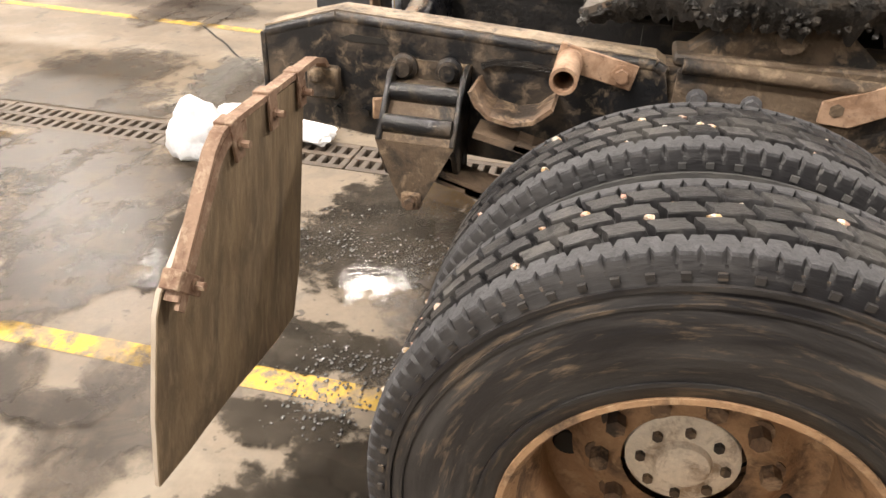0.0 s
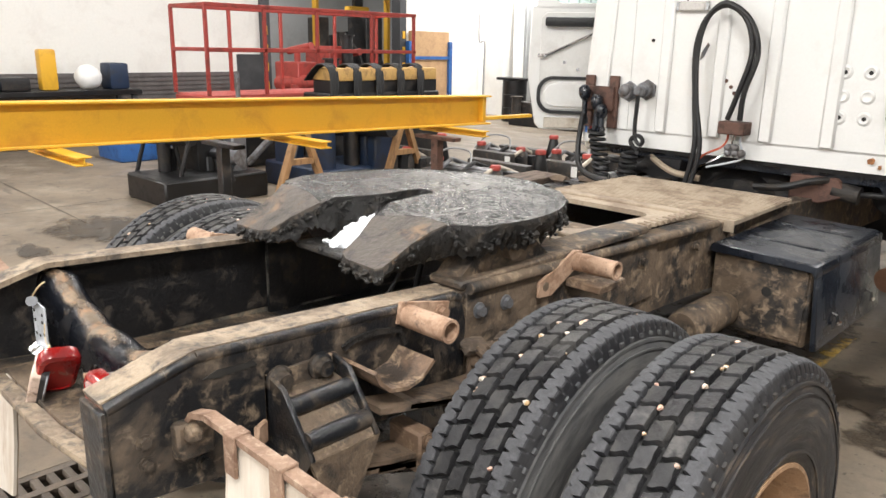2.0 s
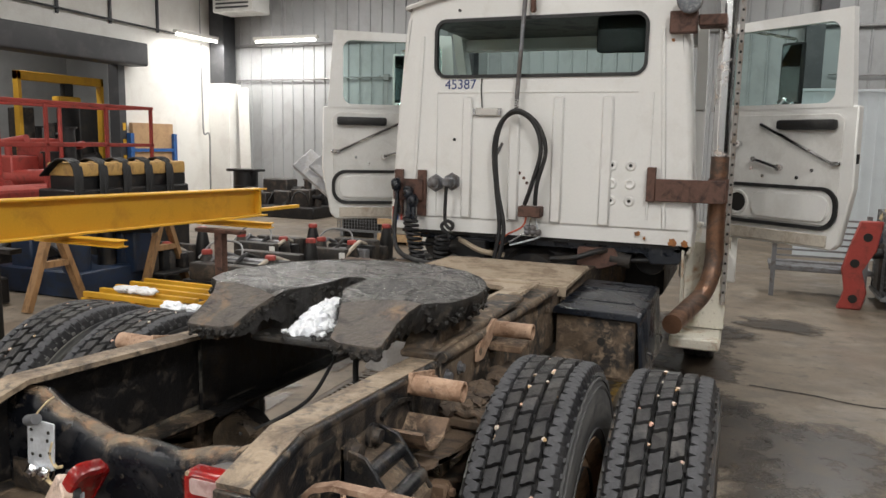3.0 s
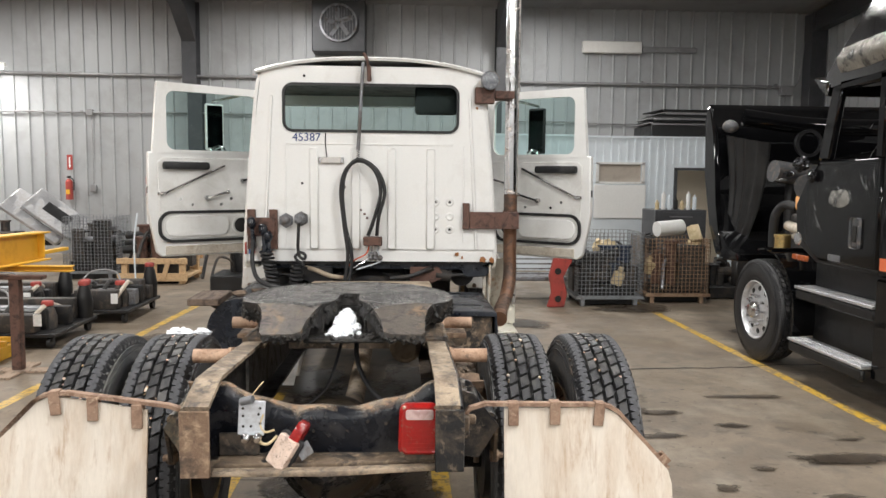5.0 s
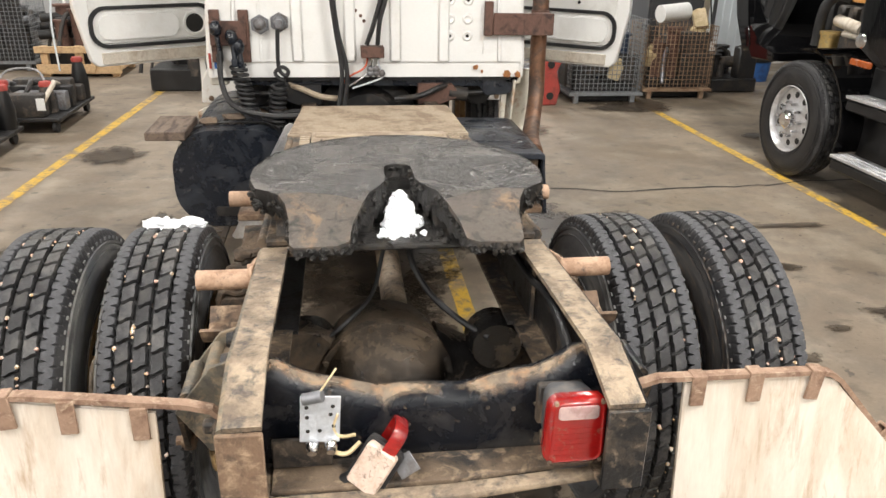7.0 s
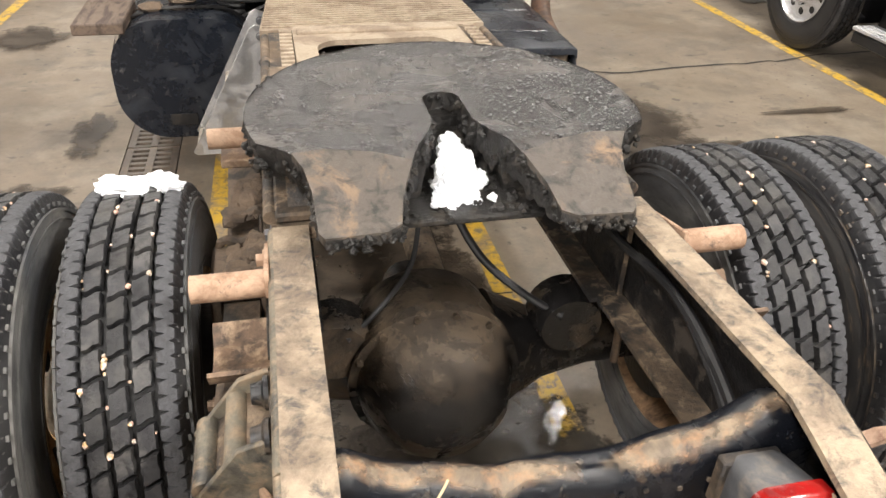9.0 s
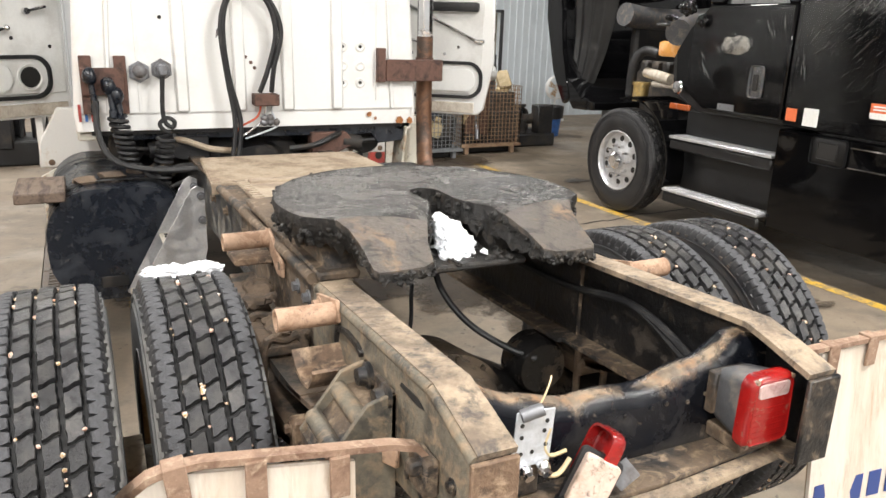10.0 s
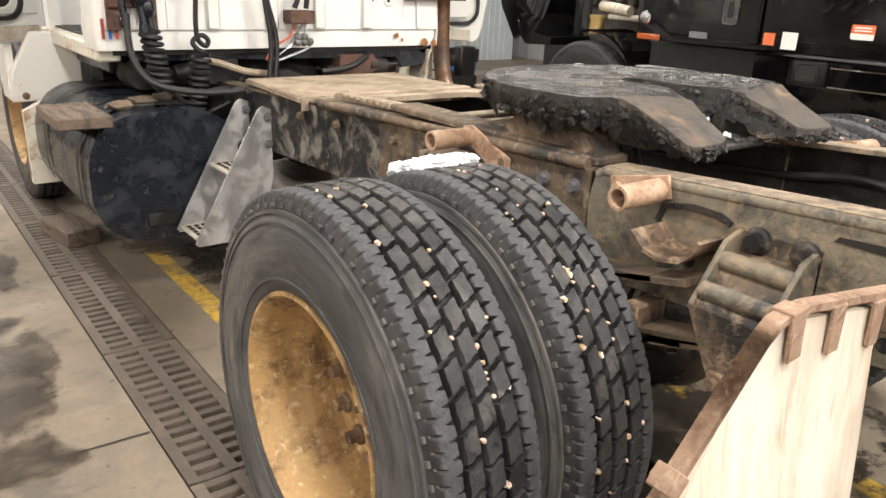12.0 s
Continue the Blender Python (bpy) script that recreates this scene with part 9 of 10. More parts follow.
rod(bm, (4.0, 5.0, 1.05), (4.0, 5.0, 1.2), 0.075, 20)
rod(bm, (4.0, 5.0, 1.2), (4.0, 5.0, 1.23), 0.085, 20)
part("fuel_filter", bm, M_BRASS, eng, "brass coloured fuel filter")
bm = bmn()
rod(bm, (4.02, 4.62, 1.28), (4.05, 5.0, 1.32), 0.05, 14)
rod(bm, (4.06, 4.45, 1.22), (4.06, 4.9, 1.22), 0.03, 12)
part("pipe", bm, M_ALU_DULL, eng)
bm = bmn()
hose(bm, [(3.93, 4.5, 1.70), (4.3, 4.72, 1.76), (4.9, 4.8, 1.78), (5.7, 4.7, 1.74)], 0.115, 20)
for k in range(5):
    lathe(bm, [(0.114, -0.012), (0.122, 0.0), (0.114, 0.012)], 20, Matrix.Translation((4.55 + 0.09 * k, 4.765, 1.772)))
part("air_cleaner", bm, M_LIGHTBACK, eng)
# tipped hood: outer shell, inner arch, lamp
hood = thing("tipped_hood", "black truck hood tipped forward showing its ribbed inner arch", "hood", (4.9, 6.0, 0.9))
bm = bmn()
prof = [(5.35, 0.92), (5.72, 0.90), (6.1, 1.25), (6.3, 1.8), (6.34, 2.45), (6.28, 2.62), (6.15, 2.55), (6.15, 2.2), (6.05, 1.6), (5.85, 1.2), (5.6, 1.02), (5.35, 1.0)]
prism(bm, prof, "x", BX0, BX1, bevel=0.01)
part("shell", bm, M_GLOSS, hood)
for x0, x1 in ((BX0 - 0.01, BX0 + 0.05), (BX1 - 0.05, BX1 + 0.01)):
    s = 1 if x0 < 4.5 else -1
    bm = bmn()
    prism(bm, [(5.76, 1.0), (5.9, 0.93), (6.12, 1.25), (6.3, 1.8), (6.35, 2.45), (6.29, 2.6), (6.2, 2.54), (6.1, 2.3), (6.02, 1.9), (5.96, 1.5), (5.86, 1.2)], "x", x0, x1, bevel=0.018)
    part("cheek", bm, M_GLOSS, hood)
    # fluted wheel arch liner, a long tongue inside the cheek
    bm = bmn()
    for back in (0.0, 0.018):
        grid = []
        for i in range(29):
            u = i / 28
            row = []
            for j in range(25):
                v = j / 24
                z = 1.02 + 1.24 * v
                wide = 0.14 + 0.27 * v ** 0.8
                y = 6.02 - 0.06 * (1 - v) - wide * u
                depth = 0.10 + 0.30 * u ** 1.4 * (0.5 + 0.5 * v) + 0.05 * math.sin(math.pi * v)
                row.append(bm.verts.new(((x0 if s > 0 else x1) + s * (depth + back + 0.012 * math.cos(u * 26)), y, z - 0.10 * u * v)))
            grid.append(row)
        for p, q in zip(grid, grid[1:]):
            for j in range(24):
                bm.faces.new((p[j], q[j], q[j + 1], p[j + 1]))
    part("arch_liner", bm, M_LINER, hood, "matt black fluted liner", 60)
bm = bmn()
hose(bm, [(BX0 + 0.1, 5.6, 2.42), (4.5, 5.5, 2.33), (5.4, 5.5, 2.33), (BX1 - 0.1, 5.6, 2.42)], 0.09, 12)
part("cross_brace", bm, M_GLOSS, hood)
bm = bmn()
lathe(bm, [(0.11, 0), (0.12, 0.05), (0.145, 0.05), (0.145, 0), (0.11, 0)], 24, Matrix.Translation((4.45, 5.42, 2.15)) @ pose(0, 0, 0, 0, 0, 90))
part("duct_ring", bm, M_MATTBLACK, hood)
bm = bmn()
blob(bm, (BX0 + 0.12, 5.95, 2.35), 0.09, (1, 0.6, 0.8), 0.1, 2, 3)
part("head_lamp_back", bm, M_LIGHTBACK, hood)
bm = bmn()
hose(bm, [(4.12, 5.5, 1.86), (4.5, 5.54, 1.82), (5.0, 5.54, 1.82), (5.4, 5.5, 1.86)], 0.115, 18)
part("intake_duct", bm, M_LIGHTBACK, hood)
# loose clear film over the roof
bm = bmn()
grid = []
for i in range(41):
    row = []
    for j in range(31):
        x, t = BX0 + (BX1 - BX0) * j / 30, i / 40
        y, z = 3.93 - 0.95 * t, 2.66 + 0.78 * t
        q = noise.ridged_multi_fractal(Vector((x * 2, y * 2.5, 7)), 0.9, 2.2, 4, 0.9, 2.0)
        row.append(bm.verts.new((x, y + 0.02 * q, z + 0.03 + 0.03 * q)))
    grid.append(row)
for i in range(40):
    for j in range(30):
        bm.faces.new((grid[i][j], grid[i + 1][j], grid[i + 1][j + 1], grid[i][j + 1]))
part("plastic_film", bm, M_FILM, bt, "crinkled clear plastic film", 80)

# film gathered in a shiny crumpled band above the door
bm = bmn()
for face in (0, 1):
    grid = []
    for i in range(49):
        row = []
        for j in range(15):
            y, v = 2.86 + 0.82 * i / 48, j / 14
            z = 2.60 + 0.20 * v + 0.05 * (3.68 - y)
            q = noise.ridged_multi_fractal(Vector((y * 3.0, z * 7, 2)), 0.9, 2.2, 4, 0.9, 2.0)
            bulge = math.sin(math.pi * v) * (0.03 + 0.016 * q)
            row.append(bm.verts.new((BX0 - 0.004 - bulge + 0.006 * face, y, z + 0.012 * q)))
        grid.append(row)
    for u, v in zip(grid, grid[1:]):
        for j in range(14):
            bm.faces.new((u[j], v[j], v[j + 1], u[j + 1]))
part("film_wad", bm, M_FOIL, bt, "shiny band of bunched film", 60)

# clear film stretched over the door and the sleeper, in creased sheets
for name, y0, y1, z0, z1, slant, seed in (("door_film", 3.12, 4.1, 1.12, 1.9, 0.9, 2.0), ("sleeper_film", 1.1, 3.05, 1.15, 2.9, -0.7, 7.0)):
    bm = bmn()
    nu, nv = 70, 70
    grid = []
    for i in range(nu + 1):
        row = []
        for j in range(nv + 1):
            y, z = y0 + (y1 - y0) * i / nu, z0 + (z1 - z0) * j / nv
            a, b = y * math.cos(slant) + z * math.sin(slant), z * math.cos(slant) - y * math.sin(slant)
            r = 1 - abs(noise.noise(Vector((a * 1.6, b * 11, seed)))) * 2.2
            r2 = 1 - abs(noise.noise(Vector((a * 6, b * 5, seed + 5)))) * 2.2
            edge = min(i, nu - i, j, nv - j) / 6
            row.append(bm.verts.new((BX0 - 0.006 - min(edge, 1.0) * (0.012 * max(0.0, r) ** 3 + 0.008 * max(0.0, r2) ** 3), y, z)))
        grid.append(row)
    for i in range(nu):
        for j in range(nv):
            bm.faces.new((grid[i][j], grid[i + 1][j], grid[i + 1][j + 1], grid[i][j + 1]))
    part(name, bm, M_FILM, bt, "clear creased film", smooth=180)

# mirror foot by the door, wrapped in crumpled film
mf = thing("wrapped_mirror_foot", "black mirror foot wrapped in shiny crumpled film", "mirror", (BX0 - 0.03, 4.12, 1.9))
for c, r, sq, sd in (((BX0 - 0.05, 4.13, 1.9), 0.075, (0.7, 1.1, 0.8), 1.0), ((BX0 - 0.03, 3.98, 1.80), 0.045, (0.7, 1.0, 1.1), 4.0), ((BX0 - 0.06, 4.3, 1.82), 0.05, (0.6, 1.4, 0.5), 8.0)):
    bm = bmn()
    blob(bm, c, r, sq, 0.3, 4, 4, sd)
    part("wrapping", bm, M_GLOSSFILM, mf)
bm = bmn()
slab(bm, (BX0 - 0.12, 4.3, 1.75), (BX0 - 0.06, 4.42, 1.775), 0.008)
part("foot_plate", bm, M_CRUMPLE, mf)
# fine creases of the film, coloured pale to paint the lamps' glints
random.seed(21)
bm = bmn()
for y, z, ang, length, spread, n in ((2.62, 1.95, -0.80, 0.34, 0.20, 60), (2.9, 2.3, -0.85, 0.26, 0.16, 40), (2.25, 2.45, 0.75, 0.24, 0.2, 34), (2.45, 1.55, -0.7, 0.18, 0.15, 24), (3.62, 1.72, 0.8, 0.16, 0.12, 7), (3.95, 1.5, 0.95, 0.24, 0.07, 6), (3.25, 1.75, 1.2, 0.2, 0.06, 6), (1.7, 2.0, -0.6, 0.3, 0.3, 40), (2.98, 1.5, 1.4, 0.2, 0.04, 10)):
    for k in range(n):
        cy, cz, a = y + random.gauss(0, spread), z + random.gauss(0, spread), ang + random.gauss(0, 0.10)
        half = length * random.uniform(0.06, 0.5) ** 1.4
        w = random.uniform(0.0004, 0.0013)
        lift = random.uniform(0.001, 0.004)
        ca, sa = math.cos(a), math.sin(a)
        ends = [(cy - half * ca, cz - half * sa), (cy + half * ca, cz + half * sa)]
        mid = [(cy - w * sa, cz + w * ca), (cy + w * sa, cz - w * ca)]
        v = [bm.verts.new((BX0 - 0.003, *ends[0])), bm.verts.new((BX0 - 0.003, *mid[0])), bm.verts.new((BX0 - 0.003, *ends[1])), bm.verts.new((BX0 - 0.003, *mid[1])), bm.verts.new((BX0 - 0.004 - lift, cy, cz))]
        for i in range(4):
            bm.faces.new((v[i], v[(i + 1) % 4], v[4]))
tagged(part("film_creases", bm, M_GLINT, bt, "film creases with painted pale glints"), kind="stuff")

# ---- yellow beam on stands, west side ----
beam = thing("yellow_beam", "long yellow painted steel beam lying on stands", "steel beam", (-3.28, 1.0, 1.1))
def beam_z(y):
    return 1.31 - 0.0222 * y


BY0, BY1 = -4.6, 5.3
for name, dz0, dz1, hx in (("top_flange", -0.016, 0.0, 0.08), ("web", -0.262, -0.016, 0.008), ("bottom_flange", -0.278, -0.262, 0.08)):
    bm = bmn()
    prism(bm, [(BY0, beam_z(BY0) + dz0), (BY1, beam_z(BY1) + dz0), (BY1, beam_z(BY1) + dz1), (BY0, beam_z(BY0) + dz1)], "x", -3.28 - hx, -3.28 + hx, bevel=0.003)
    part(name, bm, M_YELLOW, beam)
bm = bmn()
prism(bm, [(-3.35, 0.95), (-3.21, 0.95), (-3.21, 1.175), (-3.35, 1.175)], "y", 5.18, 5.195)
part("end_stiffener", bm, M_YELLOW, beam)
for y in (-0.25, 1.25, 2.95, 4.7):
    bm = bmn()
    z = beam_z(y) - 0.278
    slab(bm, (-3.55, y - 0.045, z - 0.055), (-2.74, y + 0.045, z - 0.045), 0.002)
    slab(bm, (-3.55, y - 0.004, z - 0.045), (-2.74, y + 0.004, z - 0.012))
    slab(bm, (-3.55, y - 0.045, z - 0.012), (-2.74, y + 0.045, z - 0.002), 0.002)
    part("cross_arm", bm, M_YELLOW, beam)
bm = bmn()
prism(bm, [(4.4, 0.935), (6.3, 0.91), (6.3, 0.945), (4.4, 0.97)], "x", -3.54, -3.47, bevel=0.003)
part("end_bar", bm, M_YELLOW, beam)
for x, y, mat, s in ((-3.35, -0.3, M_STEELGREY, 0.09), (-3.15, 4.5, M_RUSTBRACKET, 0.085), (-3.6, 2.6, M_UNDER, 0.08)):
    st = thing("beam_stand", "steel post stand with a foot plate under the beam", "stand", (x, y, 0), "beam stands")
    bm = bmn()
    slab(bm, (x - s / 2, y - s / 2, 0.02), (x + s / 2, y + s / 2, 0.95 - 0.02 * y), 0.006)
    part("post", bm, mat, st)
    bm = bmn()
    slab(bm, (x - 0.35, y - 0.06, 0.0), (x + 0.35, y + 0.06, 0.025), 0.004)
    slab(bm, (x - 0.06, y - 0.28, 0.0), (x + 0.06, y + 0.28, 0.022), 0.004)
    part("foot", bm, M_WOODOLD if y > 4 else M_UNDER, st)
    bm = bmn()
    slab(bm, (x - 0.25, y - 0.05, 0.92 - 0.02 * y), (x + 0.25, y + 0.05, 0.953 - 0.02 * y), 0.004)
    part("head", bm, mat, st)
# wheeled bin
wb = thing("wheeled_bin", "dark grey plastic wheeled rubbish bin with a closed lid", "bin", (-2.9, -0.95, 0))
bm = bmn()
lo = [(-3.10, -1.09), (-3.10, -0.58), (-2.76, -0.58), (-2.76, -1.09)]
rings = []
for z, g in ((0.04, 0.0), (0.1, 0.008), (0.75, 0.035), (1.05, 0.05), (1.055, 0.07), (1.115, 0.07), (1.115, 0.05)):
    rings.append([bm.verts.new((x + g * (1 if x > -2.9 else -0.6), y + g * (0.6 if y > -0.9 else -1.2), z)) for x, y in lo])
for a, b in zip(rings, rings[1:]):
    for k in range(4):
        bm.faces.new((a[k], a[(k + 1) % 4], b[(k + 1) % 4], b[k]))
bm.faces.new(rings[0])
bmesh.ops.bevel(bm, geom=list(bm.edges), offset=0.012, segments=2, affect="EDGES")
part("body", bm, M_BIN, wb)
bm = bmn()
prism(bm, [(-1.21, 1.115), (-1.23, 1.155), (-1.06, 1.215), (-0.66, 1.215), (-0.49, 1.165), (-0.46, 1.115)], "x", -3.17, -2.66, bevel=0.015)
part("lid", bm, M_BINLID, wb, "nearly black hinged lid")
for x in (-3.12, -2.72):
    bm = bmn()
    lathe(bm, [(0.0, -0.03), (0.06, -0.034), (0.075, -0.022), (0.098, -0.022), (0.108, -0.03), (0.125, -0.022), (0.125, 0.022), (0.108, 0.03), (0.098, 0.022), (0.075, 0.022), (0.06, 0.034), (0.0, 0.03)], 32, Matrix.Translation((x, -0.585, 0.127)))
    part("wheel", bm, M_BLACKRUB, wb)
bm = bmn()
rod(bm, (-3.12, -0.585, 0.127), (-2.72, -0.585, 0.127), 0.012, 10)
part("axle", bm, M_STEELGREY, wb)
bm = bmn()
rod(bm, (-3.1, -0.43, 1.06), (-2.74, -0.43, 1.06), 0.016, 10)
slab(bm, (-3.1, -0.56, 1.03), (-3.04, -0.42, 1.08), 0.006)
slab(bm, (-2.8, -0.56, 1.03), (-2.74, -0.42, 1.08), 0.006)
part("handle", bm, M_BIN, wb)


def clutter(name, label, category, x0, x1, y0, y1, z1, mats, n, seed, group=""):
    """A mixed machine or heap: blocks, pipes and flanges on a common base."""
    rnd = random.Random(seed)
    root = thing(name, label, category, ((x0 + x1) / 2, (y0 + y1) / 2, 0), group)
    bm = bmn()
    slab(bm, (x0, y0, 0.0), (x1, y1, z1 * 0.3), 0.02)
    part("base", bm, mats[0], root)
    for k in range(n):
        bm = bmn()
        cx, cy = rnd.uniform(x0 + 0.06, x1 - 0.06), rnd.uniform(y0 + 0.06, y1 - 0.06)
        zt = z1 * rnd.uniform(0.5, 1.0)
        w = min(x1 - x0, y1 - y0) * rnd.uniform(0.12, 0.35)
        kind = k % 4
        if kind == 0:
            slab(bm, (cx - w, cy - w * 0.7, z1 * 0.2), (cx + w, cy + w * 0.7, zt), 0.02)
            nm = "casing"
        elif kind == 1:
            rod(bm, (cx - w * 1.6, cy, zt * 0.8), (cx + w * 1.6, cy + w * 0.4, zt * 0.85), w * 0.35, 14)
            rod(bm, (cx - w * 0.2, cy, 0.1), (cx - w * 0.2, cy, zt * 0.8), w * 0.3, 10)
            nm = "pipe"
        elif kind == 2:
            rod(bm, (cx, cy, z1 * 0.2), (cx, cy, zt), w * 0.5, 16)
            rod(bm, (cx, cy, zt), (cx, cy, zt + 0.03), w * 0.65, 16)
            nm = "cylinder"
        else:
            hose(bm, [(cx - w, cy - w, z1 * 0.25), (cx - w * 0.5, cy, zt * 1.0), (cx + w * 0.7, cy + w * 0.4, zt * 0.9), (cx + w, cy + w, z1 * 0.25)], max(0.012, w * 0.13), 8)
            nm = "hose"
        part(nm, bm, mats[1 + k % (len(mats) - 1)], root)
    return root


# parts spread on the floor north west of the cab
def removed_unit(x0, x1, y0, y1, h, seed, label):
    """A removed axle suspension unit on a low dolly: tray, castors, casings, a tall head with a cap, hose and tag."""
    rnd = random.Random(seed)
    root = thing("removed_unit", label, "truck parts", ((x0 + x1) / 2, (y0 + y1) / 2, 0), "removed parts")
    bm = bmn()
    slab(bm, (x0, y0, 0.12), (x1, y1, 0.16), 0.008)
    part("tray", bm, M_UNDER, root)
    for x in (x0 + 0.08, x1 - 0.08):
        for y in (y0 + 0.08, y1 - 0.08):
            bm = bmn()
            rod(bm, (x - 0.02, y, 0.06), (x + 0.02, y, 0.06), 0.06, 16)
            box(bm, (x, y, 0.10), (0.06, 0.05, 0.05))
            part("castor", bm, M_BLACKRUB, root)
    n = 7
    for k in range(n):
        cy = y0 + (y1 - y0) * (k + 0.5) / n
        w, hh = (x1 - x0) * rnd.uniform(0.3, 0.46), h * rnd.uniform(0.42, 0.72)
        bm = bmn()
        box(bm, ((x0 + x1) / 2 + rnd.uniform(-0.08, 0.08), cy, 0.16 + hh / 2), (w * 2, (y1 - y0) / n * rnd.uniform(0.7, 1.05), hh), None, 0.03, 2)
        part("casing", bm, (M_ENGINE, M_MATTBLACK, M_STEELGREY, M_UNDER, M_ENGINE)[k % 5], root)
    for k in range(3):
        bm = bmn()
        x = x0 + (x1 - x0) * (0.18 + 0.3 * k)
        hose(bm, [(x, y0 + 0.05, 0.2 + 0.05 * k), (x + 0.04, y0 + 0.3, 0.16 + h * 0.7), (x - 0.03, (y0 + y1) / 2, 0.16 + h * 0.62), (x, y1 - 0.08, 0.22)], 0.024, 8)
        part("pipe", bm, (M_STEELGREY, M_UNDER, M_ALU_DULL)[k], root)
    for k, (x, y, q) in enumerate(((x1 - 0.09, y1 - 0.12, 1.0), (x0 + 0.16, y0 + 0.22, 0.72), (x1 - 0.2, y0 + 0.3, 0.66))):
        bm = bmn()
        lathe(bm, [(0.0, 0.0), (0.085, 0.0), (0.09, h * q * 0.5), (0.065, h * q * 0.85), (0.05, h * q), (0.0, h * q)], 18, Matrix.Translation((x, y, 0.16)) @ pose(0, 0, 0, 0, -90, 0))
        head = part("head", bm, M_ENGINE if k else M_MATTBLACK, root)
        bm = bmn()
        lathe(bm, [(0.0, 0.0), (0.058, 0.0), (0.062, 0.03), (0.05, 0.05), (0.0, 0.052)], 16, Matrix.Translation((x, y, 0.16 + h * q)) @ pose(0, 0, 0, 0, -90, 0))
        part("cap", bm, M_REDPAINT, head, "red plastic cap")
    bm = bmn()
    hose(bm, [(x0 + 0.1, y0 + 0.15, 0.16 + h * 0.6), (x0 + 0.2, y0 + 0.3, 0.2 + h * 0.95), (x0 + 0.45, y0 + 0.42, 0.2 + h * 0.9), (x0 + 0.55, y0 + 0.3, 0.16 + h * 0.5)], 0.012, 8)
    part("loose_hose", bm, M_CONDUIT, root, "pale grey loop of hose")
    bm = bmn()
    slab(bm, (x1 - 0.20, y0 - 0.012, 0.24), (x1 - 0.12, y0 - 0.008, 0.36))
    part("tag", bm, M_STICKERWHITE, root, "white paper tag")
    return root


removed_unit(-3.72, -2.98, 6.7, 7.85, 0.40, 3, "black removed suspension unit with red caps on a dolly")
removed_unit(-4.35, -3.22, 5.35, 6.4, 0.36, 9, "dusty removed suspension unit with red caps and a tag")
removed_unit(-4.95, -4.0, 6.75, 7.7, 0.36, 14, "dark removed suspension unit lying beyond the beam stand")
removed_unit(-5.75, -4.75, 5.5, 6.4, 0.40, 21, "dusty dark removed suspension unit under the beam")
# low yellow rack
rack = thing("yellow_rack", "low yellow steel rack frame on the floor", "rack", (-4.1, 4.8, 0))
for k in range(5):
    bm = bmn()
    slab(bm, (-4.7, 4.35 + 0.2 * k, 0.12), (-3.5, 4.40 + 0.2 * k, 0.17), 0.004)
    part("bar", bm, M_YELLOW, rack)
for x in (-4.68, -4.1, -3.55):
    bm = bmn()
    slab(bm, (x, 4.3, 0.0), (x + 0.05, 5.25, 0.12), 0.004)
    part("runner", bm, M_YELLOW, rack)
bm = bmn()
for k in range(8):
    blob(bm, (-4.35 + 0.05 * k, 4.5 + 0.02 * (k % 3), 0.2), 0.06, (1.2, 1, 0.6), 0.4, 3, 2, k)
solo("snow_on_rack", bm, M_SNOW, "small heap of snow on the yellow rack", "snow", kind="stuff")
# navy machine with timber A frame under the far beam
clutter("blue_machine", "navy blue shop machine on a steel base", "machine", -6.2, -5.0, 4.6, 5.6, 0.95, (M_BLUEDARK, M_BLUEDARK, M_UNDER, M_BLUEDARK, M_STEELGREY), 10, 4)
clutter("black_machine", "black shop machine with hoses", "machine", -6.4, -5.5, 3.0, 4.2, 0.9, (M_MATTBLACK, M_MATTBLACK, M_UNDER, M_STEELGREY), 10, 14)
for x, y in ((-5.0, 4.3), (-4.9, 5.7)):
    fr = thing("timber_trestle", "brown timber A-frame trestle", "trestle", (x, y, 0), "trestles")
    for s in (-1, 1):
        bm = bmn()
        m = Matrix.Translation((x, y + s * 0.17, 0.43)) @ Matrix.Rotation(s * 0.36, 4, "X")
        box(bm, (0, 0, 0), (0.09, 0.06, 0.92), m, 0.004)
        part("leg", bm, M_TRESTLE, fr)
    bm = bmn()
    slab(bm, (x - 0.04, y - 0.14, 0.4), (x + 0.04, y + 0.14, 0.46))
    part("rail", bm, M_TRESTLE, fr)
bm = bmn()
slab(bm, (-7.1, 3.75, 0.0), (-6.5, 4.35, 0.28), 0.004)
cb = solo("cardboard_box", bm, M_CARD, "plain cardboard box on the floor", "box")
bm = bmn()
slab(bm, (-6.49, 3.95, 0.16), (-6.486, 4.15, 0.24))
part("label", bm, M_STICKERWHITE, cb)
bm = bmn()
slab(bm, (-9.5, 3.9, 0.0), (-8.7, 4.9, 0.36), 0.05, 2)
solo("blue_tub", bm, M_BLUE, "bright blue plastic tub on the floor", "tub")
bm = bmn()
rod(bm, (-6.9, 4.7, 0), (-6.9, 4.7, 1.3), 0.03, 10)
box(bm, (-6.9, 4.7, 0.02), (0.3, 0.3, 0.04), None, 0.004)
solo("grey_post", bm, M_STEELGREY, "thin grey steel post on a plate", "post")
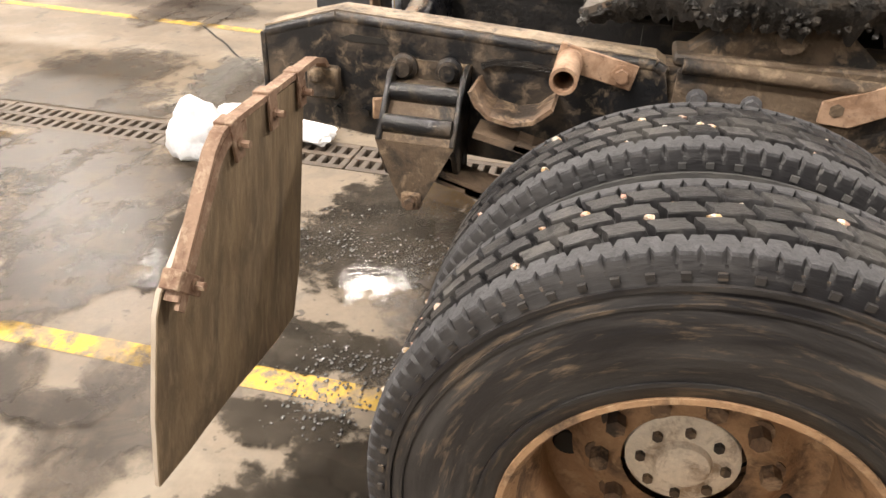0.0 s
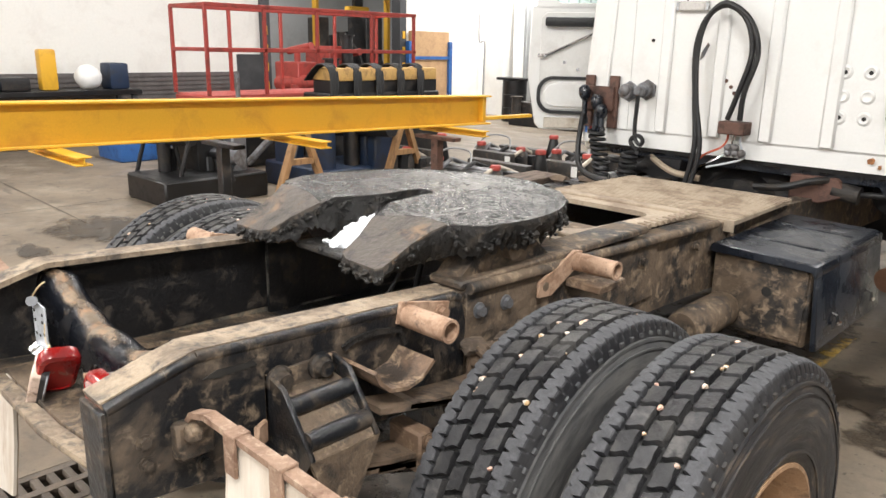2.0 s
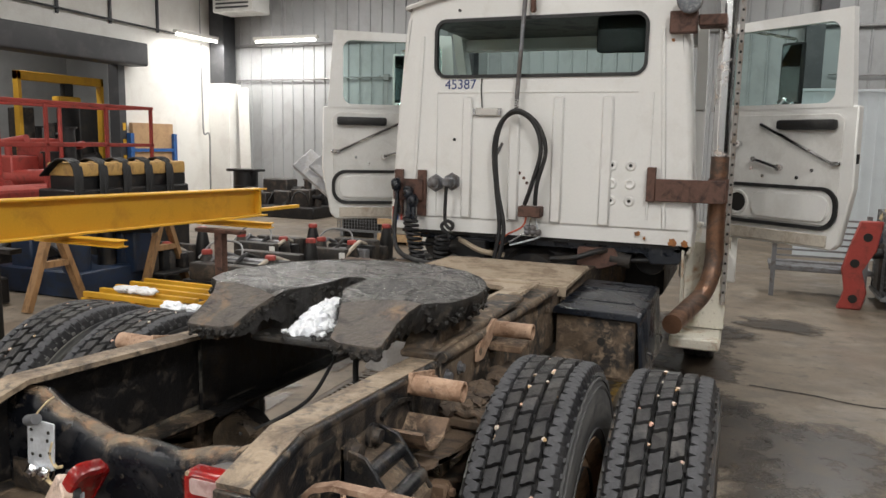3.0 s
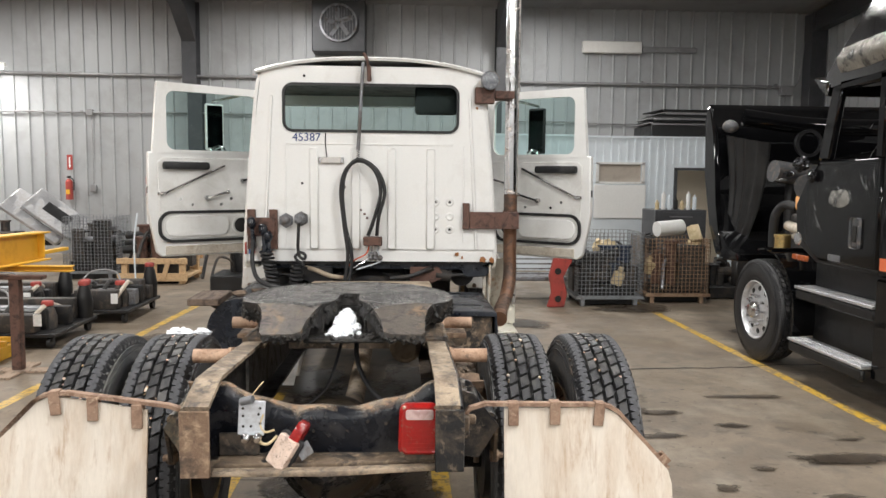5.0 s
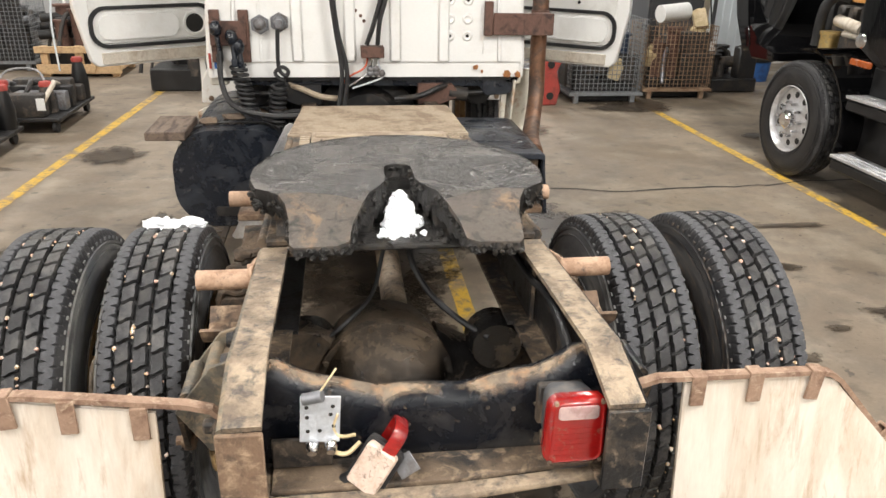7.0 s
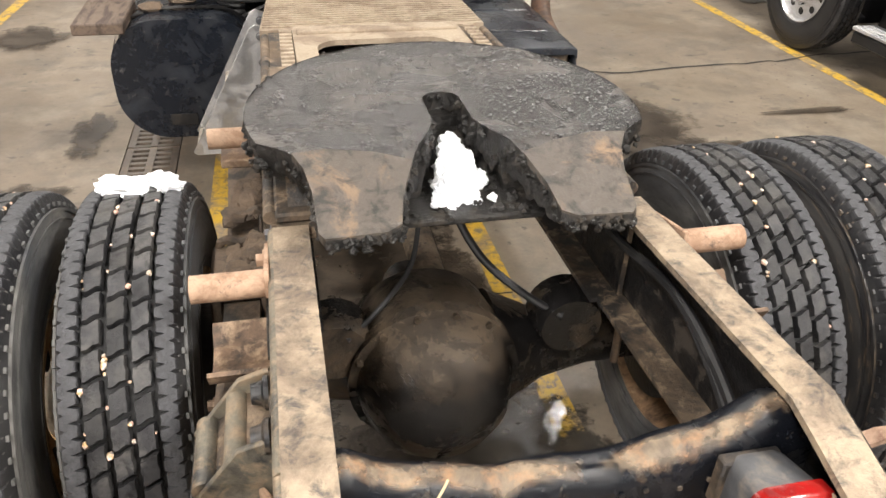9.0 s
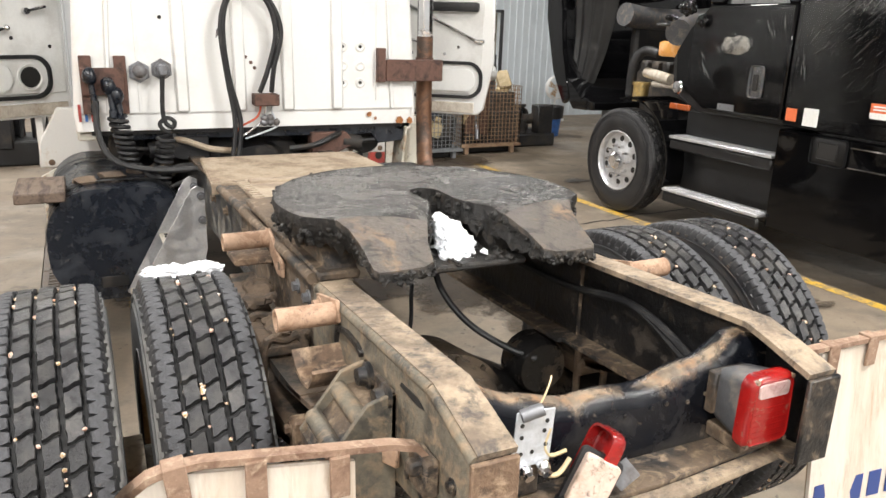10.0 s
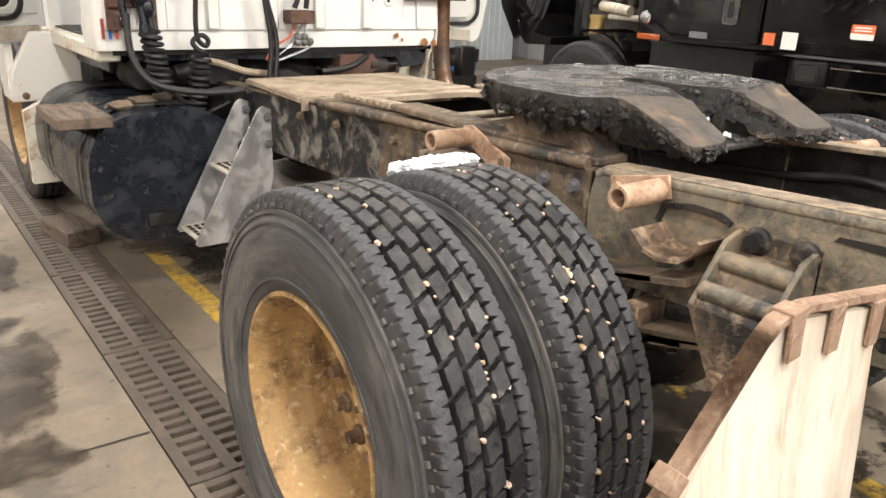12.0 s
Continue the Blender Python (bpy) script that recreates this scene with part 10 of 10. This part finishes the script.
# rusty steel box far behind
bm = bmn()
slab(bm, (-5.57, -3.87, 0.03), (-4.43, -3.13, 0.36), 0.004)
crate = solo("rusty_crate", bm, M_UNDER, "low rusty dark steel crate on the floor", "crate")
for lo, hi in (((-5.6, -3.9, 0), (-5.57, -3.1, 0.42)), ((-4.43, -3.9, 0), (-4.4, -3.1, 0.42)), ((-5.57, -3.9, 0), (-4.43, -3.87, 0.42)), ((-5.57, -3.13, 0), (-4.43, -3.1, 0.42))):
    bm = bmn()
    slab(bm, lo, hi, 0.004)
    part("side", bm, M_RUSTBRACKET, crate)
# orange lift against the west wall
lift = thing("orange_lift", "orange scissor lift base with white wheels", "lift", (-10.3, -1.3, 0))
bm = bmn()
slab(bm, (-10.8, -3.1, 0.12), (-10.0, 0.1, 0.5), 0.03)
part("chassis", bm, M_ORANGE, lift)
bm = bmn()
slab(bm, (-10.8, -3.0, 1.0), (-10.0, 0.9, 1.55), 0.03)
part("platform", bm, M_ORANGE, lift)
for k in range(4):
    bm = bmn()
    rod(bm, (-10.02, -2.8, 0.5 + 0.13 * k), (-10.02, 0.0, 0.63 + 0.13 * k), 0.03, 8)
    part("arm", bm, M_UNDER, lift)
for y in (-2.6, -0.0):
    bm = bmn()
    lathe(bm, [(0, -0.06), (0.12, -0.06), (0.165, -0.04), (0.165, 0.04), (0.12, 0.06), (0, 0.06)], 24, Matrix.Translation((-9.98, y + 0.28, 0.165)))
    part("wheel", bm, M_OFFWHEEL, lift)
bm = bmn()
slab(bm, (-9.998, -0.6, 0.28), (-9.992, -0.3, 0.4))
part("label", bm, M_STICKERWHITE, lift)
# bench along the west wall
bench = thing("work_bench", "dark work bench with tools and parts", "bench", (-10.7, 3.4, 0))
bm = bmn()
slab(bm, (-11.1, 2.0, 0.82), (-10.3, 5.0, 0.9), 0.01)
part("top", bm, M_MATTBLACK, bench)
for y in (2.1, 4.85):
    for x in (-11.0, -10.4):
        bm = bmn()
        slab(bm, (x, y, 0), (x + 0.07, y + 0.07, 0.82))
        part("leg", bm, M_COLUMN, bench)
for nm, mat, c, s in (("yellow_jack", M_YELLOW, (-10.6, 3.7, 1.2), (0.2, 0.24, 0.6)), ("tool_case", M_BLUE, (-10.6, 2.7, 0.98), (0.35, 0.5, 0.16)), ("dark_case", M_UNDER, (-10.6, 3.2, 1.0), (0.4, 0.4, 0.2)), ("blue_case", M_BLUEDARK, (-10.6, 4.7, 1.1), (0.4, 0.3, 0.4))):
    bm = bmn()
    box(bm, c, s, None, 0.04, 2)
    solo(nm, bm, mat, "tool standing on the dark work bench", "tool", "bench tools")
bm = bmn()
blob(bm, (-10.5, 4.25, 1.09), 0.19, rough=0.1, sub=3)
solo("white_ball", bm, M_STICKERWHITE, "round white and red canister on the bench", "canister")
# red scissor platform with guard rails
rp = thing("red_platform", "red lift platform with open guard rails", "lift", (-7.6, 6.3, 0))
bm = bmn()
slab(bm, (-8.2, 4.5, 0.55), (-7.2, 8.1, 0.98), 0.03)
part("deck", bm, M_REDPAINT, rp)
bm = bmn()
slab(bm, (-8.1, 4.7, 0.0), (-7.3, 7.9, 0.55), 0.03)
part("chassis", bm, M_UNDER, rp)
for x in (-8.15, -7.25):
    for z in (1.55, 2.1):
        bm = bmn()
        slab(bm, (x - 0.022, 4.5, z - 0.025), (x + 0.022, 8.1, z + 0.025), 0.005)
        part("rail", bm, M_REDPAINT, rp)
    for y in (4.5, 5.35, 6.2, 7.2, 8.06):
        bm = bmn()
        slab(bm, (x - 0.022, y - 0.022, 0.98), (x + 0.022, y + 0.022, 2.1), 0.004)
        part("stanchion", bm, M_REDPAINT, rp)
for y in (4.5, 8.06):
    for z in (1.55, 2.1):
        bm = bmn()
        slab(bm, (-8.15, y - 0.02, z - 0.02), (-7.25, y + 0.02, z + 0.02))
        part("rail", bm, M_REDPAINT, rp)
bm = bmn()
slab(bm, (-7.235, 4.9, 1.05), (-7.22, 5.3, 1.5), 0.004)
part("control_panel", bm, M_COLUMN, rp)
for k in range(9):
    bm = bmn()
    prism(bm, [(5.6 + 0.26 * k, 0.72), (5.72 + 0.26 * k, 0.72), (5.78 + 0.26 * k, 0.78), (5.66 + 0.26 * k, 0.78)], "x", -7.198, -7.193)
    part("stripe", bm, M_YELLOW, rp)
red_engine = clutter("red_engine", "red painted engine with pipes in the next bay", "engine", -9.9, -8.8, 7.2, 8.8, 1.9, (M_UNDER, M_REDPAINT, M_REDPAINT, M_UNDER, M_REDPAINT), 18, 8)
clutter("dark_engine", "dark engine hung on a yellow hoist in the next bay", "engine", -12.9, -11.9, 10.2, 11.5, 2.3, (M_UNDER, M_UNDER, M_ENGINE, M_MATTBLACK), 14, 31)
hoist = thing("yellow_hoist", "yellow gantry hoist in the next bay", "hoist", (-13, 10, 0))
for a, b in (((-12.6, 10.0, 0), (-12.45, 10.09, 2.95)), ((-12.6, 12.1, 0), (-12.45, 12.19, 2.95)), ((-12.6, 10.0, 2.77), (-12.45, 12.19, 2.95))):
    bm = bmn()
    slab(bm, a, b, 0.01)
    part("girder", bm, M_YELLOW, hoist)
bm = bmn()
slab(bm, (-12.65, 10.95, 2.32), (-12.4, 11.5, 2.5), 0.04, 2)
winch = part("winch", bm, M_YELLOW, hoist)
bm = bmn()
slab(bm, (-12.6, 11.12, 2.5), (-12.45, 11.35, 2.78), 0.03, 2)
rod(bm, (-12.52, 11.22, 2.32), (-12.52, 11.22, 1.9), 0.045, 12)
part("trolley", bm, M_MATTBLACK, winch, "black trolley and hook")
# ochre engine covers on a dark stand
oc = thing("ochre_covers", "row of ochre engine covers with dark hoses on a stand", "engine parts", (-6.2, 6.3, 0))
bm = bmn()
slab(bm, (-6.5, 5.4, 0.0), (-5.9, 7.3, 1.05), 0.02)
part("stand", bm, M_UNDER, oc)
for k in range(5):
    bm = bmn()
    slab(bm, (-6.45, 5.5 + 0.37 * k, 1.2), (-5.92, 5.78 + 0.37 * k, 1.36), 0.03, 2)
    part("cover", bm, M_YELLOWDARK, oc)
    bm = bmn()
    for q in range(6):
        bm = bmn()
        yq = 5.40 + 0.37 * k + 0.022 * q
        hose(bm, [(-5.88 - 0.01 * (q % 3), yq - 0.03, 0.86), (-5.9, yq, 1.2), (-5.98, yq + 0.01, 1.37 + 0.01 * (q % 2)), (-6.2, yq + 0.01, 1.39), (-6.45, yq, 1.2)], 0.012, 6)
        part("hose", bm, M_BLACKRUB, oc)
    bm = bmn()
    bm = bmn()
    slab(bm, (-6.4, 5.5 + 0.37 * k, 1.05), (-5.95, 5.8 + 0.37 * k, 1.2))
    part("saddle", bm, M_UNDER, oc)
# board and blue posts against the west wall
bm = bmn()
slab(bm, (-11.15, 11.58, 0.0), (-11.05, 12.8, 1.97), 0.004)
bd = solo("cardboard_sheet", bm, M_CARD, "tall brown cardboard panel against the white wall", "panel")
for y in (11.45, 12.75):
    bm = bmn()
    slab(bm, (-11.1, y, 0.0), (-10.98, y + 0.1, 1.75), 0.005)
    part("post", bm, M_BLUE, bd, "blue steel post")
bm = bmn()
slab(bm, (-11.02, 11.5, 1.35), (-11.0, 12.8, 1.42))
part("bar", bm, M_BLUE, bd)
drum = thing("drum", "black drum with a flat lid in the corner", "drum", (-9.5, 13.4, 0))
bm = bmn()
lathe(bm, [(0.0, 0.0), (0.28, 0.0), (0.28, 0.3), (0.295, 0.31), (0.28, 0.32), (0.28, 0.6), (0.295, 0.61), (0.28, 0.62), (0.28, 0.92), (0.0, 0.92)], 28, Matrix.Translation((-9.5, 13.4, 0)) @ pose(0, 0, 0, 0, -90, 0))
part("body", bm, M_MATTBLACK, drum)
bm = bmn()
slab(bm, (-9.9, 13.2, 0.925), (-9.1, 13.6, 0.985), 0.01)
part("lid", bm, M_MATTBLACK, drum)
bm = bmn()
hose(bm, [(-11.1, 13.9, 3.9), (-11.1, 13.9, 2.6), (-11.08, 13.9, 1.8), (-11.0, 14.0, 1.75), (-11.0, 14.0, 0.9), (-11.0, 14.0, 0.0)], 0.02, 8)
solo("drain_pipe", bm, M_CONDUIT, "grey pipe running down the corner", "pipe")

# crates by the north wall
crate = thing("pallet_crate", "open pale timber crate with an engine inside", "crate", (-3.9, 10.4, 0))
for x in (-4.27, -3.82, -3.36):
    for y in (9.98, 10.8):
        bm = bmn()
        slab(bm, (x, y, 0), (x + 0.09, y + 0.09, 0.42), 0.004)
        part("post", bm, M_WOOD, crate)
for z in (0.05, 0.33):
    for y in (9.94, 10.88):
        bm = bmn()
        slab(bm, (-4.33, y, z), (-3.22, y + 0.04, z + (0.13 if z < 0.1 else 0.09)), 0.004)
        part("rail", bm, M_WOOD, crate)
bm = bmn()
slab(bm, (-4.33, 9.98, 0.1), (-3.22, 10.88, 0.14))
part("floor_boards", bm, M_WOOD, crate)
bm = bmn()
m = Matrix.Translation((-3.55, 9.925, 0.24)) @ Matrix.Rotation(0.3, 4, "Y")
box(bm, (0, 0, 0), (0.07, 0.03, 0.34), m)
part("brace", bm, M_WOOD, crate)
eng2 = clutter("crated_engine", "dark old engine standing in the timber crate", "engine", -4.2, -3.4, 10.1, 10.75, 1.2, (M_UNDER, M_ENGINE, M_UNDER, M_RUSTBRACKET, M_ENGINE), 16, 77)
bm = bmn()
hose(bm, [(-4.02, 9.9, 0.1), (-4.02, 9.88, 0.7), (-3.98, 9.95, 1.15)], 0.014, 6)
solo("green_strap", bm, M_OFFICE, "pale green strap over the crate", "strap")
for k in range(2):
    bm = bmn()
    m = Matrix.Translation((-5.75 - 0.42 * k, 11.2 + 0.1 * k, 1.0)) @ Matrix.Rotation(0.62, 4, "Y") @ Matrix.Rotation(0.9, 4, "X")
    box(bm, (0, 0, 0), (1.15, 0.5, 0.1), m, 0.02)
    pnl = solo("silver_panel", bm, M_ALU, "silver body panel leaning on the heap", "panel", "silver panels")
    bm = bmn()
    box(bm, (-0.05, 0.02, 0.045), (0.5, 0.18, 0.02), m, 0.005)
    part("slot", bm, M_MATTBLACK, pnl)


def wire_basket(x0, x1, y0, y1, z0, z1, mat, label):
    root = thing("wire_basket", label, "wire basket", ((x0 + x1) / 2, (y0 + y1) / 2, 0), "wire baskets")
    for (ax, ay), (bx, by) in (((x0, y0), (x1, y0)), ((x1, y0), (x1, y1)), ((x1, y1), (x0, y1)), ((x0, y1), (x0, y0))):
        bm = bmn()
        L = math.hypot(bx - ax, by - ay)
        n = int(L / 0.055)
        for k in range(n + 1):
            t = k / n
            slab(bm, (ax + (bx - ax) * t - 0.0035, ay + (by - ay) * t - 0.0035, z0), (ax + (bx - ax) * t + 0.0035, ay + (by - ay) * t + 0.0035, z1))
        n = int((z1 - z0) / 0.055)
        for k in range(n + 1):
            z = z0 + (z1 - z0) * k / n
            slab(bm, (min(ax, bx) - 0.003, min(ay, by) - 0.003, z - 0.003), (max(ax, bx) + 0.003, max(ay, by) + 0.003, z + 0.003))
        part("mesh_side", bm, mat, root, smooth=0)
    bm = bmn()
    slab(bm, (x0 - 0.02, y0 - 0.02, z0 - 0.04), (x1 + 0.02, y1 + 0.02, z0 - 0.005))
    part("floor", bm, mat, root)
    for x in (x0 + 0.08, x1 - 0.1):
        for y in (y0 + 0.03, y1 - 0.05):
            bm = bmn()
            slab(bm, (x - 0.03, y - 0.03, 0), (x + 0.03, y + 0.03, z0 - 0.04), 0.005)
            part("foot", bm, mat, root)
    return root


wire_basket(2.66, 3.58, 7.95, 8.75, 0.14, 1.02, M_WIRE, "grey wire mesh basket full of plastic parts")
wire_basket(3.72, 4.62, 8.2, 9.0, 0.14, 0.92, M_WIRERUST, "rusty wire mesh basket full of old parts")
wire_basket(-5.4, -4.55, 10.5, 11.2, 0.14, 1.05, M_WIRE, "grey wire mesh basket with dark scrap")
clutter("basket_scrap", "dark scrap and hoses filling a wire basket", "scrap", 2.74, 3.5, 8.05, 8.66, 0.86, (M_UNDER, M_ENGINE, M_UNDER, M_BLUEDARK, M_ENGINE), 20, 92)
clutter("basket_scrap", "rusty dark scrap filling a wire basket", "scrap", 3.8, 4.54, 8.3, 8.92, 0.86, (M_UNDER, M_ENGINE, M_UNDER, M_RUSTBRACKET, M_STEELGREY), 20, 93)
clutter("basket_scrap", "dark scrap filling a wire basket", "scrap", -5.34, -4.61, 10.56, 11.14, 1.0, (M_UNDER, M_ENGINE, M_UNDER, M_STEELGREY), 18, 91)
random.seed(12)
for k in range(14):
    a, b = (2.75, 3.5) if k < 8 else (3.8, 4.55)
    x, y, z = random.uniform(a, b), random.uniform(8.1, 8.6) + (0.2 if k > 7 else 0), random.uniform(0.25, 1.0)
    bm = bmn()
    m = Matrix.Translation((x, y, z)) @ Euler((random.uniform(-0.5, 0.5), random.uniform(-0.5, 0.5), random.uniform(0, 3))).to_matrix().to_4x4()
    box(bm, (0, 0, 0), (random.uniform(0.15, 0.28), random.uniform(0.12, 0.2), random.uniform(0.14, 0.26)), m, 0.03, 2)
    bmesh.ops.create_cone(bm, cap_ends=True, segments=14, radius1=0.04, radius2=0.04, depth=0.05, matrix=m @ Matrix.Translation((0.03, 0, 0.13)))
    solo("plastic_reservoir", bm, (M_JUG, M_JUG, M_UNDER, M_ENGINE)[k % 4], "yellowed plastic reservoir thrown in the basket", "reservoir", "scrap reservoirs")
for k in range(10):
    a, y = ((2.75, 8.3) if k % 2 else (3.8, 8.55))
    x = a + random.uniform(0.0, 0.7)
    bm = bmn()
    blob(bm, (x, y + random.uniform(-0.2, 0.2), random.uniform(0.25, 0.7)), random.uniform(0.1, 0.17), (1.2, 1, 0.8), 0.4, 3, 2, k)
    solo("scrap_part", bm, (M_UNDER, M_ENGINE, M_BLUEDARK)[k % 3], "dark scrap part in the basket", "scrap", "scrap parts")
bm = bmn()
rod(bm, (3.9, 8.4, 1.05), (4.3, 8.5, 1.08), 0.11, 20)
solo("white_roll", bm, M_STICKERWHITE, "white roll lying on the rusty basket", "roll")
# red lever stand
bm = bmn()
prism(bm, [(2.22, 0.0), (2.46, 0.0), (2.50, 0.2), (2.42, 0.42), (2.55, 0.62), (2.60, 0.95), (2.38, 0.95), (2.30, 0.66), (2.24, 0.42), (2.30, 0.2)], "y", 7.85, 7.93, bevel=0.015)
rl = solo("red_bracket", bm, M_REDPAINT, "upright red cast bracket with round holes", "bracket")
for x, z in ((2.37, 0.12), (2.46, 0.78), (2.36, 0.5)):
    bm = bmn()
    rod(bm, (x, 7.842, z), (x, 7.85, z), 0.045, 16)
    part("hole", bm, M_PIT, rl)
shelf = thing("slatted_trolley", "grey slatted steel trolley", "trolley", (2.05, 8.6, 0))
bm = bmn()
slab(bm, (1.55, 8.32, 0.3), (2.6, 8.9, 0.36), 0.01)
part("deck", bm, M_STEELGREY, shelf)
for k in range(8):
    bm = bmn()
    slab(bm, (1.62, 8.305, 0.40 + 0.07 * k), (2.5, 8.32, 0.42 + 0.07 * k))
    part("slat", bm, M_STEELGREY, shelf)
for x in (1.57, 2.5):
    bm = bmn()
    slab(bm, (x, 8.3, 0.0), (x + 0.05, 8.35, 0.96))
    part("post", bm, M_STEELGREY, shelf)
# cabinet and barrel by the office
cabn = thing("drawer_cabinet", "dark steel drawer cabinet with bottles on top", "cabinet", (5.0, 10.8, 0))
bm = bmn()
slab(bm, (4.55, 10.4, 0), (5.45, 11.1, 1.25), 0.01)
part("body", bm, M_COLUMN, cabn)
for k in range(4):
    bm = bmn()
    slab(bm, (4.6, 10.385, 0.08 + 0.29 * k), (5.4, 10.4, 0.34 + 0.29 * k), 0.004)
    dr = part("drawer", bm, M_COLUMN, cabn)
    bm = bmn()
    slab(bm, (4.8, 10.37, 0.25 + 0.29 * k), (5.2, 10.385, 0.275 + 0.29 * k), 0.003)
    part("handle", bm, M_STEELGREY, dr)
for k in range(7):
    bm = bmn()
    x = 4.65 + 0.11 * k
    hgt = 0.12 + 0.05 * (k * 7 % 4)
    rod(bm, (x, 10.6, 1.25), (x, 10.6, 1.25 + hgt), 0.035, 12)
    rod(bm, (x, 10.6, 1.25 + hgt), (x, 10.6, 1.29 + hgt), 0.016, 10)
    solo("bottle", bm, (M_JUG, M_STICKERWHITE, M_OFFICE, M_UNDER)[k % 4], "small plastic bottle on the cabinet", "bottle", "bottles")
brl = thing("cleaning_bucket", "black cleaning bucket with a blue band on the floor", "bucket", (6.0, 9.6, 0))
bm = bmn()
lathe(bm, [(0.0, 0.0), (0.20, 0.0), (0.23, 0.30), (0.21, 0.30), (0.18, 0.02), (0.0, 0.02)], 28, Matrix.Translation((6.0, 9.6, 0)) @ pose(0, 0, 0, 0, -90, 0))
part("body", bm, M_BLUE, brl)
bm = bmn()
lathe(bm, [(0.225, 0.28), (0.255, 0.29), (0.265, 0.48), (0.245, 0.48), (0.21, 0.30)], 28, Matrix.Translation((6.0, 9.6, 0)) @ pose(0, 0, 0, 0, -90, 0))
part("wringer_rim", bm, M_MATTBLACK, brl)
fan = thing("floor_fan", "pale round floor fan on a short stand", "fan", (7.3, 11.3, 0))
bm = bmn()
lathe(bm, [(0.21, -0.05), (0.225, -0.04), (0.225, 0.04), (0.21, 0.05)], 32, Matrix.Translation((7.3, 11.3, 0.62)) @ pose(0, 0, 0, 0, 0, 90))
for k in range(4):
    lathe(bm, [(0.05 * k + 0.03, -0.055), (0.05 * k + 0.036, -0.05), (0.05 * k + 0.03, -0.045)], 28, Matrix.Translation((7.3, 11.3, 0.62)) @ pose(0, 0, 0, 0, 0, 90))
for k in range(20):
    a = 2 * math.pi * k / 20
    rod(bm, (7.3, 11.25, 0.62), (7.3 + 0.21 * math.cos(a), 11.255, 0.62 + 0.21 * math.sin(a)), 0.003, 5)
part("cage", bm, M_DOOR_INSIDE, fan)
for k in range(4):
    a = math.pi / 2 * k + 0.4
    bm = bmn()
    prism(bm, [(0.02, -0.02), (0.17, -0.07), (0.18, 0.05), (0.02, 0.03)], "y", -0.004, 0.004, Matrix.Translation((7.3, 11.3, 0.62)) @ Matrix.Rotation(a, 4, "Y") @ Matrix.Rotation(0.35, 4, "X"))
    part("blade", bm, M_CARD, fan, "pinkish fan blade")
bm = bmn()
rod(bm, (7.3, 11.33, 0.03), (7.3, 11.33, 0.62), 0.018, 10)
rod(bm, (7.3, 11.33, 0.0), (7.3, 11.33, 0.03), 0.2, 24)
part("stand", bm, M_DOOR_INSIDE, fan)
clutter("dark_casting", "heap of dark castings on the floor", "castings", 4.8, 5.5, 8.6, 9.4, 0.62, (M_UNDER, M_UNDER, M_ENGINE), 10, 55)
# black bench behind the left door
clutter("bench_heap", "dark bench with black parts under the open door", "bench", -2.6, -1.3, 8.9, 9.7, 0.95, (M_MATTBLACK, M_UNDER, M_MATTBLACK, M_ENGINE), 16, 42)
clutter("wall_heap", "dark heap of spares along the wall", "spares", -9.0, -7.2, 12.6, 13.6, 0.8, (M_UNDER, M_ENGINE, M_UNDER), 14, 66)
broom = thing("broom", "broom leaning on the office wall", "broom", (6.3, 11.8, 0))
bm = bmn()
rod(bm, (6.35, 11.75, 0.25), (6.2, 11.98, 1.7), 0.013, 8)
part("stick", bm, M_UNDER, broom)
bm = bmn()
prism(bm, [(6.2, 0.0), (6.5, 0.0), (6.4, 0.28), (6.3, 0.28)], "y", 11.7, 11.8)
part("head", bm, M_STICKERWHITE, broom)

# conduit with its drops on the west wall
cd = thing("wall_conduit", "dark grey steel conduit clipped along the white wall", "conduit", (-11.12, 10.5, 4.1))
bm = bmn()
rod(bm, (-11.12, 7.2, 4.12), (-11.12, 13.4, 4.02), 0.022, 10)
part("run", bm, M_COLUMN, cd)
for y in (9.9, 11.2, 12.55):
    bm = bmn()
    slab(bm, (-11.19, y - 0.03, 3.98), (-11.145, y + 0.03, 4.75), 0.004)
    part("drop", bm, M_COLUMN, cd)
# pale sheets leaning in the north west corner
for k, (x, y, w, hh, a) in enumerate(((-10.22, 14.42, 0.3, 2.9, 0.05),)):
    bm = bmn()
    box(bm, (0, 0, hh / 2), (w, 0.02, hh), Matrix.Translation((x, y, 0.0)) @ Matrix.Rotation(-a * 0.6, 4, "X") @ Matrix.Rotation(a * (1 if k else -1), 4, "Y"), 0.003)
    solo("leaning_sheet", bm, M_WALLWEST, "long white sheet leaning in the corner", "sheet", "leaning sheets")
